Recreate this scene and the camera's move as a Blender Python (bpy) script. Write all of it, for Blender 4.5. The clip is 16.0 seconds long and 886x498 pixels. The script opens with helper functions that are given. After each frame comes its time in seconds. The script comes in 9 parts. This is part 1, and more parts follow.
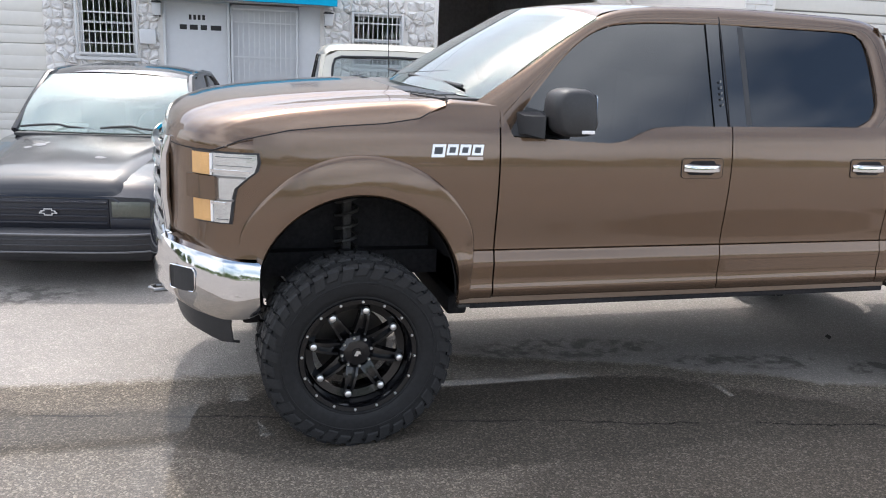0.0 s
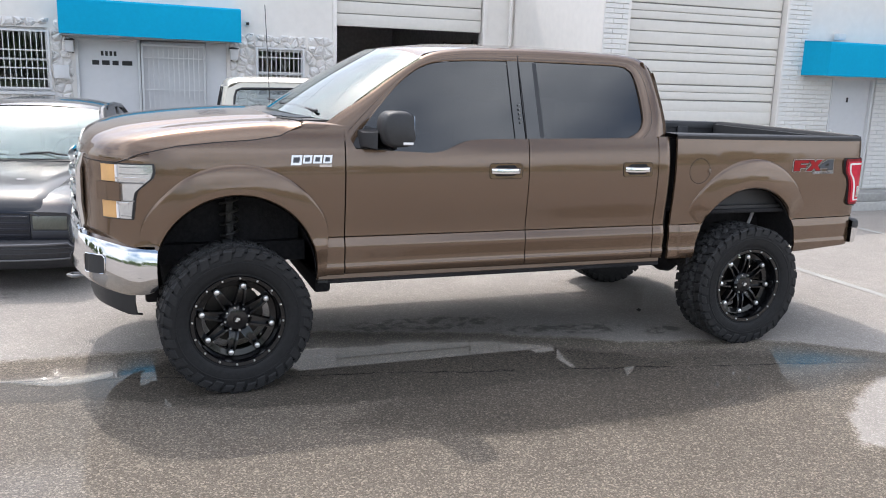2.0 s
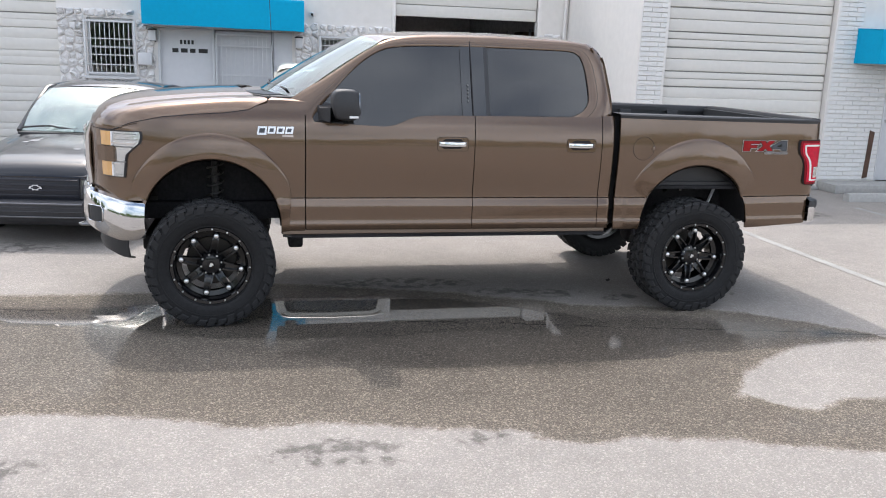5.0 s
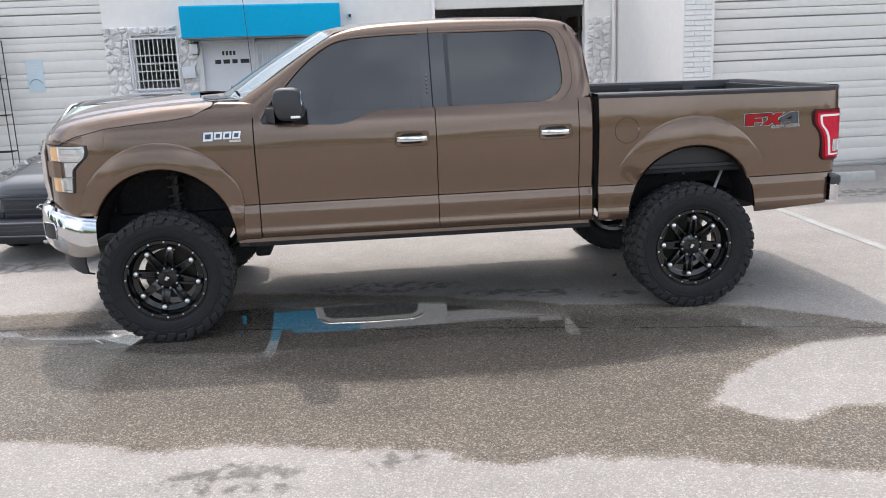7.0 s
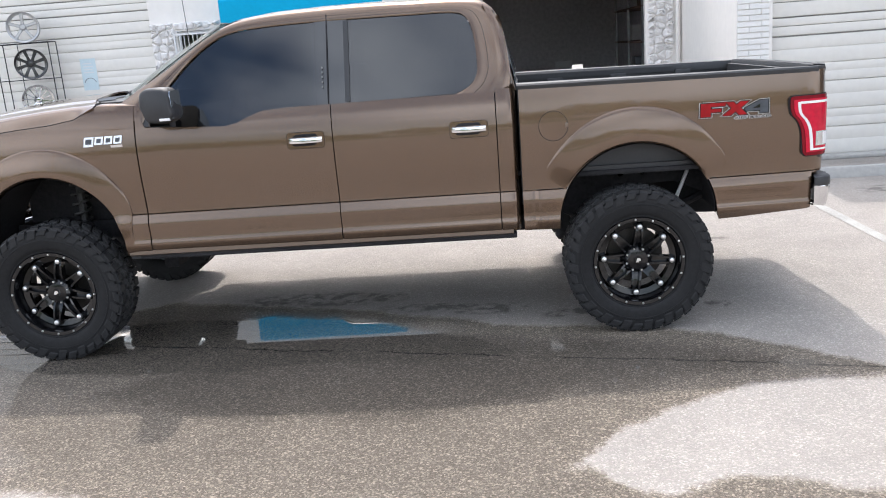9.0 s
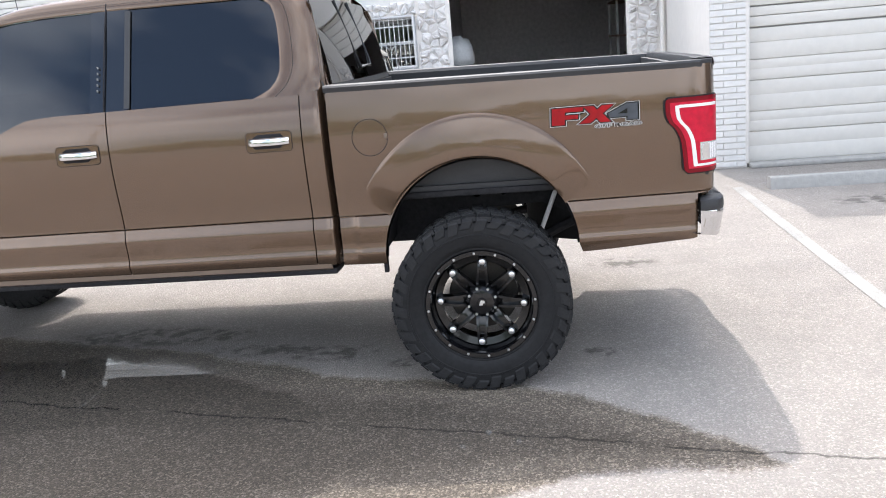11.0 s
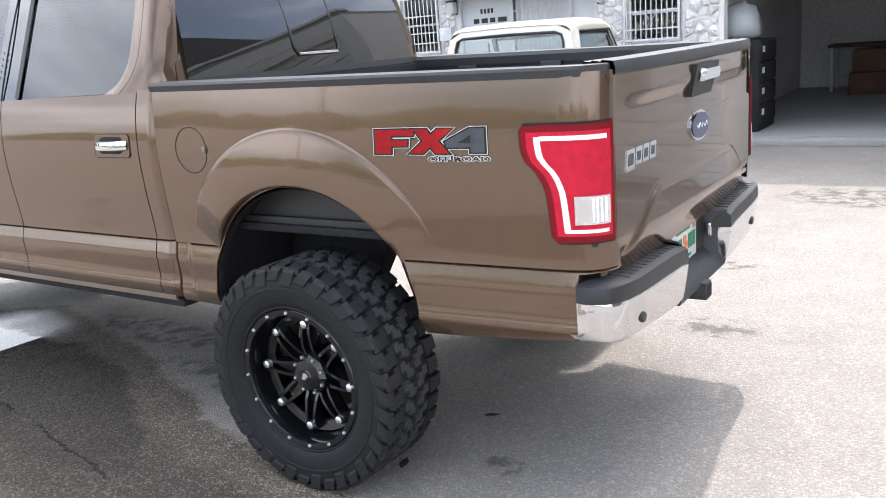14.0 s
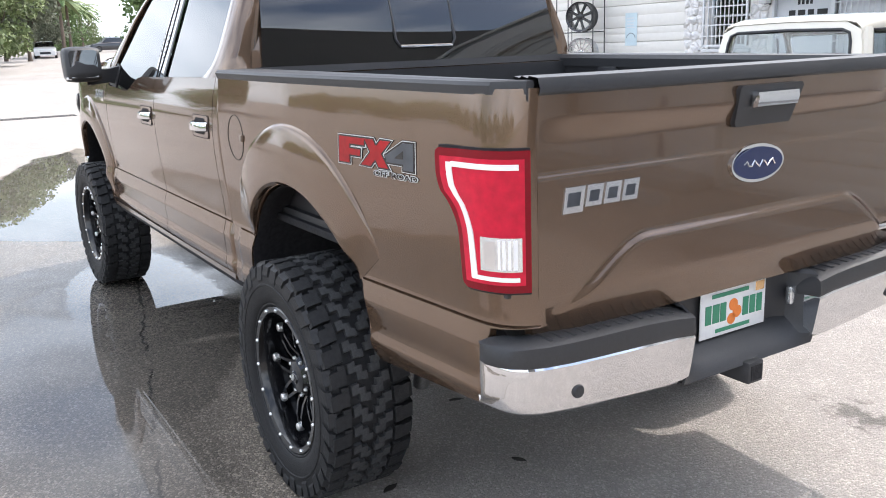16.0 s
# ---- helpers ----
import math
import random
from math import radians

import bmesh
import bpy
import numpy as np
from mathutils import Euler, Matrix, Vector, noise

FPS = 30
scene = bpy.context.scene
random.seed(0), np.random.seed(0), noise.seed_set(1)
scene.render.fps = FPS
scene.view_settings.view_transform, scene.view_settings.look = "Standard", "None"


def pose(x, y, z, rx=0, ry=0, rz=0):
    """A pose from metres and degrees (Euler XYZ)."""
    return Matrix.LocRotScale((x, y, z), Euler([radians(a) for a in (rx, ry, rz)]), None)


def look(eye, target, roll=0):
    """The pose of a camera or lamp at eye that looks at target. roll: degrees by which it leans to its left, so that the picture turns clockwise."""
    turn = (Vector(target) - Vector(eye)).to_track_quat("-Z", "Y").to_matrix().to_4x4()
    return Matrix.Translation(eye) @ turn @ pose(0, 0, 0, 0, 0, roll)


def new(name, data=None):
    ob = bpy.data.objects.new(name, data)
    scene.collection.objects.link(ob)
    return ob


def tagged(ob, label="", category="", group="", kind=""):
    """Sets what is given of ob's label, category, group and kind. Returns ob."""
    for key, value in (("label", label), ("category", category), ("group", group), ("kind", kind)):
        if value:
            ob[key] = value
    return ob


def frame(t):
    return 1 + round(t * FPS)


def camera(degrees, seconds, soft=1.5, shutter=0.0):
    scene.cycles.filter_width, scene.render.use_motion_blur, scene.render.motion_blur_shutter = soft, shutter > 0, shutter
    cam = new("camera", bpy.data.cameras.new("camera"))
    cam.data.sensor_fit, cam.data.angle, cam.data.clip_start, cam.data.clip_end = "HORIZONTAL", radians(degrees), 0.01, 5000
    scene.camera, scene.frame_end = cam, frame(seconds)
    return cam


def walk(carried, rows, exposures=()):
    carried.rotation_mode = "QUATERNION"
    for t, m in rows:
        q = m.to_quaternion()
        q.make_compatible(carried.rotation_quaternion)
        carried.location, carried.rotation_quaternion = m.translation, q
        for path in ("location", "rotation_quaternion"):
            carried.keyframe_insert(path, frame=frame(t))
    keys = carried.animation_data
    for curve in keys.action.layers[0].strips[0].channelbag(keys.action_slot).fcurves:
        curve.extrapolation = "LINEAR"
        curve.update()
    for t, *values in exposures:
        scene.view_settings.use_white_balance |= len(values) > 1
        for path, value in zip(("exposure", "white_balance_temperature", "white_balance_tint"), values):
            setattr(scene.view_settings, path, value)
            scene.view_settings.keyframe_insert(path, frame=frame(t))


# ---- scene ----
cam = camera(56.0, 16.0, soft=1.0)
PATH = [
    (0, (-0.608, -3.613, 1.866), (-0.086, -1.745, 1.377), 2.5),
    (0.5, (-0.563, -3.941, 1.89), (-0.003, -2.075, 1.436), 1.2),
    (1, (-0.481, -4.259, 1.901), (0.066, -2.384, 1.474), 1.5),
    (1.5, (-0.513, -4.577, 1.907), (0.137, -2.727, 1.512), 1.6),
    (2, (-0.535, -4.866, 1.913), (0.154, -3.035, 1.496), 1.9),
    (2.5, (-0.433, -5.16, 1.91), (0.25, -3.324, 1.506), 2.5),
    (3, (-0.267, -5.359, 1.914), (0.35, -3.504, 1.492), 3.7),
    (3.5, (-0.161, -5.636, 1.905), (0.437, -3.757, 1.57), 2.8),
    (4, (0.002, -5.821, 1.906), (0.527, -3.937, 1.489), 3.9),
    (4.2, (0.072, -5.895, 1.913), (0.575, -4.013, 1.46), 4.2),
    (6.3, (0.874, -5.779, 1.868), (1.203, -3.853, 1.444), -1.1),
    (6.5, (0.995, -5.743, 1.859), (1.35, -3.824, 1.422), -1.5),
    (7, (1.38, -5.657, 1.845), (1.556, -3.717, 1.391), -2.3),
    (7.5, (1.738, -5.542, 1.829), (1.902, -3.603, 1.365), -3.7),
    (8, (2.051, -5.345, 1.834), (2.112, -3.394, 1.401), -3.8),
    (8.5, (2.45, -5.165, 1.795), (2.43, -3.208, 1.379), -5.1),
    (9, (2.858, -5.002, 1.789), (2.718, -3.064, 1.318), -4.3),
    (9.5, (3.126, -4.802, 1.69), (3.009, -2.851, 1.268), -2.1),
    (10, (3.438, -4.488, 1.673), (3.307, -2.538, 1.252), -4.2),
    (10.2, (3.52, -4.375, 1.674), (3.401, -2.429, 1.250), -3.9),
    (12.3, (4.923, -3.181, 1.669), (4.33, -1.347, 1.137), -5.2),
    (12.5, (5.017, -3.054, 1.662), (4.393, -1.229, 1.136), -4.5),
    (13, (5.289, -2.78, 1.662), (4.516, -1.01, 1.143), -5.6),
    (13.5, (5.599, -2.502, 1.651), (4.594, -0.836, 1.187), -5.5),
    (14, (5.772, -2.152, 1.615), (4.688, -0.541, 1.133), -4.5),
    (14.5, (5.955, -1.84, 1.609), (4.751, -0.323, 1.107), -5.7),
    (15, (6.165, -1.59, 1.613), (4.705, -0.311, 1.133), -4.8),
    (15.5, (6.267, -1.297, 1.588), (4.73, -0.107, 1.117), -3.5),
    (16, (6.418, -1.077, 1.605), (4.77, -0.047, 1.132), -2.1),
]
walk(cam, [(t, look(eye, target, roll)) for t, eye, target, roll in PATH],
     exposures=[(0.0, 0.29), (1.0, 0.32), (2.0, 0.26), (2.5, 0.19), (3.5, 0.17), (7.0, 0.20), (8.0, 0.33), (9.5, 0.57), (12.5, 0.74), (14.5, 0.88), (15.5, 0.86), (16.0, 0.74)])

# ---- world and sun ----
SUN_DIR = Vector((-0.09, 0.655, 1.0)).normalized()
world = bpy.data.worlds.new("sky")
scene.world = world
world.use_nodes = True
wn, wl = world.node_tree.nodes, world.node_tree.links
wn.clear()
w_out, w_bg, w_sky = wn.new("ShaderNodeOutputWorld"), wn.new("ShaderNodeBackground"), wn.new("ShaderNodeTexSky")
w_sky.sky_type, w_sky.sun_disc = "NISHITA", False
w_sky.sun_elevation, w_sky.sun_rotation = math.asin(SUN_DIR.z), math.atan2(SUN_DIR.x, SUN_DIR.y)
w_sky.dust_density, w_sky.air_density = 3.0, 1.0
w_co, w_map, w_noise = wn.new("ShaderNodeTexCoord"), wn.new("ShaderNodeMapping"), wn.new("ShaderNodeTexNoise")
w_map.inputs["Scale"].default_value = (1.2, 1.2, 3.2)
w_noise.inputs["Scale"].default_value, w_noise.inputs["Detail"].default_value = 1.7, 7
w_ramp, w_mix = wn.new("ShaderNodeValToRGB"), wn.new("ShaderNodeMixRGB")
w_ramp.color_ramp.elements[0].position, w_ramp.color_ramp.elements[1].position = 0.38, 0.64
w_mix.inputs["Color2"].default_value = (8.4, 8.9, 9.8, 1)
wl.new(w_co.outputs["Generated"], w_map.inputs["Vector"])
wl.new(w_map.outputs["Vector"], w_noise.inputs["Vector"])
wl.new(w_noise.outputs["Fac"], w_ramp.inputs["Fac"])
wl.new(w_ramp.outputs["Color"], w_mix.inputs["Fac"])
wl.new(w_sky.outputs["Color"], w_mix.inputs["Color1"])
# thin cloud glows towards the sun
w_dot, w_pos, w_pow, w_gain, w_glow = wn.new("ShaderNodeVectorMath"), wn.new("ShaderNodeMath"), wn.new("ShaderNodeMath"), wn.new("ShaderNodeMath"), wn.new("ShaderNodeVectorMath")
w_dot.operation, w_pos.operation, w_pow.operation, w_gain.operation, w_glow.operation = "DOT_PRODUCT", "MAXIMUM", "POWER", "MULTIPLY_ADD", "SCALE"
w_dot.inputs[1].default_value = SUN_DIR
w_pos.inputs[1].default_value, w_pow.inputs[1].default_value = 0.0, 18.0
w_gain.inputs[1].default_value, w_gain.inputs[2].default_value = 1.3, 1.0
wl.new(w_co.outputs["Generated"], w_dot.inputs[0])
wl.new(w_dot.outputs["Value"], w_pos.inputs[0])
wl.new(w_pos.outputs[0], w_pow.inputs[0])
wl.new(w_pow.outputs[0], w_gain.inputs[0])
wl.new(w_mix.outputs["Color"], w_glow.inputs[0])
wl.new(w_gain.outputs[0], w_glow.inputs["Scale"])
wl.new(w_glow.outputs["Vector"], w_bg.inputs["Color"])
w_bg.inputs["Strength"].default_value = 0.216
wl.new(w_bg.outputs["Background"], w_out.inputs["Surface"])
sun = new("sun", bpy.data.lights.new("sun", "SUN"))
sun.data.energy, sun.data.angle, sun.data.color = 2.1, radians(0.6), (1.0, 0.96, 0.92)
sun.matrix_world = look(SUN_DIR * 40, (0, 0, 0))


# ---- materials ----
def material(name, color, rough=0.6, metal=0.0, vary=0.15, scale=8.0, bump=0.0, bump_scale=60.0, coat=0.0, spec=0.5, random_tone=0.0):
    """Principled surface whose tone varies at a coarse and a fine scale, with fine relief."""
    m = bpy.data.materials.new(name)
    m.use_nodes = True
    n, l = m.node_tree.nodes, m.node_tree.links
    p = n["Principled BSDF"]
    p.inputs["Roughness"].default_value, p.inputs["Metallic"].default_value = rough, metal
    p.inputs["Coat Weight"].default_value, p.inputs["Coat Roughness"].default_value = coat, 0.03
    p.inputs["Specular IOR Level"].default_value = spec
    co = n.new("ShaderNodeTexCoord")
    a, b = n.new("ShaderNodeTexNoise"), n.new("ShaderNodeTexNoise")
    a.inputs["Scale"].default_value, a.inputs["Detail"].default_value = scale * 0.15, 5
    b.inputs["Scale"].default_value, b.inputs["Detail"].default_value = scale * 4, 3
    l.new(co.outputs["Object"], a.inputs["Vector"])
    l.new(co.outputs["Object"], b.inputs["Vector"])
    add = n.new("ShaderNodeMath")
    add.operation = "ADD"
    l.new(a.outputs["Fac"], add.inputs[0])
    l.new(b.outputs["Fac"], add.inputs[1])
    rng = n.new("ShaderNodeMapRange")
    rng.inputs["From Min"].default_value, rng.inputs["From Max"].default_value = 0.6, 1.4
    rng.inputs["To Min"].default_value, rng.inputs["To Max"].default_value = 1 - vary, 1 + vary
    l.new(add.outputs[0], rng.inputs["Value"])
    mul = n.new("ShaderNodeVectorMath")
    mul.operation = "SCALE"
    mul.inputs[0].default_value = color
    last = rng.outputs["Result"]
    if random_tone:
        info, r2, m2 = n.new("ShaderNodeObjectInfo"), n.new("ShaderNodeMapRange"), n.new("ShaderNodeMath")
        r2.inputs["To Min"].default_value, r2.inputs["To Max"].default_value = 1 - random_tone, 1 + random_tone
        m2.operation = "MULTIPLY"
        l.new(info.outputs["Random"], r2.inputs["Value"])
        l.new(r2.outputs["Result"], m2.inputs[0])
        l.new(last, m2.inputs[1])
        last = m2.outputs[0]
    l.new(last, mul.inputs["Scale"])
    l.new(mul.outputs["Vector"], p.inputs["Base Color"])
    if bump:
        t, bp = n.new("ShaderNodeTexNoise"), n.new("ShaderNodeBump")
        t.inputs["Scale"].default_value, t.inputs["Detail"].default_value = bump_scale, 4
        bp.inputs["Strength"].default_value, bp.inputs["Distance"].default_value = bump, 0.01
        l.new(co.outputs["Object"], t.inputs["Vector"])
        l.new(t.outputs["Fac"], bp.inputs["Height"])
        l.new(bp.outputs["Normal"], p.inputs["Normal"])
    return m


def glass(name, color, rough=0.0, ior=1.5):
    m = bpy.data.materials.new(name)
    m.use_nodes = True
    p = m.node_tree.nodes["Principled BSDF"]
    p.inputs["Base Color"].default_value = (*color, 1)
    p.inputs["Roughness"].default_value, p.inputs["Transmission Weight"].default_value = rough, 1.0
    p.inputs["IOR"].default_value = ior
    return m


def car_paint(name, color, metal=0.45, rough=0.32):
    m = material(name, color, rough, metal, 0.04, 3.0, coat=1.0)
    n, l = m.node_tree.nodes, m.node_tree.links
    p = n["Principled BSDF"]
    co, v, bp = n.new("ShaderNodeTexCoord"), n.new("ShaderNodeTexNoise"), n.new("ShaderNodeBump")
    p.inputs["Coat IOR"].default_value, p.inputs["Coat Roughness"].default_value = 1.55, 0.05
    v.inputs["Scale"].default_value, v.inputs["Detail"].default_value = 900, 1
    bp.inputs["Strength"].default_value, bp.inputs["Distance"].default_value = 0.05, 0.002
    l.new(co.outputs["Object"], v.inputs["Vector"])
    l.new(v.outputs["Fac"], bp.inputs["Height"])
    l.new(bp.outputs["Normal"], p.inputs["Normal"])
    return m


M_BROWN = car_paint("brown metallic paint", (0.137, 0.087, 0.056), 0.68, 0.27)
M_BROWN.node_tree.nodes["Principled BSDF"].inputs["Specular Tint"].default_value = (0.40, 0.31, 0.24, 1)
M_BLACKPAINT = car_paint("black car paint", (0.010, 0.011, 0.016), 0.0, 0.35)
M_BLACKPAINT.node_tree.nodes["Principled BSDF"].inputs["Coat IOR"].default_value = 1.7
M_BLACKPAINT.node_tree.nodes["Principled BSDF"].inputs["Specular IOR Level"].default_value = 0.1
M_BLACKPAINT.node_tree.nodes["Principled BSDF"].inputs["Coat Roughness"].default_value = 0.05
M_CREAM = car_paint("cream car paint", (0.78, 0.73, 0.62), 0.0, 0.35)
M_BROWN2 = car_paint("dull brown car paint", (0.14, 0.095, 0.065), 0.2, 0.35)
M_CHROME = material("chrome", (0.64, 0.64, 0.65), 0.06, 1.0, 0.03, 10)
M_TRIM = material("black plastic trim", (0.027, 0.027, 0.029), 0.5, 0, 0.2, 30, 0.15, 300)
M_GLOSSBLACK = material("gloss black", (0.008, 0.008, 0.009), 0.12, 0, 0.1, 20)
M_RUBBER = material("tyre rubber", (0.016, 0.016, 0.017), 0.6, 0, 0.35, 14, 0.25, 220, spec=0.22)
M_TREAD = material("worn tread rubber", (0.034, 0.034, 0.035), 0.75, 0, 0.5, 26, 0.2, 160, spec=0.3)
M_LUG = material("dark lug rubber", (0.019, 0.019, 0.020), 0.6, 0, 0.5, 18, 0.2, 160, spec=0.25)
M_MIRROR = material("dark mirror glass", (0.30, 0.32, 0.34), 0.03, 1.0, 0.02, 5)
M_RIM = material("satin black wheel paint", (0.005, 0.005, 0.006), 0.2, 0.0, 0.15, 20, coat=0.5, spec=0.3)
M_RIVET = material("bright steel", (0.86, 0.86, 0.86), 0.34, 1.0, 0.05, 40)
M_DARK = material("dark underbody", (0.026, 0.025, 0.027), 0.75, 0, 0.5, 12, 0.3, 80, spec=0.2)
M_CASTING = material("dull cast steel", (0.075, 0.072, 0.070), 0.55, 0.3, 0.4, 25, 0.3, 120)
M_RUSTDISC = material("dark cast brake disc", (0.06, 0.055, 0.05), 0.45, 0.7, 0.3, 30)
M_PILLAR = material("gloss black pillar", (0.010, 0.011, 0.013), 0.04, 0, 0.05, 10, coat=1.0)
M_STEEL = material("grey steel", (0.25, 0.25, 0.25), 0.4, 0.9, 0.25, 30)
M_TINT = glass("dark tinted glass", (0.018, 0.021, 0.026), 0.0, 1.80)
M_WIND = glass("windscreen glass", (0.45, 0.58, 0.57), 0.0, 1.5)
M_PANE = glass("window glass", (0.75, 0.8, 0.8))
M_RED = material("red lamp lens", (0.19, 0.001, 0.008), 0.2, 0, 0.12, 12, coat=0.35, spec=0.08)
M_REDLENS = material("bright red lamp lens", (0.50, 0.006, 0.03), 0.15, 0, 0.3, 9, coat=0.45, spec=0.1)
M_WHITELENS = material("white lamp lens", (0.82, 0.80, 0.80), 0.12, 0, 0.04, 40, coat=1.0)
M_CLEAR = material("clear lamp reflector", (0.62, 0.64, 0.65), 0.16, 0.85, 0.25, 26, 0.05, 30, coat=1.0)
M_AMBER = material("amber lamp lens", (0.80, 0.47, 0.19), 0.14, 0.45, 0.15, 60, 0.3, 90, coat=1.0)
M_SEAT = material("dark seat cloth", (0.03, 0.03, 0.032), 0.9, 0, 0.2, 30)
M_REDDECAL = material("red decal", (0.30, 0.006, 0.009), 0.35, 0, 0.45, 9, spec=0.2)
M_WHITEDECAL = material("white decal", (0.75, 0.75, 0.75), 0.3, 0, 0.05, 20)
M_GREYDECAL = material("grey decal", (0.055, 0.06, 0.07), 0.3, 0.3, 0.5, 5)
M_PALEDECAL = material("pale decal edge", (0.62, 0.61, 0.60), 0.35, 0, 0.08, 40)
M_DULLDECAL = material("dull pale decal", (0.62, 0.61, 0.60), 0.4, 0, 0.3, 40)
M_BADGE = material("bright badge metal", (0.60, 0.60, 0.61), 0.2, 0.85, 0.05, 20)
M_BLUEBADGE = material("blue badge enamel", (0.006, 0.014, 0.07), 0.3, 0.0, 0.05, 20, coat=0.3)
M_ORANGE = material("orange print", (0.75, 0.2, 0.03), 0.4, 0, 0.1, 20)
M_GREENPRINT = material("green print", (0.03, 0.22, 0.12), 0.4, 0, 0.1, 20)
M_WALL = material("white painted stucco", (0.79, 0.755, 0.715), 0.85, 0, 0.05, 2.0, 0.25, 120)
M_STONE = material("white painted stone", (0.80, 0.775, 0.755), 0.8, 0, 0.07, 5, 1.0, 38, random_tone=0.05)
M_BRICK = material("white painted brick", (0.77, 0.755, 0.73), 0.8, 0, 0.05, 6, 0.35, 60, random_tone=0.03)
M_MORTAR = material("painted mortar", (0.68, 0.67, 0.66), 0.9, 0, 0.06, 5, 0.3, 90)
M_SHUTTER = material("off-white roller door", (0.72, 0.69, 0.64), 0.55, 0, 0.05, 3, 0.05, 30)
M_GROOVE_SHADE = material("grey groove shade", (0.36, 0.345, 0.325), 0.8, 0, 0.2, 8)
M_DOOR = material("grey white door paint", (0.68, 0.68, 0.69), 0.55, 0, 0.04, 3, 0.05, 40)
M_BARS = material("white painted iron", (0.68, 0.68, 0.68), 0.5, 0, 0.06, 20)
M_BLUE = material("bright blue canvas", (0.003, 0.37, 0.62), 0.8, 0, 0.06, 5, 0.15, 250, spec=0.15)
M_INSIDE = material("dim workshop wall", (0.66, 0.64, 0.64), 0.9, 0, 0.25, 3)
M_RUST = material("rusty steel", (0.12, 0.07, 0.05), 0.8, 0.2, 0.5, 20, 0.5, 60)
M_CONC = material("weathered concrete", (0.40, 0.39, 0.37), 0.9, 0, 0.18, 4, 0.5, 60)
M_SLAB = material("smooth slab concrete", (0.36, 0.36, 0.35), 0.8, 0, 0.15, 3, 0.2, 60)
M_PAINTLINE = material("worn white road paint", (0.328, 0.318, 0.300), 0.85, 0, 0.3, 22, 0.5, 90)
M_GREYWALL = material("grey render", (0.13, 0.125, 0.12), 0.9, 0, 0.25, 2, 0.3, 60)
M_LEAF = material("leaf green", (0.10, 0.155, 0.05), 0.6, 0, 0.5, 1.2)
M_LEAF2 = material("pale leaf green", (0.15, 0.19, 0.075), 0.6, 0, 0.4, 1.2)
M_GREYLEAF = material("grey-green leaf", (0.12, 0.13, 0.085), 0.7, 0, 0.4, 1.2)
M_WHITECAR = car_paint("white car paint", (0.7, 0.7, 0.7), 0.0, 0.3)
M_DEADLEAF = material("dead leaf", (0.035, 0.028, 0.022), 0.8, 0, 0.3, 40)
M_BARK = material("bark", (0.12, 0.09, 0.07), 0.9, 0, 0.3, 10, 0.6, 30)
M_GRASS = material("grass", (0.075, 0.11, 0.035), 0.9, 0, 0.4, 2.5, 0.5, 40)
M_NOTICE = material("pale blue notice sheet", (0.55, 0.66, 0.70), 0.6, 0, 0.12, 20)
M_PRINT = material("black print", (0.02, 0.02, 0.02), 0.6, 0, 0.1, 20)


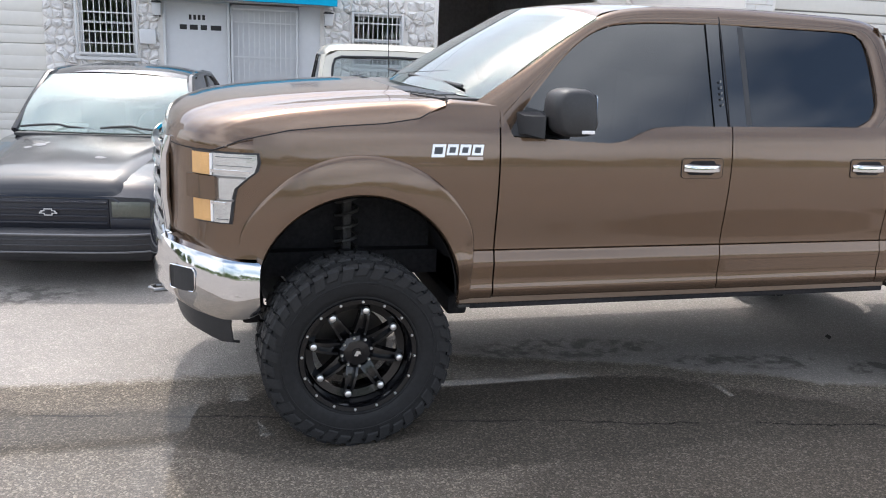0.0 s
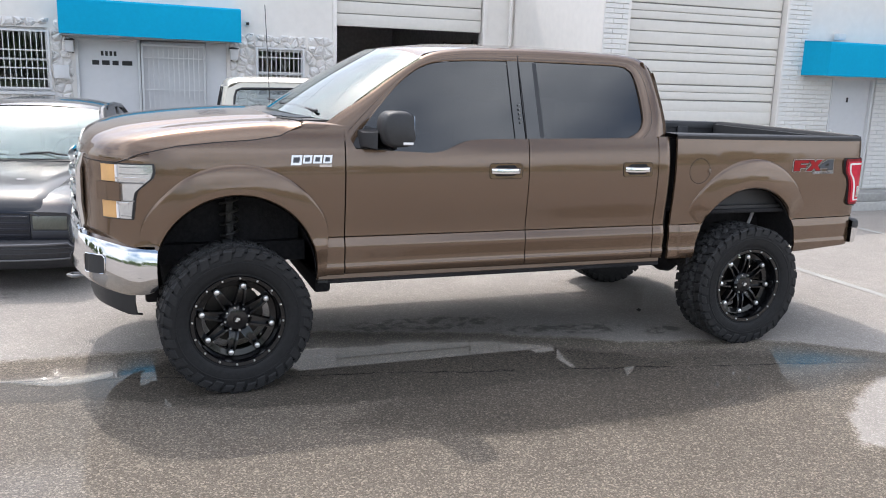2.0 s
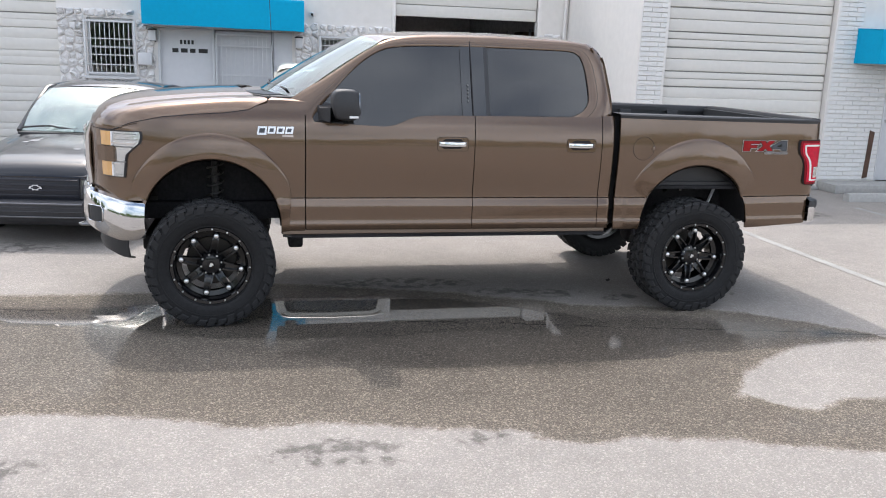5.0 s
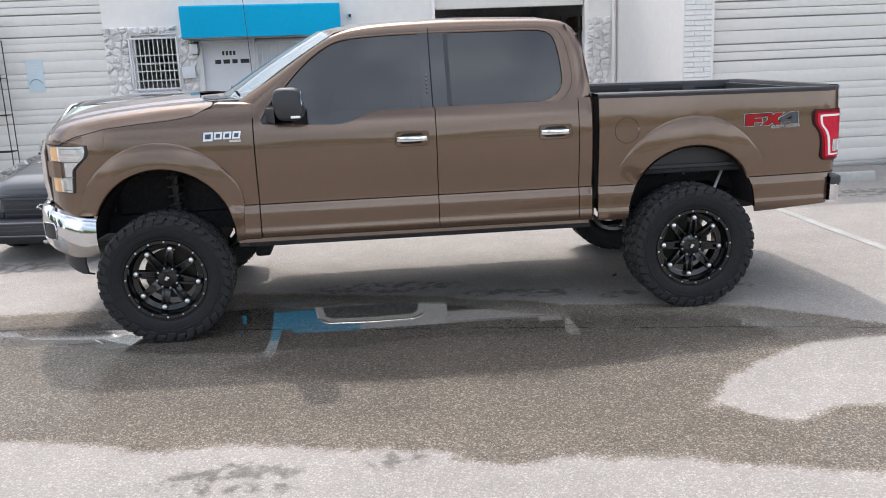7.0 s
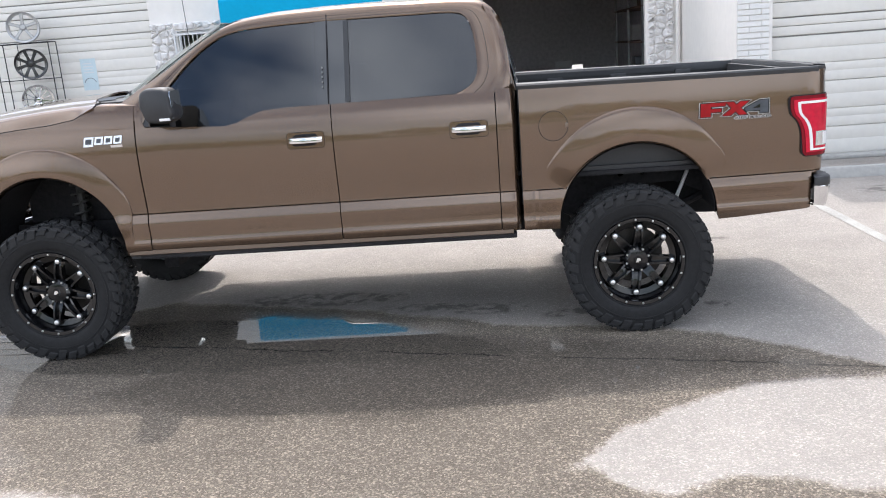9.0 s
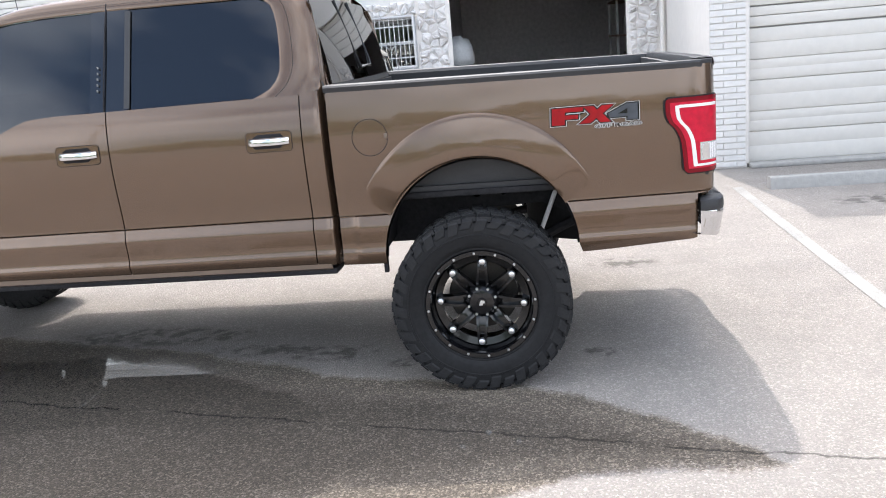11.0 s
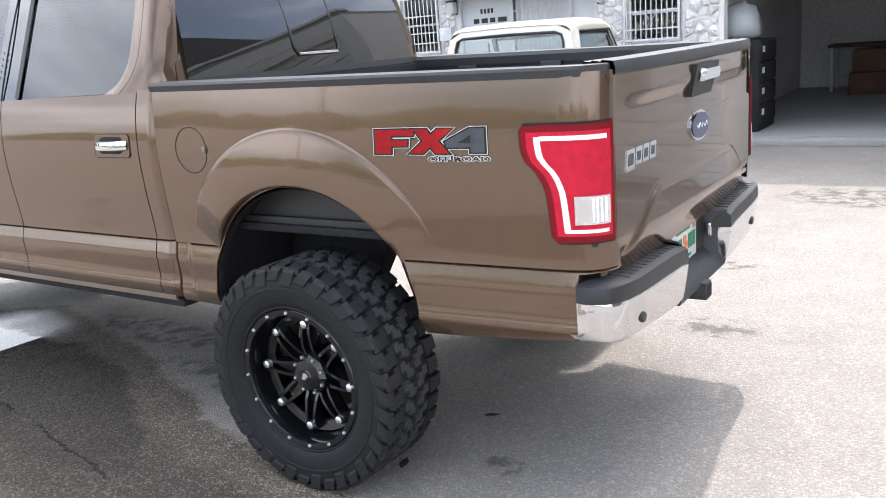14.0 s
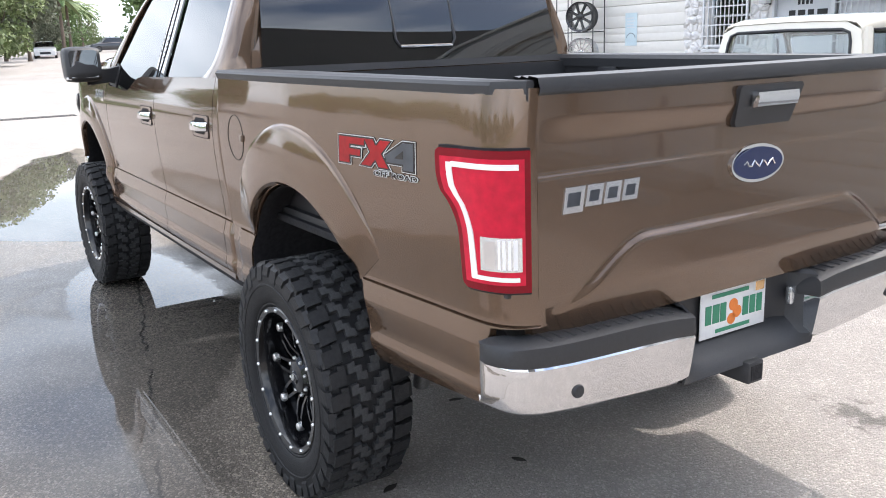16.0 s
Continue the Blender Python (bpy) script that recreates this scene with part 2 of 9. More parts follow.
def ground_material():
    """Sun-bleached asphalt with pale aggregate; a wet stretch with standing water, and stray stains."""
    m = bpy.data.materials.new("asphalt, part wet")
    m.use_nodes = True
    n, l = m.node_tree.nodes, m.node_tree.links
    p = n["Principled BSDF"]
    co = n.new("ShaderNodeTexCoord")
    pos = co.outputs["Object"]

    def num(op, a, b=None, c=None):
        k = n.new("ShaderNodeMath")
        k.operation = op
        for i, v in enumerate((a, b, c)):
            if v is None:
                continue
            if isinstance(v, (int, float)):
                k.inputs[i].default_value = v
            else:
                l.new(v, k.inputs[i])
        return k.outputs[0]

    def tex(scale, detail=4, rough=0.55, src=None):
        k = n.new("ShaderNodeTexNoise")
        k.inputs["Scale"].default_value, k.inputs["Detail"].default_value, k.inputs["Roughness"].default_value = scale, detail, rough
        l.new(src or pos, k.inputs["Vector"])
        return k.outputs["Fac"]

    def step(v, lo, hi):
        k = n.new("ShaderNodeMapRange")
        k.interpolation_type = "SMOOTHSTEP"
        k.inputs["From Min"].default_value, k.inputs["From Max"].default_value = lo, hi
        l.new(v, k.inputs["Value"])
        return k.outputs["Result"]

    sep = n.new("ShaderNodeSeparateXYZ")
    l.new(pos, sep.inputs[0])
    wob = num("SUBTRACT", tex(1.6, 5), 0.5)
    wob2 = num("SUBTRACT", tex(1.15, 5, 0.6), 0.5)
    fine = num("SUBTRACT", tex(14, 3), 0.5)
    xx = num("MULTIPLY_ADD", wob, 0.3, sep.outputs["X"])
    rag = num("SUBTRACT", tex(38, 3), 0.5)
    yy = num("MULTIPLY_ADD", wob2, 0.34, num("MULTIPLY_ADD", rag, 0.09, num("MULTIPLY_ADD", fine, 0.10, sep.outputs["Y"])))

    def blob(cx, cy, rx, ry):
        u = num("DIVIDE", num("SUBTRACT", xx, cx), rx)
        v = num("DIVIDE", num("SUBTRACT", yy, cy), ry)
        return num("SUBTRACT", 1.0, num("SQRT", num("ADD", num("MULTIPLY", u, u), num("MULTIPLY", v, v))))

    def union(parts):
        out = parts[0]
        for q in parts[1:]:
            out = num("MAXIMUM", out, q)
        return out

    def edge(table):
        """An edge line: y over x, through the points of a table."""
        k = n.new("ShaderNodeValToRGB")
        el = k.color_ramp.elements
        pts = [((px + 12) / 18, (py + 3) / 6) for px, py in table]
        el[0].position, el[1].position = pts[0][0], pts[-1][0]
        for px, py in pts[1:-1]:
            el.new(px)
        for e, (px, py) in zip(el, pts):
            e.color = (py, py, py, 1)
        l.new(num("DIVIDE", num("ADD", xx, 12.0), 18.0), k.inputs["Fac"])
        return num("SUBTRACT", num("MULTIPLY", k.outputs["Color"], 6.0), 3.0)

    def between(far, near):
        return num("MINIMUM", num("SUBTRACT", edge(far), yy), num("SUBTRACT", yy, edge(near)))

    wet_d = num("MAXIMUM", num("MAXIMUM", between(WET_FAR, WET_NEAR), between(TONGUE_FAR, TONGUE_NEAR)), num("MULTIPLY", union([blob(*b) for b in WET]), 0.4))
    pud_d = between(POOL_FAR, POOL_NEAR)
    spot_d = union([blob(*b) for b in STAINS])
    damp = step(wet_d, -0.04, 0.06)
    soak = step(wet_d, 0.0, 0.45)
    pool = step(pud_d, -0.03, 0.05)
    thin = step(between(FILM_FAR, FILM_NEAR), -0.02, 0.22)
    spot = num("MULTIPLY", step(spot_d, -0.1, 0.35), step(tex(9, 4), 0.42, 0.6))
    # hairline joint in the asphalt
    seam_y = num("ADD", num("ADD", num("MULTIPLY", sep.outputs["X"], SEAM[0]), SEAM[1]), num("MULTIPLY", fine, 0.06))
    seam_y = num("ADD", seam_y, num("MULTIPLY", wob, 0.10))
    seam = num("SUBTRACT", 1.0, step(num("ABSOLUTE", num("SUBTRACT", sep.outputs["Y"], seam_y)), 0.004, 0.013))
    seam = num("MULTIPLY", seam, step(tex(2.5, 3), 0.36, 0.5))
    # pale stones in a grey-brown binder
    vor = n.new("ShaderNodeTexVoronoi")
    vor.inputs["Scale"].default_value = 190
    l.new(pos, vor.inputs["Vector"])
    cellv = n.new("ShaderNodeSeparateColor")
    l.new(vor.outputs["Color"], cellv.inputs[0])
    big = n.new("ShaderNodeTexVoronoi")
    big.inputs["Scale"].default_value = 120
    l.new(pos, big.inputs["Vector"])
    bigv = n.new("ShaderNodeSeparateColor")
    l.new(big.outputs["Color"], bigv.inputs[0])
    grain = num("ADD", num("MULTIPLY", cellv.outputs[0], 0.45), num("MULTIPLY", num("POWER", bigv.outputs[0], 4.0), 1.1))
    # water darkens the binder more than the stones
    contrast = num("MULTIPLY_ADD", damp, 0.75, 0.42)
    stone_tone = num("ADD", 1.0, num("MULTIPLY", num("SUBTRACT", grain, 0.44), contrast))
    blotch = num("MULTIPLY_ADD", tex(0.35, 6), 0.5, 0.75)
    patch = num("MULTIPLY_ADD", tex(3.0, 6, 0.65), 0.4, 0.8)
    tone = num("MULTIPLY", num("MULTIPLY", stone_tone, blotch), patch)
    wet_shade_dark = num("SUBTRACT", 1.0, num("MULTIPLY", damp, num("MULTIPLY_ADD", soak, 0.06, 0.55)))
    # water darkens; over the film the colour also carries some of the truck's shade
    wet_shade_dark = num("MULTIPLY", wet_shade_dark, num("SUBTRACT", 1.0, num("MULTIPLY", num("MAXIMUM", pool, num("MULTIPLY", thin, 0.75)), 0.42)))
    wet_shade_dark = num("MULTIPLY", wet_shade_dark, num("SUBTRACT", 1.0, num("MULTIPLY", spot, 0.5)))
    wet_shade_dark = num("MULTIPLY", wet_shade_dark, num("SUBTRACT", 1.0, num("MULTIPLY", seam, 0.6)))
    col = n.new("ShaderNodeVectorMath")
    col.operation = "SCALE"
    col.inputs[0].default_value = (0.322, 0.294, 0.268)
    l.new(num("MULTIPLY", tone, wet_shade_dark), col.inputs["Scale"])
    warm = n.new("ShaderNodeMixRGB")
    warm.blend_type = "MULTIPLY"
    warm.inputs["Color2"].default_value = (1.08, 1.0, 0.88, 1)
    l.new(damp, warm.inputs["Fac"])
    l.new(col.outputs["Vector"], warm.inputs["Color1"])
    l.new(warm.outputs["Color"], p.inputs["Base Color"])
    p.inputs["Roughness"].default_value = 0.9
    p.inputs["Specular IOR Level"].default_value = 0.3
    # a film of water lies over the wet stone, smooth where it stands
    film = num("MAXIMUM", num("MAXIMUM", pool, num("MULTIPLY", thin, num("MULTIPLY_ADD", step(tex(1.1, 4), 0.35, 0.62), 0.3, 0.65))), num("MULTIPLY", soak, num("MULTIPLY_ADD", step(tex(5, 4), 0.3, 0.7), 0.25, 0.45)))
    l.new(num("MULTIPLY", film, 1.0), p.inputs["Coat Weight"])
    p.inputs["Coat IOR"].default_value = 1.37
    # standing water lies level; the yard falls a little
    level = n.new("ShaderNodeCombineXYZ")
    level.inputs[1].default_value, level.inputs[2].default_value = 0.014, 1.0
    l.new(level.outputs[0], p.inputs["Coat Normal"])
    l.new(num("ADD", 0.004, num("MULTIPLY", num("MULTIPLY", num("SUBTRACT", 1.0, pool), num("SUBTRACT", 1.0, num("MULTIPLY", thin, 0.55))), num("MULTIPLY_ADD", tex(7, 4), 0.12, 0.03))), p.inputs["Coat Roughness"])
    bp = n.new("ShaderNodeBump")
    bp.inputs["Distance"].default_value = 0.006
    l.new(num("SUBTRACT", 0.9, num("MULTIPLY", soak, 0.4)), bp.inputs["Strength"])
    height = num("ADD", num("ADD", num("MULTIPLY", num("SUBTRACT", 1.0, vor.outputs["Distance"]), 0.5), num("SUBTRACT", 1.0, big.outputs["Distance"])), tex(60, 4))
    l.new(height, bp.inputs["Height"])
    l.new(bp.outputs["Normal"], p.inputs["Normal"])
    return m


# edges of the wet stretch and of the standing water: x, y
WET_FAR = [(-11.5, 1.5), (-9.7, 1.5), (-4.0, 1.0), (-1.4, 0.87), (0.0, 0.85), (0.3, 1.1), (1.4, 0.74), (1.9, 0.62), (2.1, 0.48), (2.55, 0.36), (2.77, 0.16), (3.3, 0.10), (3.8, -0.05), (4.15, -0.23), (4.5, -0.5), (4.87, -0.88), (5.2, -1.5)]
WET_NEAR = [(-11.5, 2.0), (-9.7, 1.1), (-6.7, -0.3), (-4.0, -1.2), (-2.0, -1.5), (-1.0, -1.42), (0.3, -1.76), (0.9, -1.81), (1.56, -2.0), (2.0, -2.17), (2.5, -2.15), (2.95, -1.85), (3.15, -1.72), (3.35, -1.4), (4.0, -1.0), (4.5, -0.88), (5.2, -0.9)]
POOL_FAR = [(-11.5, 1.0), (-9.7, 1.25), (-6.0, 0.9), (-1.9, 0.66), (-1.2, 0.50), (0.4, 0.62), (1.2, 0.60), (1.9, 0.42), (2.75, -0.1), (2.95, -0.32), (5.0, -0.6)]
POOL_NEAR = [(-11.5, 2.0), (-9.7, 1.15), (-9.1, 0.55), (-6.7, -0.18), (-4.0, -0.85), (-2.2, -0.6), (-1.5, 0.1), (-0.8, 0.05), (-0.4, -0.2), (0.5, -0.40), (1.15, -0.42), (1.84, -0.42), (2.7, -0.38), (2.95, -0.3), (5.0, 0.6)]
# a thin film of water between the wheels and beside the rear one; its tone also deepens the truck's shadow
FILM_FAR = [(-11.5, -3.0), (0.2, -0.75), (0.7, -0.40), (1.5, 0.2), (2.5, 0.1), (3.0, -0.02), (3.5, -0.08), (3.9, -0.28), (4.25, -0.45), (4.55, -0.62), (4.8, -0.84), (5.0, -1.2)]
FILM_NEAR = [(-11.5, -2.0), (0.2, -0.7), (0.7, -0.95), (1.4, -1.2), (2.4, -1.3), (3.0, -1.15), (3.4, -1.0), (3.95, -0.90), (4.45, -0.86), (4.8, -0.84), (5.0, -0.6)]
# a damp tongue round a dry patch
TONGUE_FAR = [(-11.5, -3.0), (2.2, -2.6), (2.5, -1.9), (2.9, -1.7), (3.22, -1.72), (3.32, -1.92), (3.48, -2.02), (3.72, -1.88), (4.1, -1.94), (4.9, -2.0), (5.3, -2.6)]
TONGUE_NEAR = [(-11.5, -2.0), (2.2, -2.1), (2.5, -2.2), (3.0, -2.38), (3.5, -2.55), (4.1, -2.66), (4.6, -2.58), (5.3, -2.2)]
SEAM = (-0.205, 0.20)
# centre x, centre y, half-length, half-width
WET = [(5.6, -2.4, 0.5, 0.2)]
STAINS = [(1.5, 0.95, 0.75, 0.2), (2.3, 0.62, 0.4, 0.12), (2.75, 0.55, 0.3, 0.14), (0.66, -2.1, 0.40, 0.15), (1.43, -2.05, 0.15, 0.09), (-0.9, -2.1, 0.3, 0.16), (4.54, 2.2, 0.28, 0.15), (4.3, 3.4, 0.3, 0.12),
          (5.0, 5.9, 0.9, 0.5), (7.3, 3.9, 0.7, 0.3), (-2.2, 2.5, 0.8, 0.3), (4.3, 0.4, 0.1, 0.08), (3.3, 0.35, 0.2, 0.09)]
M_GROUND = ground_material()


# ---- mesh helpers ----
ORIGIN = {}


def finish(name, bm, mat, smooth=38):
    me = bpy.data.meshes.new(name)
    bm.normal_update()
    bm.to_mesh(me)
    bm.free()
    me.materials.append(mat)
    if smooth:
        me.polygons.foreach_set("use_smooth", [True] * len(me.polygons))
        me.set_sharp_from_angle(angle=radians(smooth))
    return me


def thing(name, loc, label, category, group="", kind=""):
    ob = new(name)
    ob.location = loc
    ob.empty_display_size = 0.1
    ORIGIN[ob.name] = Vector(loc)
    return tagged(ob, label, category, group, kind)


def part(name, bm, mat, parent, label="", smooth=38):
    """One mesh under a thing or a part; bm is in world metres."""
    base = ORIGIN[parent.name]
    bmesh.ops.translate(bm, verts=bm.verts, vec=-base)
    ob = new(name, finish(name, bm, mat, smooth))
    ob.parent = parent
    ORIGIN[ob.name] = base
    return tagged(ob, label)


def single(name, bm, mat, label, category, kind="", group="", loc=(0, 0, 0), smooth=38):
    bmesh.ops.translate(bm, verts=bm.verts, vec=-Vector(loc))
    ob = new(name, finish(name, bm, mat, smooth))
    ob.location = loc
    ORIGIN[ob.name] = Vector(loc)
    return tagged(ob, label, category, group, kind)


def shared(name, me, parent, m):
    """A part on mesh data that alike parts share; m is its pose within its parent."""
    ob = new(name, me)
    ob.parent = parent
    ob.matrix_basis = m
    return ob


def box(bm, x0, x1, y0, y1, z0, z1, bevel=0.0):
    vs = [bm.verts.new(c) for c in ((x0, y0, z0), (x1, y0, z0), (x1, y1, z0), (x0, y1, z0), (x0, y0, z1), (x1, y0, z1), (x1, y1, z1), (x0, y1, z1))]
    fs = [bm.faces.new([vs[i] for i in f]) for f in ((0, 3, 2, 1), (4, 5, 6, 7), (0, 1, 5, 4), (1, 2, 6, 5), (2, 3, 7, 6), (3, 0, 4, 7))]
    if bevel:
        bmesh.ops.bevel(bm, geom=list({e for f in fs for e in f.edges}), offset=bevel, segments=2, profile=0.5, affect="EDGES")
    return bm


def boxes(*specs, bevel=0.0):
    bm = bmesh.new()
    for s in specs:
        box(bm, *s, bevel=bevel)
    return bm


def loft(bm, rows, close=False, flip=False):
    """A sheet of quads through rows of points."""
    grid = [[bm.verts.new(c) for c in row] for row in rows]
    for a, b in zip(grid, grid[1:]):
        k = len(a)
        for i in range(k if close else k - 1):
            q = (a[i], a[(i + 1) % k], b[(i + 1) % k], b[i])
            try:
                bm.faces.new(q[::-1] if flip else q)
            except ValueError:
                pass
    return grid


def thick(bm, depth):
    """Gives a sheet thickness, away from its normals."""
    bmesh.ops.remove_doubles(bm, verts=bm.verts, dist=1e-5)
    bmesh.ops.dissolve_degenerate(bm, edges=bm.edges, dist=1e-5)
    bmesh.ops.recalc_face_normals(bm, faces=bm.faces)
    bmesh.ops.solidify(bm, geom=list(bm.faces), thickness=depth)
    return bm


def lathe(bm, prof, seg=32, axis="y", at=(0, 0, 0)):
    """Turns a profile of (radius, along) round an axis."""
    rows = []
    for r, h in prof:
        row = []
        for i in range(seg):
            a = 2 * math.pi * i / seg
            c, s = r * math.cos(a), r * math.sin(a)
            q = {"y": (c, h, s), "z": (c, s, h), "x": (h, c, s)}[axis]
            row.append((q[0] + at[0], q[1] + at[1], q[2] + at[2]))
        rows.append(row)
    loft(bm, rows, close=True)
    bmesh.ops.remove_doubles(bm, verts=bm.verts, dist=1e-5)
    bmesh.ops.recalc_face_normals(bm, faces=bm.faces)
    return bm


def tube(bm, pts, r, seg=8):
    """A round bar along points, with ends closed."""
    pts = [Vector(q) for q in pts]
    rows = []
    for i, q in enumerate(pts):
        d = (pts[min(i + 1, len(pts) - 1)] - pts[max(i - 1, 0)]).normalized()
        u = d.orthogonal().normalized() if i == 0 else (u - d * u.dot(d)).normalized()
        w = d.cross(u)
        rows.append([q + r * (math.cos(2 * math.pi * k / seg) * u + math.sin(2 * math.pi * k / seg) * w) for k in range(seg)])
    g = loft(bm, rows, close=True)
    bm.faces.new(g[0][::-1])
    bm.faces.new(g[-1])
    return bm


def prism(bm, outline, to, depth):
    """Closed solid: an outline of (u, v) laid out by to(u, v, w), w from 0 to depth."""
    lo = [bm.verts.new(to(u, v, 0)) for u, v in outline]
    hi = [bm.verts.new(to(u, v, depth)) for u, v in outline]
    bm.faces.new(lo[::-1])
    bm.faces.new(hi)
    k = len(lo)
    for i in range(k):
        bm.faces.new((lo[i], lo[(i + 1) % k], hi[(i + 1) % k], hi[i]))
    bmesh.ops.recalc_face_normals(bm, faces=bm.faces)
    return bm


def interp(x, xs, ys):
    return float(np.interp(x, xs, ys))


def smooth_path(pts, k):
    """k points evenly along a Catmull-Rom curve through pts."""
    pts = [Vector(q) for q in pts]
    ext = [2 * pts[0] - pts[1], *pts, 2 * pts[-1] - pts[-2]]
    fine = []
    for i in range(1, len(ext) - 2):
        a, b, c, d = ext[i - 1 : i + 3]
        for s in range(12):
            t = s / 12
            fine.append(0.5 * (2 * b + (c - a) * t + (2 * a - 5 * b + 4 * c - d) * t * t + (3 * b - a - 3 * c + d) * t**3))
    fine.append(pts[-1])
    run = [0.0]
    for a, b in zip(fine, fine[1:]):
        run.append(run[-1] + (b - a).length)
    out = []
    for i in range(k):
        s = run[-1] * i / (k - 1)
        j = min(int(np.searchsorted(run, s)), len(fine) - 1)
        j = max(j, 1)
        f = (s - run[j - 1]) / max(run[j] - run[j - 1], 1e-9)
        out.append(fine[j - 1].lerp(fine[j], f))
    return out


def text_mesh(name, words, size, depth=0.001, fat=0.0):
    cu = bpy.data.curves.new(name, "FONT")
    cu.body, cu.size, cu.extrude, cu.align_x, cu.align_y = words, size, depth, "CENTER", "CENTER"
    cu.offset = fat
    ob = bpy.data.objects.new(name, cu)
    me = bpy.data.meshes.new_from_object(ob)
    bpy.data.objects.remove(ob)
    return me


def arcs(cx, cy, rx, ry, a0, a1, k):
    return [(cx + rx * math.cos(radians(a0 + (a1 - a0) * i / (k - 1))), cy + ry * math.sin(radians(a0 + (a1 - a0) * i / (k - 1)))) for i in range(k)]


# ---- ground ----
def rise(x):
    """The road climbs gently away from the yard."""
    return 0.03 * max(0.0, min(99.0, -11.0 - x))


bm = bmesh.new()
R = 900
loft(bm, [[(x, y, rise(x)) for y in (-R, R)] for x in (-R, -110, -11, R)])
bmesh.ops.recalc_face_normals(bm, faces=bm.faces)
if bm.faces[:][0].normal.z < 0:
    bmesh.ops.reverse_faces(bm, faces=bm.faces)
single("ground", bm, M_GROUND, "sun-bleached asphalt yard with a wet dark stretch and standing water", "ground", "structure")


def strip(name, pts, half, mat, label, z=0.004):
    """A painted line along ground points."""
    bm = bmesh.new()
    rows = []
    for i, q in enumerate(pts):
        a, b = Vector(pts[max(i - 1, 0)]), Vector(pts[min(i + 1, len(pts) - 1)])
        d = (b - a).normalized()
        side = Vector((-d.y, d.x)) * half
        rows.append([(q[0] + side.x, q[1] + side.y, z), (q[0] - side.x, q[1] - side.y, z)])
    loft(bm, rows, flip=True)
    bmesh.ops.recalc_face_normals(bm, faces=bm.faces)
    if bm.faces[:][0].normal.z < 0:
        bmesh.ops.reverse_faces(bm, faces=bm.faces)
    return single(name, bm, mat, label, "road marking", "structure")


strip("parking_line", [(5.97, 0.3), (5.98, 2.0), (6.0, 3.6), (6.02, 4.9)], 0.05, M_PAINTLINE, "worn white painted parking line on asphalt")
strip("parking_line", [(8.7, 1.6), (8.72, 3.0), (8.74, 4.4)], 0.05, M_PAINTLINE, "worn white painted parking line on asphalt")
strip("parking_line", [(3.15, 5.0), (3.2, 6.6), (3.25, 8.2)], 0.05, M_PAINTLINE, "worn white painted parking line on asphalt")


# ---- building ----
WALL_Y, BLOCK_Y, TOP = 9.30, 6.15, 4.15


def wall(name, label, specs, mat=M_WALL):
    return single(name, boxes(*specs), mat, label, "wall", "structure", smooth=0)


T = 0.22
wall_north = wall("wall_north", "white painted stucco workshop wall above stone facing", [
    (-2.85, -2.40, WALL_Y, WALL_Y + T, 0, TOP), (-2.40, -1.66, WALL_Y, WALL_Y + T, 0, 1.42), (-2.40, -1.66, WALL_Y, WALL_Y + T, 2.36, TOP),
    (-1.66, -1.29, WALL_Y, WALL_Y + T, 0, TOP), (-1.29, 0.95, WALL_Y, WALL_Y + T, 2.24, TOP), (0.95, 1.43, WALL_Y, WALL_Y + T, 0, TOP),
    (1.43, 2.21, WALL_Y, WALL_Y + T, 0, 1.38), (1.43, 2.21, WALL_Y, WALL_Y + T, 2.18, TOP), (2.21, 2.74, WALL_Y, WALL_Y + T, 0, TOP),
    (2.74, 5.43, WALL_Y, WALL_Y + T, 3.57, TOP), (5.43, 6.0, WALL_Y, WALL_Y + T, 0, TOP), (-7.4, -2.85, WALL_Y, WALL_Y + T, 3.7, TOP),
    (-9.5, -7.4, WALL_Y, WALL_Y + T, 0, TOP)])
wall_side = wall("wall_side", "plain white stucco return wall", [(6.0, 6.2, BLOCK_Y, WALL_Y + T, 0, TOP)])
wall_block = wall("wall_block", "white painted block wall beside the roller door", [
    (6.2, 6.42, BLOCK_Y, BLOCK_Y + T, 0, TOP), (6.42, 9.34, BLOCK_Y, BLOCK_Y + T, 3.56, TOP), (9.34, 10.42, BLOCK_Y, BLOCK_Y + T, 0, TOP),
    (10.42, 11.34, BLOCK_Y, BLOCK_Y + T, 2.05, TOP), (11.34, 17.0, BLOCK_Y, BLOCK_Y + T, 0, TOP)])
wall("wall_east", "plain white end wall", [(16.78, 17.0, BLOCK_Y + T, 21.0, 0, TOP)])
# unseen wall, added to hold light and bright reflections off the tailgate
wall("wall_unseen_east", "unseen plain grey wall added to darken the tailgate", [(17.2, 17.4, -1.5, 21.0, 0, 9.0)], M_GREYWALL)
wall("wall_back", "plain white rear wall", [(-9.5, 4.5, 21.0, 21.2, 0, TOP), (6.1, 17.0, 21.0, 21.2, 0, TOP), (4.5, 6.1, 21.0, 21.2, 0, 0.45), (4.5, 6.1, 21.0, 21.2, 1.4, TOP)])
wall("wall_west", "plain white end wall", [(-9.72, -9.5, WALL_Y, 21.2, 0, TOP)])
single("roof_slab", boxes((-9.72, 6.0, WALL_Y, 21.2, TOP, TOP + 0.12), (6.0, 17.0, BLOCK_Y, 21.2, TOP, TOP + 0.12)), M_SLAB, "flat workshop roof slab", "roof", "structure", smooth=0)
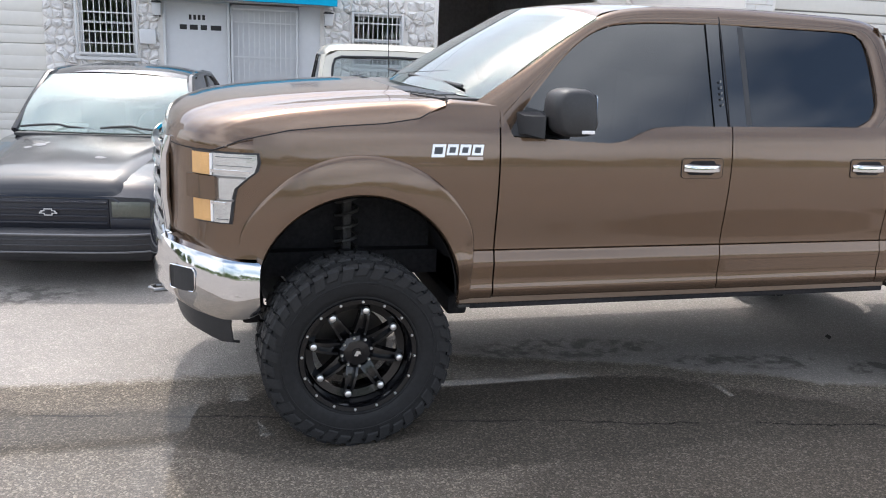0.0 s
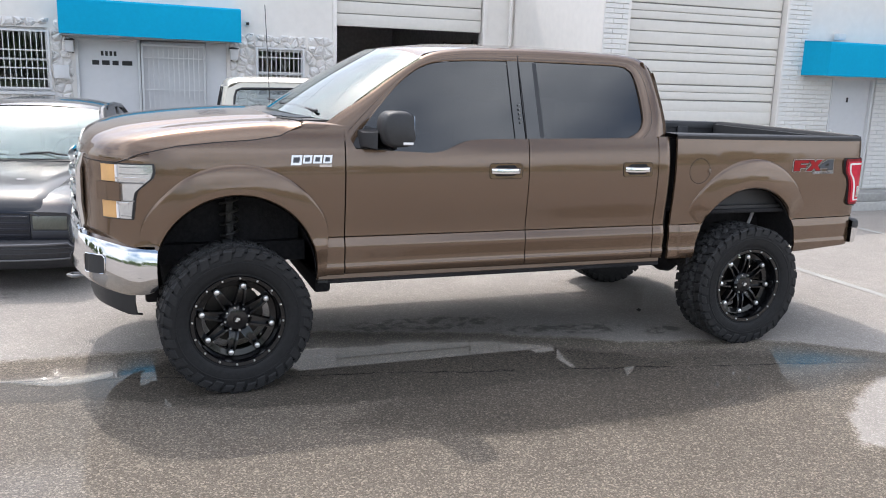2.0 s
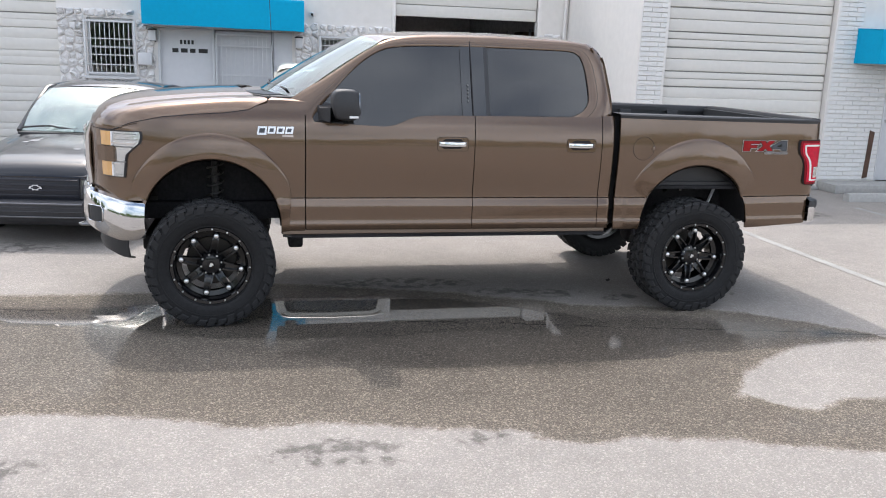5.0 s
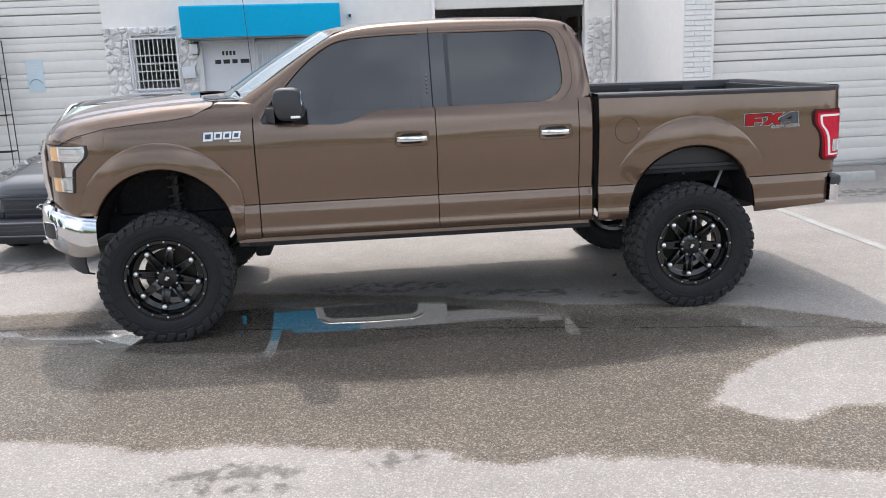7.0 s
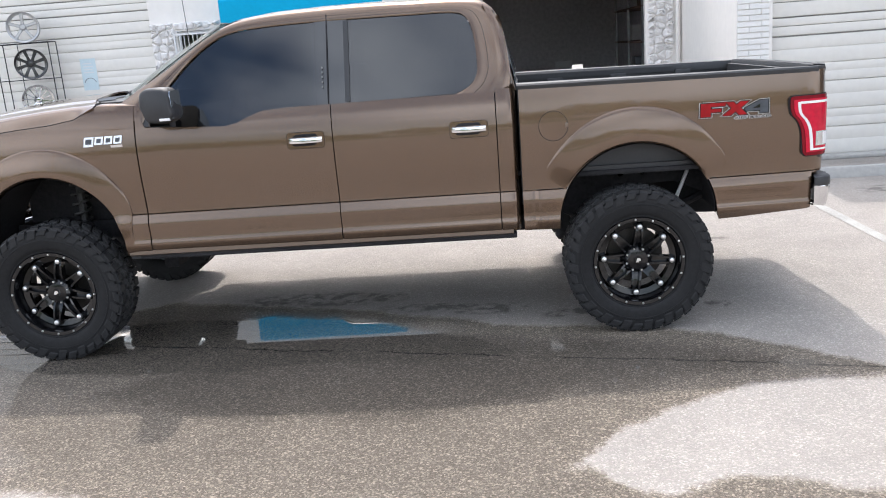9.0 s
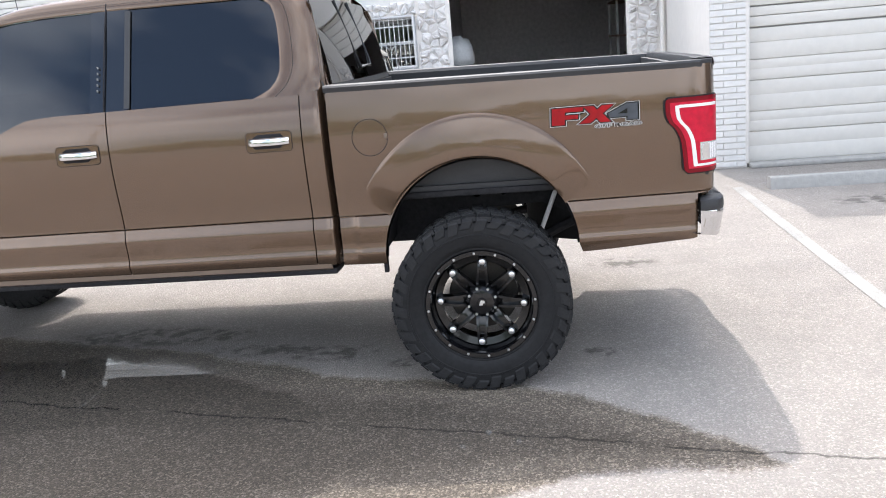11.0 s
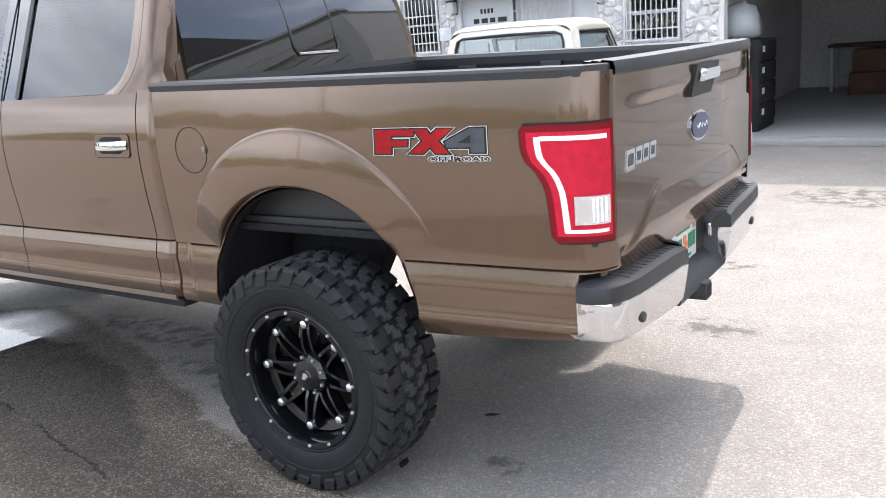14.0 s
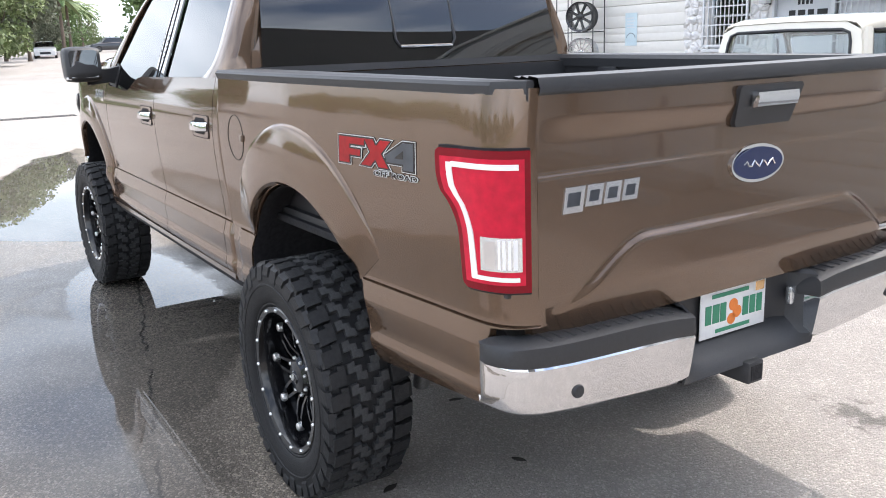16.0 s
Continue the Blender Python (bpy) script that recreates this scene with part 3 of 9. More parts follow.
single("coping", boxes((-9.8, 5.9, WALL_Y - 0.05, WALL_Y + 0.3, TOP + 0.12, TOP + 0.2), (5.92, 17.05, BLOCK_Y - 0.05, BLOCK_Y + 0.3, TOP + 0.12, TOP + 0.2)), M_WALL, "plain white roof coping", "coping", "structure", smooth=0)
wall("wall_inner", "dim grey partition inside the workshop", [(2.2, 2.3, WALL_Y + T, 17, 0, TOP), (6.05, 6.15, WALL_Y + T, 17, 0, TOP), (2.3, 4.71, 17, 17.1, 0, TOP), (5.21, 6.05, 17, 17.1, 0, TOP), (4.71, 5.21, 17, 17.1, 0, 0.82), (4.71, 5.21, 17, 17.1, 1.09, TOP), (-2.6, 2.2, 12.0, 12.1, 0, TOP)], M_INSIDE)
single("floor", boxes((2.3, 6.05, WALL_Y - 0.02, 17, 0.0, 0.09)), M_SLAB, "smooth raised concrete workshop floor", "floor", "structure", smooth=0)


# ---- stone facing: irregular white-painted stones, cell by cell ----
def cells(x0, x1, z0, z1, size, rng):
    """Cells of a jittered grid, each clipped against its neighbours, as (outline) lists."""
    nx, nz = max(1, round((x1 - x0) / size)), max(1, round((z1 - z0) / (size * 0.8)))
    seeds = {}
    for i in range(-1, nx + 1):
        for j in range(-1, nz + 1):
            seeds[i, j] = Vector((x0 + (i + 0.5 + rng.uniform(-0.36, 0.36)) * (x1 - x0) / nx, z0 + (j + 0.5 + rng.uniform(-0.36, 0.36)) * (z1 - z0) / nz))
    out = []
    for (i, j), s in seeds.items():
        if not (0 <= i < nx and 0 <= j < nz):
            continue
        poly = [Vector(c) for c in ((x0, z0), (x1, z0), (x1, z1), (x0, z1))]
        for di in (-2, -1, 0, 1, 2):
            for dj in (-2, -1, 0, 1, 2):
                o = seeds.get((i + di, j + dj))
                if o is None or (di == 0 and dj == 0):
                    continue
                mid, nrm = (s + o) / 2, (o - s).normalized()
                cut = []
                for a, b in zip(poly, poly[1:] + poly[:1]):
                    da, db = (a - mid).dot(nrm) + 0.006, (b - mid).dot(nrm) + 0.006
                    if da <= 0:
                        cut.append(a)
                    if (da < 0 < db) or (db < 0 < da):
                        cut.append(a.lerp(b, da / (da - db)))
                poly = cut
                if len(poly) < 3:
                    break
            if len(poly) < 3:
                break
        if len(poly) >= 3:
            out.append(poly)
    return out


def stone_mesh(poly, rng, y):
    """A stone with a raised, broken face."""
    bm = bmesh.new()
    mid = sum(poly, Vector((0, 0))) / len(poly)
    k = len(poly)
    h = rng.uniform(0.025, 0.065)
    # broken faces: rings of points at uneven depth
    fine = []
    for p, q in zip(poly, poly[1:] + poly[:1]):
        fine += [p, p.lerp(q, 0.5)]
    k = len(fine)
    rows = []
    for f, d, j in ((1.0, 0.0, 0.0), (0.95, 0.5, 0.02), (0.70, 0.9, 0.10), (0.38, 1.0, 0.12)):
        ring = []
        for q in fine:
            g = f * (1 + rng.uniform(-j, j))
            ring.append((mid.x + (q.x - mid.x) * g, y - d * h * rng.uniform(0.45, 1.35), mid.y + (q.y - mid.y) * g))
        rows.append(ring)
    g = loft(bm, rows, close=True)
    c = bm.verts.new((mid.x + rng.uniform(-0.02, 0.02), y - h * rng.uniform(0.6, 1.3), mid.y + rng.uniform(-0.02, 0.02)))
    for i in range(k):
        bm.faces.new((g[-1][i], g[-1][(i + 1) % k], c))
    bmesh.ops.recalc_face_normals(bm, faces=bm.faces)
    return bm


STONE_AREAS = [(-2.85, -2.44, 0.1, 2.50), (-2.44, -1.62, 0.1, 1.38), (-2.44, -1.62, 2.38, 2.50), (-1.62, -1.33, 0.1, 2.50), (1.0, 1.40, 0.1, 2.42), (1.40, 2.24, 0.1, 1.35),
               (1.40, 2.24, 2.20, 2.40), (2.24, 2.73, 0.1, 2.40), (5.44, 5.88, 0.12, 2.40)]
rng = random.Random(5)
for area in STONE_AREAS:
    for poly in cells(*area, 0.15, rng):
        part("stone", stone_mesh(poly, rng, WALL_Y), M_STONE, wall_north, smooth=75)
single("baseboard", boxes((-2.85, -1.3, WALL_Y - 0.06, WALL_Y - 0.002, 0, 0.1), (0.96, 2.73, WALL_Y - 0.06, WALL_Y - 0.002, 0, 0.1), bevel=0.008), M_CONC, "weathered concrete plinth under the stone facing", "plinth", "structure")


# ---- bricks: white-painted piers ----
def brick_pier(parent, x0, x1, z0, z1, y, rng, budget):
    lx, lz, gap, joint = 0.30, 0.062, 0.010, 0.004
    mesh = {}

    def brick(w):
        key = round(w, 3)
        if key not in mesh:
            bm = bmesh.new()
            box(bm, -w / 2, w / 2, -0.018, 0.012, -lz / 2, lz / 2)
            bmesh.ops.bevel(bm, geom=[e for e in bm.edges if all(v.co.y < 0 for v in e.verts)], offset=0.004, segments=1, affect="EDGES")
            mesh[key] = finish("brick", bm, M_BRICK, 30)
        return mesh[key]

    row, count = 0, 0
    z = z0 + lz / 2
    rest = bmesh.new()
    while z + lz / 2 <= z1:
        x = x0 - (lx / 2 if row % 2 else 0)
        while x < x1 - 0.02:
            a, b = max(x, x0), min(x + lx - joint, x1)
            if b - a > 0.03:
                if count < budget:
                    ob = shared("brick", brick(b - a), parent, pose((a + b) / 2, y - rng.uniform(0, 0.003), z, rng.uniform(-0.6, 0.6), 0, 0))
                    count += 1
                else:
                    box(rest, a, b, y - 0.018 - rng.uniform(0, 0.003), y + 0.01, z - lz / 2, z + lz / 2)
            x += lx
        z += lz + gap
        row += 1
    if len(rest.verts):
        tagged(part("brick_courses", rest, M_BRICK, parent, smooth=30), kind="stuff")
    else:
        rest.free()


brick_pier(wall_side, 6.0, 6.40, 0.02, TOP, BLOCK_Y - 0.002, rng, 180)
brick_pier(wall_block, 9.36, 10.40, 0.16, 2.12, BLOCK_Y - 0.002, rng, 150)
brick_pier(wall_block, 9.36, 9.80, 2.12, 3.62, BLOCK_Y - 0.002, rng, 90)
brick_pier(wall_block, 6.41, 9.80, 3.63, 3.85, BLOCK_Y - 0.002, rng, 60)
wall_low = single("wall_low", boxes((11.36, 14.5, BLOCK_Y - 0.012, BLOCK_Y - 0.002, 0.16, 2.3)), M_MORTAR, "painted mortar bed of the brick facing", "wall", "structure", smooth=0)
brick_pier(wall_low, 11.36, 14.5, 0.16, 2.3, BLOCK_Y - 0.012, rng, 290)


# ---- roller doors ----
def roller_door(name, label, x0, x1, z0, z1, y, pitch, kind="structure"):
    door = thing(name, ((x0 + x1) / 2, y, z0), label, "roller door", kind=kind)
    z, i = z0, 0
    while z < z1 - 0.01:
        high, groove = pitch[i % len(pitch)]
        top = min(z + high - groove, z1)
        bm = bmesh.new()
        prof = [(0.016, z), (0.0, z + 0.004), (-0.004, z + 0.02), (-0.005, (z + top) / 2), (-0.004, top - 0.02), (0.0, top - 0.004), (0.016, top)]
        loft(bm, [[(x, y + d, h) for d, h in prof] for x in (x0, x1)])
        thick(bm, 0.008)
        part("panel", bm, M_SHUTTER, door)
        z += high
        i += 1
    # grey sheet behind the panels: the grooves' shade is put into its colour
    part("backing", boxes((x0, x1, y + 0.03, y + 0.05, z0, z1)), M_GROOVE_SHADE, door, "grey backing that paints shade into the panel grooves")
    return door


roller_door("door_1", "closed off-white sectional roller door with wide panels", -7.36, -2.86, 0.02, 3.7, WALL_Y + 0.06, ((0.185, 0.005), (0.175, 0.017), (0.12, 0.004), (0.115, 0.015)))
roller_door("door_2", "half raised off-white roller shutter over a dark opening", 2.76, 5.41, 2.61, 3.56, WALL_Y + 0.10, ((0.21, 0.008), (0.21, 0.012)))
roller_door("door_3", "closed off-white sectional roller door between brick piers", 6.44, 9.32, 0.05, 3.56, BLOCK_Y + 0.12, ((0.185, 0.005), (0.175, 0.017), (0.12, 0.004), (0.115, 0.015)))


def frame_trim(name, x0, x1, z0, z1, y, w, d, mat, label, sill=False):
    specs = [(x0 - w, x0, y - d, y + 0.02, z0, z1 + w), (x1, x1 + w, y - d, y + 0.02, z0, z1 + w), (x0, x1, y - d, y + 0.02, z1, z1 + w)]
    if sill:
        specs.append((x0 - w, x1 + w, y - d * 1.6, y + 0.02, z0 - w, z0))
    return single(name, boxes(*specs, bevel=0.004), mat, label, "frame", "structure")


frame_trim("trim_1", 2.76, 5.41, 0.1, 3.57, WALL_Y, 0.07, 0.025, M_WALL, "white painted garage opening frame")
frame_trim("trim_2", 6.44, 9.32, 0.05, 3.57, BLOCK_Y, 0.05, 0.02, M_WALL, "white painted roller door frame")


# ---- doors, windows ----
def entrance_door(name, x0, x1, z0, z1, y, label):
    d = thing(name, ((x0 + x1) / 2, y, z0), label, "door", kind="structure")
    part("leaf", boxes((x0 + 0.04, x1 - 0.04, y + 0.05, y + 0.095, z0, z1 - 0.04), bevel=0.003), M_DOOR, d)
    part("door_frame", boxes((x0, x0 + 0.04, y - 0.015, y + 0.12, z0, z1), (x1 - 0.04, x1, y - 0.015, y + 0.12, z0, z1), (x0 + 0.04, x1 - 0.04, y - 0.015, y + 0.12, z1 - 0.04, z1), bevel=0.004), M_BARS, d)
    bm = bmesh.new()
    lathe(bm, [(0.0, -0.05), (0.022, -0.046), (0.03, -0.03), (0.024, -0.012), (0.012, -0.004), (0.03, 0.0), (0.03, 0.004)], 16, "y", (x0 + 0.11, y + 0.05, z0 + 1.0))
    part("door_knob", bm, M_RIVET, d, "dull metal door knob")
    return d


street_door = entrance_door("door_4", -1.29, -0.36, 0.12, 2.24, WALL_Y, "closed grey-white flush entrance door under the blue awning")
for i, w in enumerate((0.05, 0.05, 0.05, 0.05)):
    part("number_bar", boxes((-0.93 + i * 0.062, -0.93 + i * 0.062 + w * 0.75, WALL_Y + 0.046, WALL_Y + 0.0498, 1.98, 2.05)), M_PRINT, street_door, "black door lettering")
for a, b in ((-1.06, -0.96), (-0.92, -0.81), (-0.77, -0.68), (-0.63, -0.48)):
    part("number_bar", boxes((a, b, WALL_Y + 0.046, WALL_Y + 0.0498, 1.84, 1.91)), M_PRINT, street_door, "black door lettering")
side_door = entrance_door("door_5", 10.42, 11.34, 0.14, 2.05, BLOCK_Y, "closed grey-white side door under a second blue awning")
part("number_bar", boxes((10.82, 10.86, BLOCK_Y + 0.046, BLOCK_Y + 0.0498, 1.62, 1.70)), M_PRINT, side_door, "black door lettering")


def bars_panel(name, x0, x1, z0, z1, y, count, rails, label, cat, scroll=False, bar=0.011):
    g = thing(name, ((x0 + x1) / 2, y, z0), label, cat)
    part("frame", boxes((x0, x0 + 0.03, y - 0.03, y, z0, z1), (x1 - 0.03, x1, y - 0.03, y, z0, z1), (x0 + 0.03, x1 - 0.03, y - 0.03, y, z1 - 0.03, z1), (x0 + 0.03, x1 - 0.03, y - 0.03, y, z0, z0 + 0.03), bevel=0.003), M_BARS, g)
    for i in range(count):
        x = x0 + 0.03 + (x1 - x0 - 0.06) * (i + 1) / (count + 1)
        part("bar", boxes((x - bar / 2, x + bar / 2, y - 0.022, y - 0.008, z0 + 0.03, z1 - 0.03)), M_BARS, g)
    for f in rails:
        z = z0 + (z1 - z0) * f
        part("rail", boxes((x0 + 0.03, x1 - 0.03, y - 0.028, y - 0.022, z - 0.009, z + 0.009)), M_BARS, g)
    if scroll:
        cx, cz = (x0 + x1) / 2, z0 + (z1 - z0) * 0.55
        for s in (-1, 1):
            pts = [(cx + s * (0.02 + 0.11 * math.sin(a * 0.55)) * (1 - a / 9), y - 0.035, cz - 0.14 + 0.055 * a - 0.012 * a * a * 0.6) for a in np.linspace(0, 5.2, 14)]
            bm = bmesh.new()
            tube(bm, pts, 0.006, 6)
            part("scroll", bm, M_BARS, g)
    return g


def window_unit(name, x0, x1, z0, z1, label):
    w = thing(name, ((x0 + x1) / 2, WALL_Y, z0), label, "window", kind="structure")
    y = WALL_Y + 0.09
    part("window_frame", boxes((x0, x0 + 0.04, y - 0.03, y + 0.03, z0, z1), (x1 - 0.04, x1, y - 0.03, y + 0.03, z0, z1), (x0 + 0.04, x1 - 0.04, y - 0.03, y + 0.03, z1 - 0.04, z1), (x0 + 0.04, x1 - 0.04, y - 0.03, y + 0.03, z0, z0 + 0.04),
         (x0 + 0.04, x1 - 0.04, y - 0.025, y + 0.025, (z0 + z1) / 2 - 0.015, (z0 + z1) / 2 + 0.015), bevel=0.003), M_BARS, w)
    for a, b in ((z0 + 0.04, (z0 + z1) / 2 - 0.015), ((z0 + z1) / 2 + 0.015, z1 - 0.04)):
        part("pane", boxes((x0 + 0.04, x1 - 0.04, y - 0.003, y + 0.003, a, b)), M_PANE, w, smooth=0)
    part("window_sill", boxes((x0 - 0.06, x1 + 0.06, WALL_Y - 0.07, WALL_Y + 0.05, z0 - 0.05, z0), bevel=0.006), M_BARS, w)
    return w


window_unit("window_1", -2.40, -1.66, 1.42, 2.36, "white framed window behind iron bars")
window_unit("window_2", 1.43, 2.21, 1.38, 2.18, "white framed window behind scrolled iron bars")
bars_panel("window_grille", -2.44, -1.63, 1.45, 2.32, WALL_Y - 0.07, 9, (0.18, 0.36, 0.66), "white painted iron window bars", "window bars")
bars_panel("window_grille", 1.41, 2.20, 1.41, 2.20, WALL_Y - 0.07, 9, (0.2, 0.5, 0.8), "white painted iron window bars with a scroll", "window bars", True)
bars_panel("security_gate", -0.35, 0.62, 0.14, 2.18, WALL_Y - 0.02, 11, (0.12, 0.33, 0.66, 0.9), "white painted iron security gate over a pale door", "gate")
single("door_6", boxes((-0.33, 0.62, WALL_Y + 0.05, WALL_Y + 0.09, 0.12, 2.22), bevel=0.004), M_DOOR, "closed pale door behind the iron gate", "door", "structure")
single("trim_3", boxes((0.63, 0.95, WALL_Y + 0.02, WALL_Y + 0.10, 0.1, 2.235), bevel=0.004), M_DOOR, "pale painted panel beside the gate", "panel", "structure")


# ---- awnings ----
def awning(x0, x1, y_wall, out, z0, z1, label):
    a = thing("awning", ((x0 + x1) / 2, y_wall, z0), label, "awning")
    lean = 0.03 if x0 < 0 else 0.0
    bm = bmesh.new()
    rows = []
    k = 14
    for i in range(k + 1):
        x = x0 + (x1 - x0) * i / k
        w = 0.006 * math.sin(i * 2.1) + 0.004 * math.sin(i * 5.3)
        rows.append([(p, q, h + lean * (1 - i / k)) for p, q, h in [(x, y_wall - 0.01, z1 + 0.03), (x, y_wall - out * 0.6 + w, z1 + 0.015), (x, y_wall - out + 0.02, z1 + w * 0.3), (x, y_wall - out, z1 - 0.02), (x, y_wall - out + w, (z0 + z1) / 2), (x, y_wall - out + 0.01, z0 + w * 0.5)]])
    loft(bm, rows)
    thick(bm, 0.004)
    part("canvas", bm, M_BLUE, a, "bright blue canvas")
    for x, s in ((x0, 1), (x1, -1)):
        bm = bmesh.new()
        prism(bm, [(-0.012, z1 + 0.025), (-out + 0.02, z1 - 0.005), (-out + 0.006, z1 - 0.02), (-out + 0.012, z0 + 0.004), (-0.012, z0 + 0.004)], lambda u, v, w: (x + s * (0.006 + w), y_wall + u, v + lean * (s > 0)), 0.004)
        part("side_panel", bm, M_BLUE, a)
    for z in (z0 + 0.01, z1 - 0.03):
        bm = bmesh.new()
        tube(bm, [(x0 + 0.02, y_wall - 0.01, z), (x0 + 0.02, y_wall - out + 0.03, z), (x1 - 0.02, y_wall - out + 0.03, z), (x1 - 0.02, y_wall - 0.01, z)], 0.011, 6)
        part("frame_tube", bm, M_STEEL, a)
    return a


awning(-1.47, 1.13, WALL_Y, 0.52, 2.25, 2.75, "bright blue canvas awning over the entrance")
awning(9.72, 12.3, BLOCK_Y, 0.6, 2.04, 2.56, "bright blue canvas awning over the side door")


# ---- small wall fixtures ----
def wall_lantern(x, z):
    l = thing("wall_lamp", (x, WALL_Y - 0.02, z), "small dark wall lantern with pale glass beside the entrance", "wall lamp", "entrance lanterns")
    part("back_plate", boxes((x - 0.05, x + 0.05, WALL_Y - 0.03, WALL_Y - 0.005, z - 0.02, z + 0.2), bevel=0.005), M_TRIM, l)
    part("lamp_box", boxes((x - 0.06, x + 0.06, WALL_Y - 0.14, WALL_Y - 0.03, z + 0.0, z + 0.17), bevel=0.01), M_DOOR, l)
    part("cap", boxes((x - 0.07, x + 0.07, WALL_Y - 0.155, WALL_Y - 0.03, z + 0.17, z + 0.19), bevel=0.006), M_TRIM, l)


wall_lantern(-1.36, 2.02)
wall_lantern(1.06, 1.98)
vent = thing("wall_vent", (0.555, WALL_Y, 3.03), "white louvred wall vent", "vent")
part("frame", boxes((0.29, 0.32, WALL_Y - 0.03, WALL_Y + 0.0, 3.02, 3.47), (0.79, 0.82, WALL_Y - 0.03, WALL_Y, 3.02, 3.47), (0.32, 0.79, WALL_Y - 0.03, WALL_Y, 3.44, 3.47), (0.32, 0.79, WALL_Y - 0.03, WALL_Y, 3.02, 3.05), bevel=0.003), M_BARS, vent)
part("backing", boxes((0.32, 0.79, WALL_Y - 0.006, WALL_Y - 0.002, 3.05, 3.44)), M_TRIM, vent)
for i in range(6):
    z = 3.06 + i * 0.064
    bm = bmesh.new()
    prism(bm, [(-0.034, z), (-0.030, z - 0.004), (-0.008, z + 0.036), (-0.010, z + 0.042)], lambda u, v, w: (0.32 + w, WALL_Y + u, v), 0.47)
    part("slat", bm, M_BARS, vent)
cam_lamp = thing("security_lamp", (1.29, WALL_Y, 2.5), "small white security lamp with a dark lens on the wall", "security lamp")
part("housing", boxes((1.25, 1.33, WALL_Y - 0.05, WALL_Y, 2.52, 2.60), bevel=0.012), M_BARS, cam_lamp)
part("lens", boxes((1.268, 1.312, WALL_Y - 0.062, WALL_Y - 0.05, 2.538, 2.582), bevel=0.008), M_GLOSSBLACK, cam_lamp)
flood = thing("flood_lamp", (10.35, BLOCK_Y, 2.62), "small white flood lamp above the side awning", "flood lamp")
part("housing", boxes((10.28, 10.44, BLOCK_Y - 0.16, BLOCK_Y - 0.05, 2.62, 2.72), bevel=0.012), M_BARS, flood)
part("bracket", boxes((10.34, 10.38, BLOCK_Y - 0.05, BLOCK_Y, 2.62, 2.68), bevel=0.004), M_BARS, flood)
meter = thing("meter_box", (-1.5, WALL_Y, 1.6), "pale flat metal meter box on the stone facing", "meter box")
part("case", boxes((-1.60, -1.38, WALL_Y - 0.12, WALL_Y - 0.03, 1.62, 1.82), bevel=0.008), M_DOOR, meter)
bm = bmesh.new()
tube(bm, [(5.93, WALL_Y - 0.05, 0.1), (5.93, WALL_Y - 0.05, TOP)], 0.035, 10)
single("downpipe", bm, M_WALL, "white painted downpipe in the wall corner", "downpipe")
bm = bmesh.new()
tube(bm, [(-1.30, WALL_Y - 0.02, 2.77), (-1.30, WALL_Y - 0.02, TOP)], 0.012, 6)
single("conduit", bm, M_WALL, "thin white conduit up the wall", "conduit")
notice = thing("notice_sheet", (-4.05, WALL_Y, 1.53), "pale blue printed notice on the roller door", "notice")
part("sheet", boxes((-4.19, -3.92, WALL_Y + 0.040, WALL_Y + 0.044, 1.50, 2.03)), M_NOTICE, notice)
for i in range(4):
    part("print_bar", boxes((-4.15, -3.99 + 0.02 * (i % 2), WALL_Y + 0.037, WALL_Y + 0.0395, 1.94 - i * 0.05, 1.955 - i * 0.05)), M_BARS, notice)
bm = bmesh.new()
tube(bm, [(-4.055 + 0.105 * math.cos(a), WALL_Y + 0.036, 1.60 + 0.105 * math.sin(a)) for a in np.linspace(0.3, math.pi - 0.3, 12)], 0.004, 6)
part("print_arc", bm, M_GREYDECAL, notice)
scrap = thing("broken_panel", (10.3, BLOCK_Y, 0.15), "rusty broken strip on the brick pier", "panel")
bm = bmesh.new()
prism(bm, [(10.18, 0.18), (10.27, 0.2), (10.30, 0.95), (10.21, 0.98), (10.20, 0.6)], lambda u, v, w: (u, BLOCK_Y - 0.022 - w, v), 0.012)
part("strip", bm, M_RUST, scrap)

# ---- kerbs and wheel stops ----
single("kerb", boxes((9.34, 16.9, BLOCK_Y - 0.5, BLOCK_Y - 0.02, 0, 0.14), (6.44, 9.32, BLOCK_Y - 0.12, BLOCK_Y + 0.1, 0, 0.05), bevel=0.012), M_CONC, "low weathered concrete kerb along the wall", "kerb", "structure")
single("threshold", boxes((2.6, 5.5, WALL_Y - 0.3, WALL_Y - 0.02, 0, 0.085), (-2.8, 2.55, WALL_Y - 0.42, WALL_Y - 0.07, 0, 0.09), bevel=0.01), M_SLAB, "pale concrete step before the garage opening", "threshold", "structure")


def wheel_stop(x0, x1, y):
    bm = bmesh.new()
    prism(bm, [(-0.075, 0.0), (0.075, 0.0), (0.06, 0.10), (0.045, 0.12), (-0.045, 0.12), (-0.06, 0.10)], lambda u, v, w: (x0 + w, y + u, v), x1 - x0)
    single("wheel_stop", bm, M_CONC, "pale concrete parking wheel stop on the asphalt", "wheel stop", group="wheel stops", loc=((x0 + x1) / 2, y, 0))


wheel_stop(6.3, 8.1, 4.75)
wheel_stop(9.0, 10.8, 4.95)
wheel_stop(0.75, 2.45, 8.55)


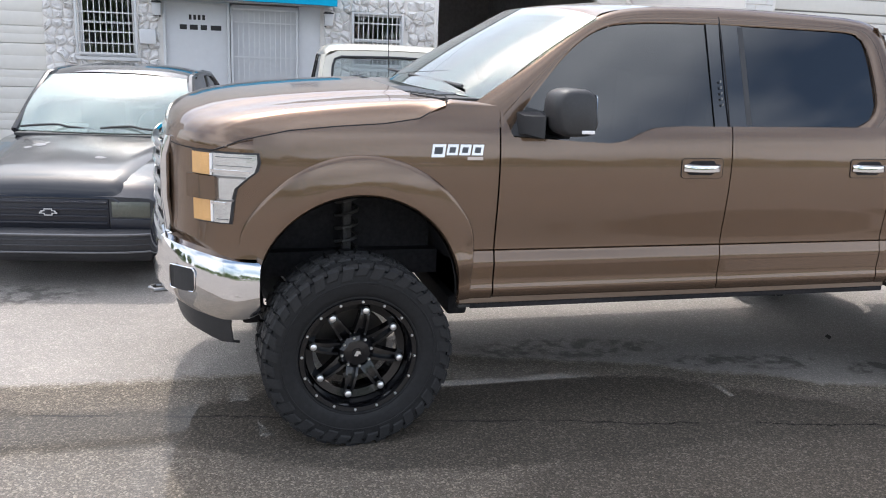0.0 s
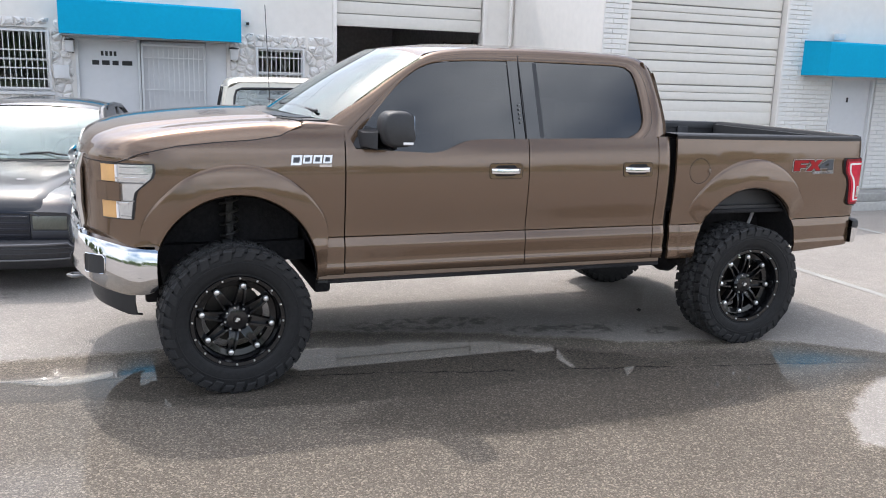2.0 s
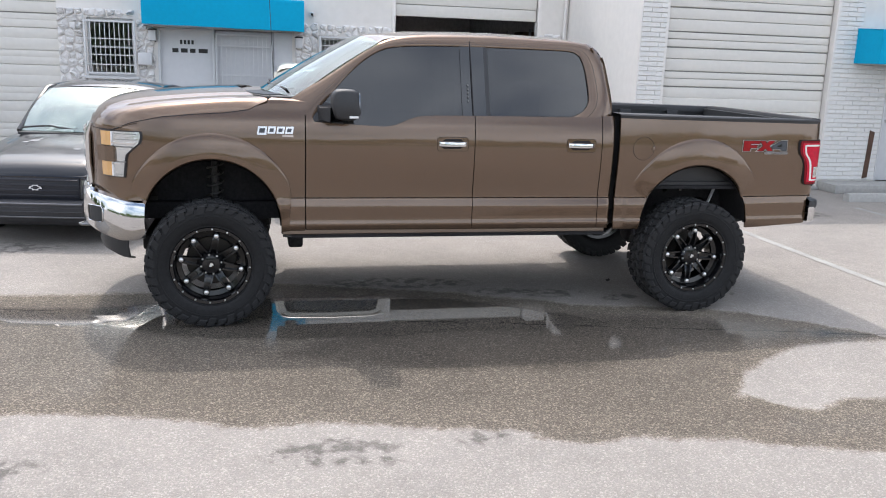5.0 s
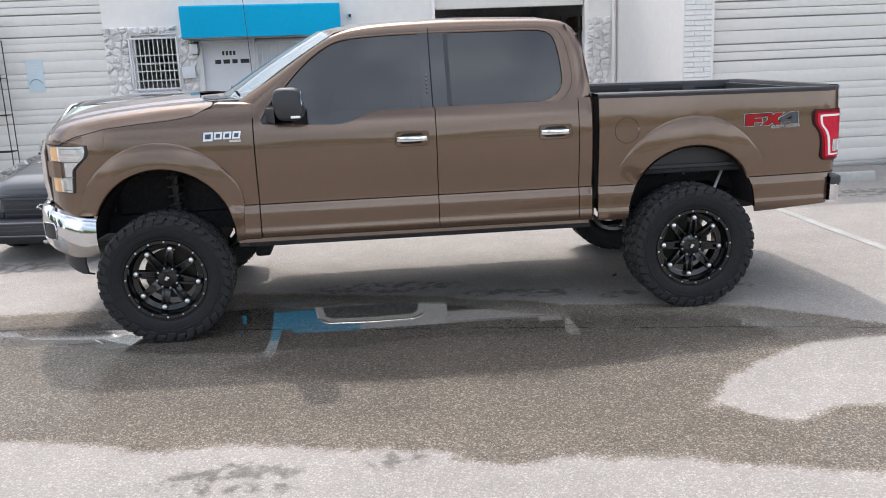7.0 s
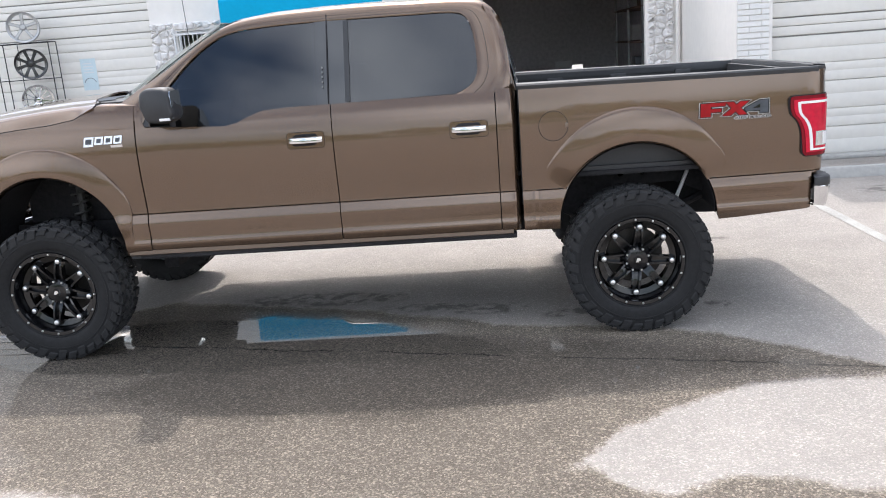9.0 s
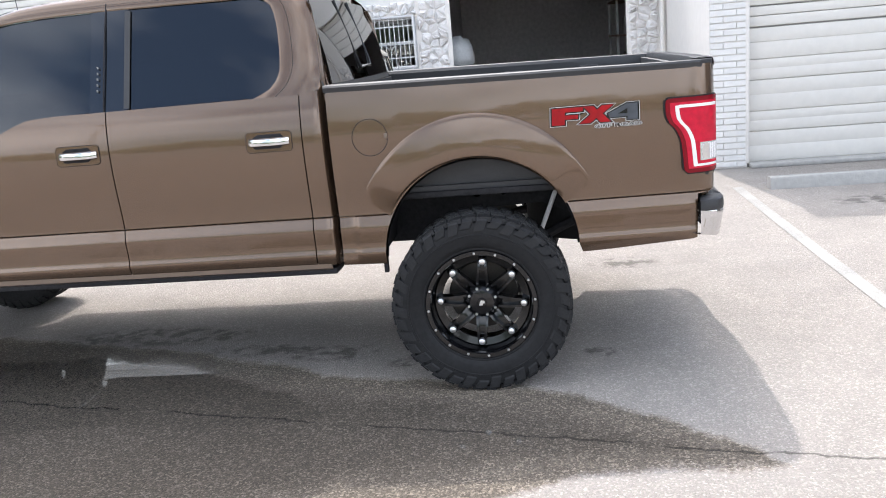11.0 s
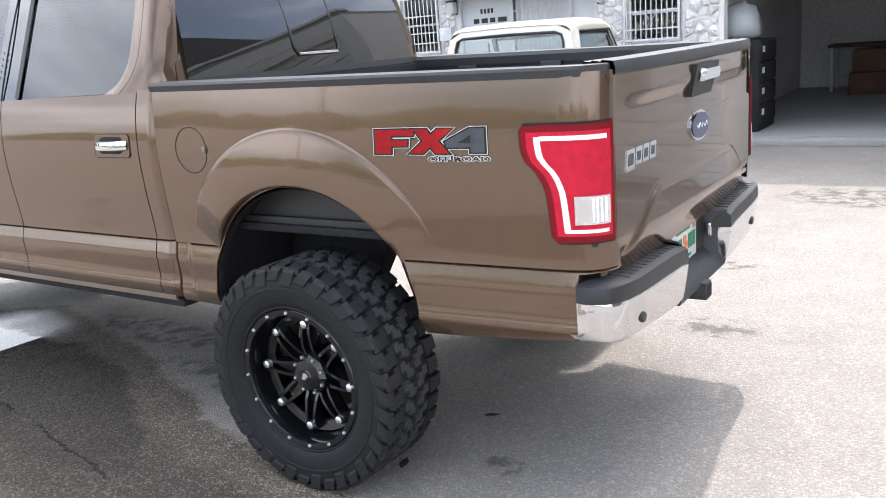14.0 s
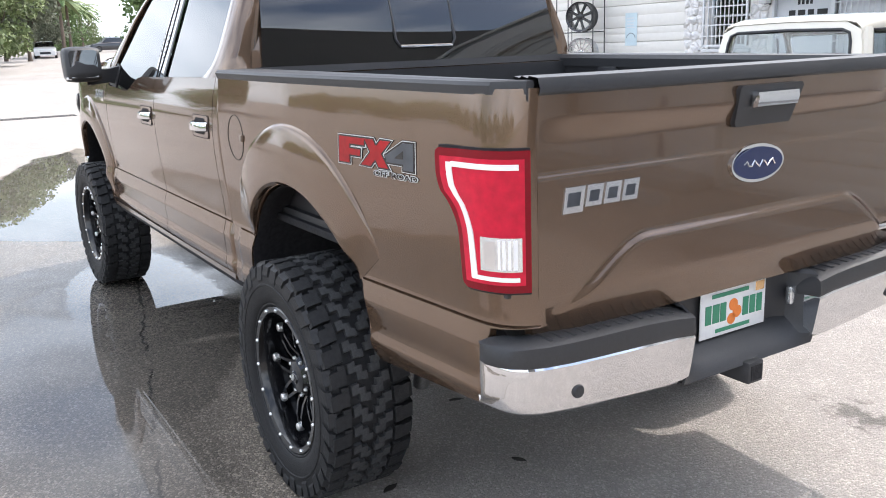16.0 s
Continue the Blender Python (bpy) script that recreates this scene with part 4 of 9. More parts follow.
# ---- wheels of the lifted pickup ----
def wheel_meshes():
    """Meshes of one off-road wheel; its axle is y, and its outer face looks to -y."""
    R, W = 0.4425, 0.31
    me = {}
    bm = bmesh.new()
    lathe(bm, [(0.268, -0.118), (0.272, -0.132), (0.282, -0.142), (0.288, -0.141), (0.292, -0.145), (0.312, -0.152), (0.345, -0.1565), (0.351, -0.1565), (0.353, -0.159), (0.359, -0.159), (0.361, -0.1565), (0.385, -0.156), (0.412, -0.150), (0.422, -0.12), (0.4255, -0.06), (0.4255, 0.06), (0.422, 0.12), (0.412, 0.150),
               (0.385, 0.156), (0.345, 0.155), (0.30, 0.145), (0.275, 0.12), (0.262, 0.10), (0.262, -0.10), (0.268, -0.118)], 72)
    me["tyre"] = finish("tyre", bm, M_RUBBER, 40)
    # tread: shoulder lugs that reach over the sidewall, and two rows of hooked centre blocks
    def block(bm, a0, a1, y0, y1, r0, r1, skew=0.0, taper=0.12):
        lo, hi = [], []
        for (a, y) in ((a0, y0), (a1, y0), (a1 + skew, y1), (a0 + skew, y1)):
            am, ym = (a0 + a1 + skew) / 2, (y0 + y1) / 2
            lo.append((r0 * math.cos(a), y, r0 * math.sin(a)))
            a2, y2 = am + (a - am) * (1 - taper), ym + (y - ym) * (1 - taper)
            hi.append((r1 * math.cos(a2), y2, r1 * math.sin(a2)))
        va, vb = [bm.verts.new(c) for c in lo], [bm.verts.new(c) for c in hi]
        bm.faces.new(vb)
        for i in range(4):
            bm.faces.new((va[i], va[(i + 1) % 4], vb[(i + 1) % 4], vb[i]))

    st = 2 * math.pi / LUGS
    for s in (-1, 1):
        for kind, long, depth in (("long", 0.149, 0.376), ("short", 0.140, 0.394)):
            bm = bmesh.new()
            block(bm, 0, st * 0.74, s * 0.080, s * long, 0.420, R, st * 0.16 * s, 0.07)
            block(bm, st * 0.30, st * 0.86, s * 0.080, s * 0.108, 0.420, R - 0.002, 0.0, 0.06)
            quad = []
            for ang, end in ((st * 0.10, st * 0.34), (st * 0.80, st * 1.10)):
                quad.append([(0.438 * math.cos(ang), s * (long - 0.008), 0.438 * math.sin(ang)), (0.425 * math.cos(ang), s * 0.1570, 0.425 * math.sin(ang)), (depth * math.cos(end), s * 0.1595, depth * math.sin(end)),
                             ((depth - 0.012) * math.cos(end), s * 0.1545, (depth - 0.012) * math.sin(end))])
            loft(bm, quad)
            for q in quad:
                vs = [bm.verts.new(c) for c in q]
                bm.faces.new((*vs, bm.verts.new((0.41 * q[0][0] / 0.438, s * 0.14, 0.41 * q[0][2] / 0.438))))
            bmesh.ops.recalc_face_normals(bm, faces=bm.faces)
            me["lug", s, kind] = finish("tread_lug", bm, M_LUG, 25)
        bm = bmesh.new()
        block(bm, 0, st * 0.40, s * 0.005, s * 0.022, 0.420, R - 0.001, 0.0, 0.08)
        block(bm, st * 0.02, st * 0.72, s * 0.020, s * 0.044, 0.420, R - 0.001, 0.0, 0.06)
        block(bm, st * 0.42, st * 0.92, s * 0.042, s * 0.072, 0.420, R - 0.001, st * 0.06 * s, 0.08)
        bmesh.ops.recalc_face_normals(bm, faces=bm.faces)
        me["block", s] = finish("tread_block", bm, M_TREAD, 25)
    bm = bmesh.new()
    lathe(bm, [(0.264, -0.112), (0.276, -0.124), (0.278, -0.134), (0.272, -0.141), (0.252, -0.139), (0.247, -0.128), (0.243, -0.10), (0.236, -0.04), (0.233, 0.02), (0.233, 0.12), (0.262, 0.125)], 64)
    me["rim"] = finish("rim", bm, M_RIM, 40)
    bm = bmesh.new()
    lathe(bm, [(0.200, -0.050), (0.234, -0.058), (0.236, -0.03), (0.200, -0.026), (0.200, -0.050)], 48)
    me["spoke_ring"] = finish("spoke_ring", bm, M_RIM, 40)
    # one spoke: a split arm
    bm = bmesh.new()
    for s in (-1, 1):
        rows = []
        for r, y, off, w, d in ((0.066, -0.060, 0.025, 0.008, 0.05), (0.11, -0.080, 0.023, 0.0075, 0.05), (0.16, -0.088, 0.019, 0.007, 0.05), (0.196, -0.086, 0.015, 0.008, 0.05), (0.226, -0.066, 0.013, 0.010, 0.04)):
            c = s * off
            rows.append([(r, y + d, c - w), (r, y, c - w * 0.8), (r, y, c + w * 0.8), (r, y + d, c + w)])
        g = loft(bm, rows)
        bm.faces.new(g[0])
        bm.faces.new(g[-1][::-1])
        loft(bm, [[r[0] for r in rows], [r[3] for r in rows]])
    loft(bm, [[(r, y + 0.030, -0.02), (r, y + 0.030, 0.02)] for r, y in ((0.066, -0.060), (0.11, -0.080), (0.16, -0.088), (0.196, -0.086), (0.226, -0.066))])
    bmesh.ops.recalc_face_normals(bm, faces=bm.faces)
    me["spoke"] = finish("spoke", bm, M_RIM, 35)
    bm = bmesh.new()
    lathe(bm, [(0.0, -0.102), (0.022, -0.10), (0.026, -0.095), (0.052, -0.092), (0.062, -0.090), (0.080, -0.074), (0.088, -0.05), (0.090, 0.03)], 8)
    me["hub_cap"] = finish("hub_cap", bm, M_RIM, 15)
    bm = bmesh.new()
    prism(bm, [(-0.014, -0.012), (0.003, -0.012), (0.005, -0.002), (0.015, 0.0), (0.011, 0.012), (-0.006, 0.014)], lambda u, v, w: (u, -0.102 - w, v), 0.003)
    bmesh.ops.recalc_face_normals(bm, faces=bm.faces)
    me["cap_badge"] = finish("cap_badge", bm, M_RIVET, 30)
    bm = bmesh.new()
    lathe(bm, [(0.0, -0.012), (0.011, -0.0118), (0.0155, -0.009), (0.0175, 0.0), (0.0175, 0.012)], 10)
    me["bolt"] = finish("bolt", bm, M_RIVET, 35)
    bm = bmesh.new()
    lathe(bm, [(0.0, -0.006), (0.0052, -0.005), (0.0074, 0.0), (0.0074, 0.006)], 8)
    me["rivet"] = finish("rivet", bm, M_RIVET, 35)
    bm = bmesh.new()
    lathe(bm, [(0.0, 0.0), (0.17, 0.0), (0.175, 0.004), (0.175, 0.02), (0.0, 0.02)], 40)
    me["brake_disc"] = finish("brake_disc", bm, M_RUSTDISC, 35)
    return me


LUGS = 38
WHEEL = wheel_meshes()


def off_road_wheel(parent, x, y, z, turn, spin):
    w = new("wheel")
    w.parent = parent
    w.matrix_basis = Matrix.Translation(Vector((x, y, z)) - ORIGIN[parent.name]) @ pose(0, 0, 0, 0, 0, turn) @ pose(0, 0, 0, 0, spin, 0)
    tagged(w, "tall mud tyre on a black split-spoke wheel")
    ORIGIN[w.name] = Vector((0, 0, 0))
    eye = Matrix.Identity(4)
    shared("tyre", WHEEL["tyre"], w, eye)
    for i in range(LUGS):
        for sd in (-1, 1):
            a = 360 / LUGS * (i + (0.5 if sd > 0 else 0.0))
            shared("tread_lug", WHEEL["lug", sd, "long" if i % 2 else "short"], w, pose(0, 0, 0, 0, -a, 0))
            shared("tread_block", WHEEL["block", sd], w, pose(0, 0, 0, 0, -360 / LUGS * (i + (0.25 if sd > 0 else 0)), 0))
    shared("rim", WHEEL["rim"], w, eye)
    shared("spoke_ring", WHEEL["spoke_ring"], w, eye)
    shared("hub_cap", WHEEL["hub_cap"], w, eye)
    shared("cap_badge", WHEEL["cap_badge"], w, eye)
    shared("brake_disc", WHEEL["brake_disc"], w, pose(0, 0.05, 0))
    for i in range(8):
        a = 45 * i
        shared("spoke", WHEEL["spoke"], w, pose(0, 0, 0, 0, -a, 0))
        shared("bolt", WHEEL["bolt"], w, pose(0.206 * math.cos(radians(a)), -0.086, 0.206 * math.sin(radians(a))))
        shared("lug_nut", WHEEL["rivet"], w, pose(0.07 * math.cos(radians(a + 22)), -0.084, 0.07 * math.sin(radians(a + 22))))
    for i in range(16):
        a = radians(22.5 * i + 8)
        shared("rivet", WHEEL["rivet"], w, pose(0.262 * math.cos(a), -0.141, 0.262 * math.sin(a)))
    return w


# ---- lifted brown crew-cab pickup; its left side lies along y = 0, its nose at -x ----
WIDE = 2.0
pickup = thing("pickup_truck", (1.84, 1.0, 0), "lifted brown metallic crew-cab pickup with chrome bumpers on tall mud tyres", "pickup truck")


def both(points, right):
    """Mirrors rows of points to the right side of the truck."""
    return [[(x, WIDE - y, z) for x, y, z in row] for row in points] if right else points


SIDE_Z = [0.60, 0.64, 0.68, 0.70, 0.715, 0.735, 0.75, 0.83, 0.845, 0.87, 0.897, 0.903, 0.909, 0.92, 0.95, 1.0, 1.1, 1.2, 1.28, 1.36, 1.44, 1.52, 1.58]
SIDE_Y = [0.060, 0.034, 0.013, 0.007, 0.006, 0.0115, 0.0135, 0.0080, 0.0085, 0.0150, 0.0222, 0.0232, 0.0250, 0.0250, 0.0238, 0.0195, 0.009, 0.003, 0.002, 0.008, 0.021, 0.043, 0.067]
BED_Y = [0.060, 0.036, 0.018, 0.012, 0.0105, 0.0155, 0.0175, 0.0120, 0.0122, 0.0172, 0.0232, 0.0242, 0.0260, 0.0260, 0.0250, 0.0215, 0.012, 0.006, 0.004, 0.007, 0.013, 0.022, 0.030]
LEVELS = [0.60, 0.62, 0.64, 0.66, 0.68, 0.69, 0.70, 0.708, 0.715, 0.725, 0.735, 0.743, 0.75, 0.77, 0.80, 0.822, 0.83, 0.838, 0.845, 0.857, 0.87, 0.885, 0.896, 0.899, 0.903, 0.907, 0.911, 0.92, 0.935, 0.95, 0.975, 1.0, 1.03, 1.06, 1.1, 1.15, 1.2, 1.24, 1.28, 1.32, 1.36, 1.40, 1.44, 1.48, 1.52, 1.55, 1.58, 1.62]
FLARES = ((0.02, 0.70, 0.60, 0.655, 0.47, 0.475), (3.69, 0.69, 0.62, 0.675, 0.475, 0.465))


# the bed draws in towards the tail, then turns a tight corner
TAIL_X = [3.0, 3.35, 3.7, 3.95, 4.1, 4.25, 4.4, 4.5, 4.6, 4.66, 4.72, 4.75, 4.775, 4.80, 4.82, 4.838]
TAIL_Y = [-0.016, -0.014, -0.002, 0.014, 0.026, 0.037, 0.048, 0.056, 0.063, 0.067, 0.074, 0.081, 0.091, 0.108, 0.130, 0.166]


def ease(t):
    t = min(1.0, max(0.0, t))
    return t * t * (3 - 2 * t)


def side_y(x, z):
    """How far the left flank lies inside y = 0."""
    y = interp(z, SIDE_Z, SIDE_Y)
    if 2.955 < x < 3.0:
        y += 0.055 * ((x - 2.955) / 0.035) ** 2
    elif x > 2.97:
        y = interp(z, SIDE_Z, BED_Y)
        if 0.77 < z < 0.95 and x > 4.2:
            y += (0.010 + 0.1 * (z - 0.77) - y) * 0.12 * ease((x - 4.2) / 0.35)
        y += interp(x, TAIL_X, TAIL_Y)
    if 3.0 < x < 3.12 and z < 0.9:
        y += 0.012 * (1 - ease((x - 3.075) / 0.03)) * ease((z - 0.66) / 0.05)
    if x > 0.4:
        y += 0.010 * max(0.0, 1 - abs(z - 0.903) / 0.004)
    if x < -0.2:
        y += 0.30 * (-0.2 - x) ** 2
    return y


def panel(name, x0, x1, nx, zb, zt, nz, label="", lip=0.02, xs=None, mat=None):
    """Flank panel on both sides, between two edge curves over x, with its edges turned in."""
    made = []
    for right in (False, True):
        bm = bmesh.new()
        rows = []
        cols = xs or [x0 + (x1 - x0) * i / nx for i in range(nx + 1)]
        for x in [cols[0], *cols, cols[-1]]:
            lo, hi = zb(x), zt(x)
            rows.append([(x, side_y(x, z), z) for z in [min(hi, max(lo, q)) for q in LEVELS]])
        for k in (0, -1):
            rows[k] = [(x, y + lip, z) for x, y, z in rows[k]]
        rows = [[(r[0][0], r[0][1] + lip, r[0][2]), *r, (r[-1][0], r[-1][1] + lip, r[-1][2])] for r in rows]
        loft(bm, both(rows, right))
        bmesh.ops.remove_doubles(bm, verts=bm.verts, dist=1e-5)
        bmesh.ops.dissolve_degenerate(bm, edges=bm.edges, dist=1e-5)
        bmesh.ops.recalc_face_normals(bm, faces=bm.faces)
        made.append(part(name, bm, mat or M_BROWN, pickup, label, 30))
    return made


def arch(cx, cz, rx, rz, floor):
    return lambda x: max(floor(x), cz + rz * math.sqrt(max(0.0, 1 - ((x - cx) / rx) ** 2))) if abs(x - cx) < rx else floor(x)


# wings, doors, cab corner, bed side
shut = lambda x: interp(x, [-0.62, -0.50, -0.30, -0.1, 0.12, 0.28, 0.36, 0.42, 0.66], [1.36, 1.41, 1.455, 1.475, 1.49, 1.515, 1.56, 1.585, 1.575])
wing_low = arch(0.02, 0.70, 0.47, 0.475, lambda x: 0.895 if x < -0.44 else (0.64 if x > 0.44 else 0.74))
cols = sorted({*[0.02 - 0.47 * math.cos(radians(a)) for a in range(0, 181, 5)], 0.492, 0.53, 0.58, 0.62, 0.655})
panel("front_wing", 0, 0, 0, wing_low, shut, 22, xs=cols)
belt = lambda x: interp(x, [0.66, 0.72, 1.22, 1.30, 1.38, 1.46, 1.6, 2.9], [1.575, 1.44, 1.415, 1.43, 1.465, 1.492, 1.50, 1.51])
sill = lambda x: interp(x, [0.4, 0.66, 2.9, 3.3], [0.66, 0.672, 0.662, 0.655])
doors_f = panel("front_door", 0.663, 1.877, 40, sill, belt, 20)
doors_r = panel("rear_door", 1.883, 2.867, 34, sill, belt, 20)
panel("cab_corner", 0, 0, 0, sill, lambda x: 1.52, 20, xs=[2.873, 2.90, 2.93, 2.955, 2.966, 2.974, 2.981, 2.987, 2.990])
for right in (False, True):
    y0, y1 = (0.075, 0.30) if not right else (WIDE - 0.30, WIDE - 0.075)
    part("cab_rear_lower", boxes((2.980, 2.988, y0, y1, 0.68, 1.50)), M_BROWN, pickup, "brown lower rear wall of the cab")
bed_low = arch(3.70, 0.69, 0.475, 0.465, lambda x: interp(x, [2.96, 3.22, 4.15, 4.3, 4.72, 4.742, 4.746, 4.85], [0.66, 0.655, 0.645, 0.65, 0.675, 0.68, 0.893, 0.90]))
bed_top = lambda x: interp(x, [3.0, 4.85], [1.524, 1.500])
cols = sorted({3.008, 3.02, 3.05, 3.075, 3.085, 3.095, 3.105, 3.12, 3.15, 3.19, 3.215, *[3.70 - 0.475 * math.cos(radians(a)) for a in range(0, 181, 5)], *[4.19 + 0.03 * i for i in range(18)], 4.72, 4.741, 4.747, 4.76, 4.775, 4.79, 4.805, 4.82, 4.83, 4.838})
panel("bed_side", 0, 0, 0, bed_low, bed_top, 24, xs=cols)
# raised lips round the wheel arches
for cx, cz, rx, rz, ix, iz in FLARES:
    for right in (False, True):
        bm = bmesh.new()
        rows = []
        for k in range(61):
            a = radians(-6 + 192 * k / 60) if cx < 1 else radians(3 + 174 * k / 60)
            c, q = math.cos(a), math.sin(a)
            if cx < 1 and c < -0.93:
                continue
            fade = 0.12 + 0.88 * ease((q + 0.02) / 0.42)
            if cx > 1:
                if q < 0.44:
                    continue
                fade = 0.05 + 0.95 * ease((q - 0.44) / 0.24)
            xi, zi = cx + ix * c, cz + iz * q
            xo, zo = cx + rx * c, cz + rz * q
            if q < 0.55:
                w = ease((0.55 - q) / 0.5)
                xo = xo + (cx + (ix + 0.06) * c - xo) * w
            row = []
            for f, o in ((-0.012, -0.004), (0.0, 0.001), (0.02, 0.006), (0.05, 0.0095), (0.12, 0.012), (0.3, 0.018), (0.5, 0.0235), (0.7, 0.0285), (0.88, 0.032), (0.955, 0.031), (1.0, 0.022), (1.005, -0.03)):
                x, z = xo + (xi - xo) * f, zo + (zi - zo) * f
                row.append((x, side_y(x, max(z, 0.6)) - o * fade, z))
            rows.append(row)
        loft(bm, both(rows, right))
        bmesh.ops.recalc_face_normals(bm, faces=bm.faces)
        part("wheel_arch_lip", bm, M_BROWN, pickup, "raised brown wheel arch lip", 32)
# sill strips and inner black shell that shows in the gaps
for right in (False, True):
    bm = bmesh.new()
    rows = [[(x, 0.03 + d, z) for d, z in ((0.06, 0.635), (0.02, 0.638), (0.0, 0.65), (0.0, 0.67))] for x in (0.5, 1.2, 2.0, 2.94)]
    loft(bm, both(rows, right))
    thick(bm, 0.01)
    part("rocker_strip", bm, M_BROWN2, pickup, "dull brown sill strip")
    y0, y1 = (0.040, 0.30) if not right else (WIDE - 0.30, WIDE - 0.040)
    part("sill_underside", boxes((0.56, 2.96, y0, y1, 0.608, 0.640), bevel=0.006), M_DARK, pickup, "dark underside of the sill")
    bm = bmesh.new()
    y0, y1 = (0.075, 0.30) if not right else (WIDE - 0.30, WIDE - 0.075)
    box(bm, 0.5, 2.95, y0, y1, 0.66, 1.40)
    part("inner_shell", bm, M_DARK, pickup, "black inner body shell")


# ---- upper cab: pillars, roof, glass ----
def cab_y(z):
    return 0.046 + 0.34 * (z - 1.5) + 0.12 * max(0.0, z - 1.5) ** 2


def glass_y(z):
    """Side glass is flat and leans in."""
    return 0.046 + 0.392 * (z - 1.5)


INNER = [(0.70, 1.445), (0.73, 1.50), (0.79, 1.575), (0.90, 1.70), (1.02, 1.82), (1.15, 1.915), (1.28, 1.965), (1.5, 1.985), (1.8, 1.992), (2.1, 1.992), (2.4, 1.99), (2.64, 1.985), (2.72, 1.958), (2.755, 1.88), (2.772, 1.76),
         (2.776, 1.65), (2.765, 1.60), (2.72, 1.545), (2.64, 1.508)]
OUTER = [(0.55, 1.585), (0.61, 1.625), (0.70, 1.682), (0.845, 1.775), (1.02, 1.895), (1.17, 1.985), (1.30, 2.035), (1.50, 2.063), (1.8, 2.075), (2.1, 2.078), (2.4, 2.072), (2.68, 2.062), (2.83, 2.035), (2.905, 1.965), (2.943, 1.84),
         (2.962, 1.71), (2.970, 1.62), (2.966, 1.56), (2.945, 1.505)]
for right in (False, True):
    bm = bmesh.new()
    rows = []
    a = smooth_path([(x, 0, z) for x, z in INNER], 60)
    b = smooth_path([(x, 0, z) for x, z in OUTER], 60)
    for p, q in zip(a, b):
        row = [(p.x, cab_y(p.z) + 0.03, p.z), (p.x, cab_y(p.z) + 0.002, p.z)]
        for f in (0.12, 0.335, 0.352, 0.36, 0.368, 0.385, 0.55, 0.75, 0.9, 1.0):
            r = p.lerp(q, f)
            dip = 0.003 if f == 0.36 else 0.0
            roundoff = 0.035 * max(0.0, f - 0.6) ** 2 / 0.16
            row.append((r.x, cab_y(r.z) - 0.004 + dip + roundoff, r.z))
        rows.append(row)
    loft(bm, both(rows, right))
    bmesh.ops.recalc_face_normals(bm, faces=bm.faces)
    part("door_frame", bm, M_BROWN, pickup, "brown window frames and pillars", 40)
    # thin dark shut line over the doors and down behind the rear door
    line = [p.lerp(q, 0.36) for p, q in zip(a, b)]
    bm = bmesh.new()
    tube(bm, [((v.x, (WIDE - cab_y(v.z) + 0.001) if right else cab_y(v.z) - 0.001, v.z)) for v in line[3:]], 0.003, 5)
    part("shut_line", bm, M_DARK, pickup, "dark door gap")
    for x0, x1, z0, z1 in ((1.868, 1.872, 1.49, 2.03),):
        bm = bmesh.new()
        tube(bm, [(x0, (WIDE - cab_y(z) + 0.002) if right else cab_y(z) - 0.002, z) for z in np.linspace(z0, z1, 8)], 0.004, 5)
        part("shut_line", bm, M_DARK, pickup, "dark door gap")
    # side glass
    def pane(name, outline, mat, inset, label):
        bm = bmesh.new()
        vs = [bm.verts.new((x, (WIDE - glass_y(z) - inset) if right else glass_y(z) + inset, z)) for x, z in outline]
        f = bm.faces.new(vs)
        bmesh.ops.triangulate(bm, faces=[f])
        thick(bm, 0.004)
        return part(name, bm, mat, pickup, label, 0)

    front_g = [(0.70, 1.445), (0.92, 1.428), (1.22, 1.412), (1.30, 1.43), (1.38, 1.465), (1.46, 1.49), (1.79, 1.50), (1.79, 1.99), (1.5, 1.985), (1.28, 1.965), (1.15, 1.915), (1.02, 1.82), (0.90, 1.70), (0.79, 1.575), (0.73, 1.50)]
    rear_g = [(1.99, 1.503), (2.64, 1.509), (2.72, 1.545), (2.765, 1.60), (2.776, 1.65), (2.772, 1.76), (2.755, 1.88), (2.72, 1.958), (2.64, 1.985), (1.99, 1.99)]
    pane("side_window", front_g, M_TINT, 0.012, "dark tinted front door window")
    pane("side_window", rear_g, M_TINT, 0.012, "dark tinted rear door window")
    pane("pillar_trim", [(1.79, 1.498), (1.99, 1.50), (1.99, 1.992), (1.79, 1.992)], M_PILLAR, 0.003, "gloss black centre pillar")
    pane("window_seal", [(1.97, 1.51), (2.0, 1.51), (2.0, 1.985), (1.97, 1.985)], M_TRIM, 0.002, "black rubber seal")
    pane("mirror_sail", [(0.705, 1.447), (0.92, 1.43), (0.90, 1.55), (0.80, 1.575), (0.735, 1.50)], M_TRIM, 0.004, "black mirror mounting panel")
    # bright code pad on the pillar
    for i in range(5):
        z = 1.60 + 0.028 * i
        y = (WIDE - cab_y(z) + 0.0) if right else cab_y(z)
        if not right:
            part("key_pad_button", boxes((1.832, 1.840, y - 0.003, y + 0.001, z, z + 0.012)), M_STEEL, pickup)

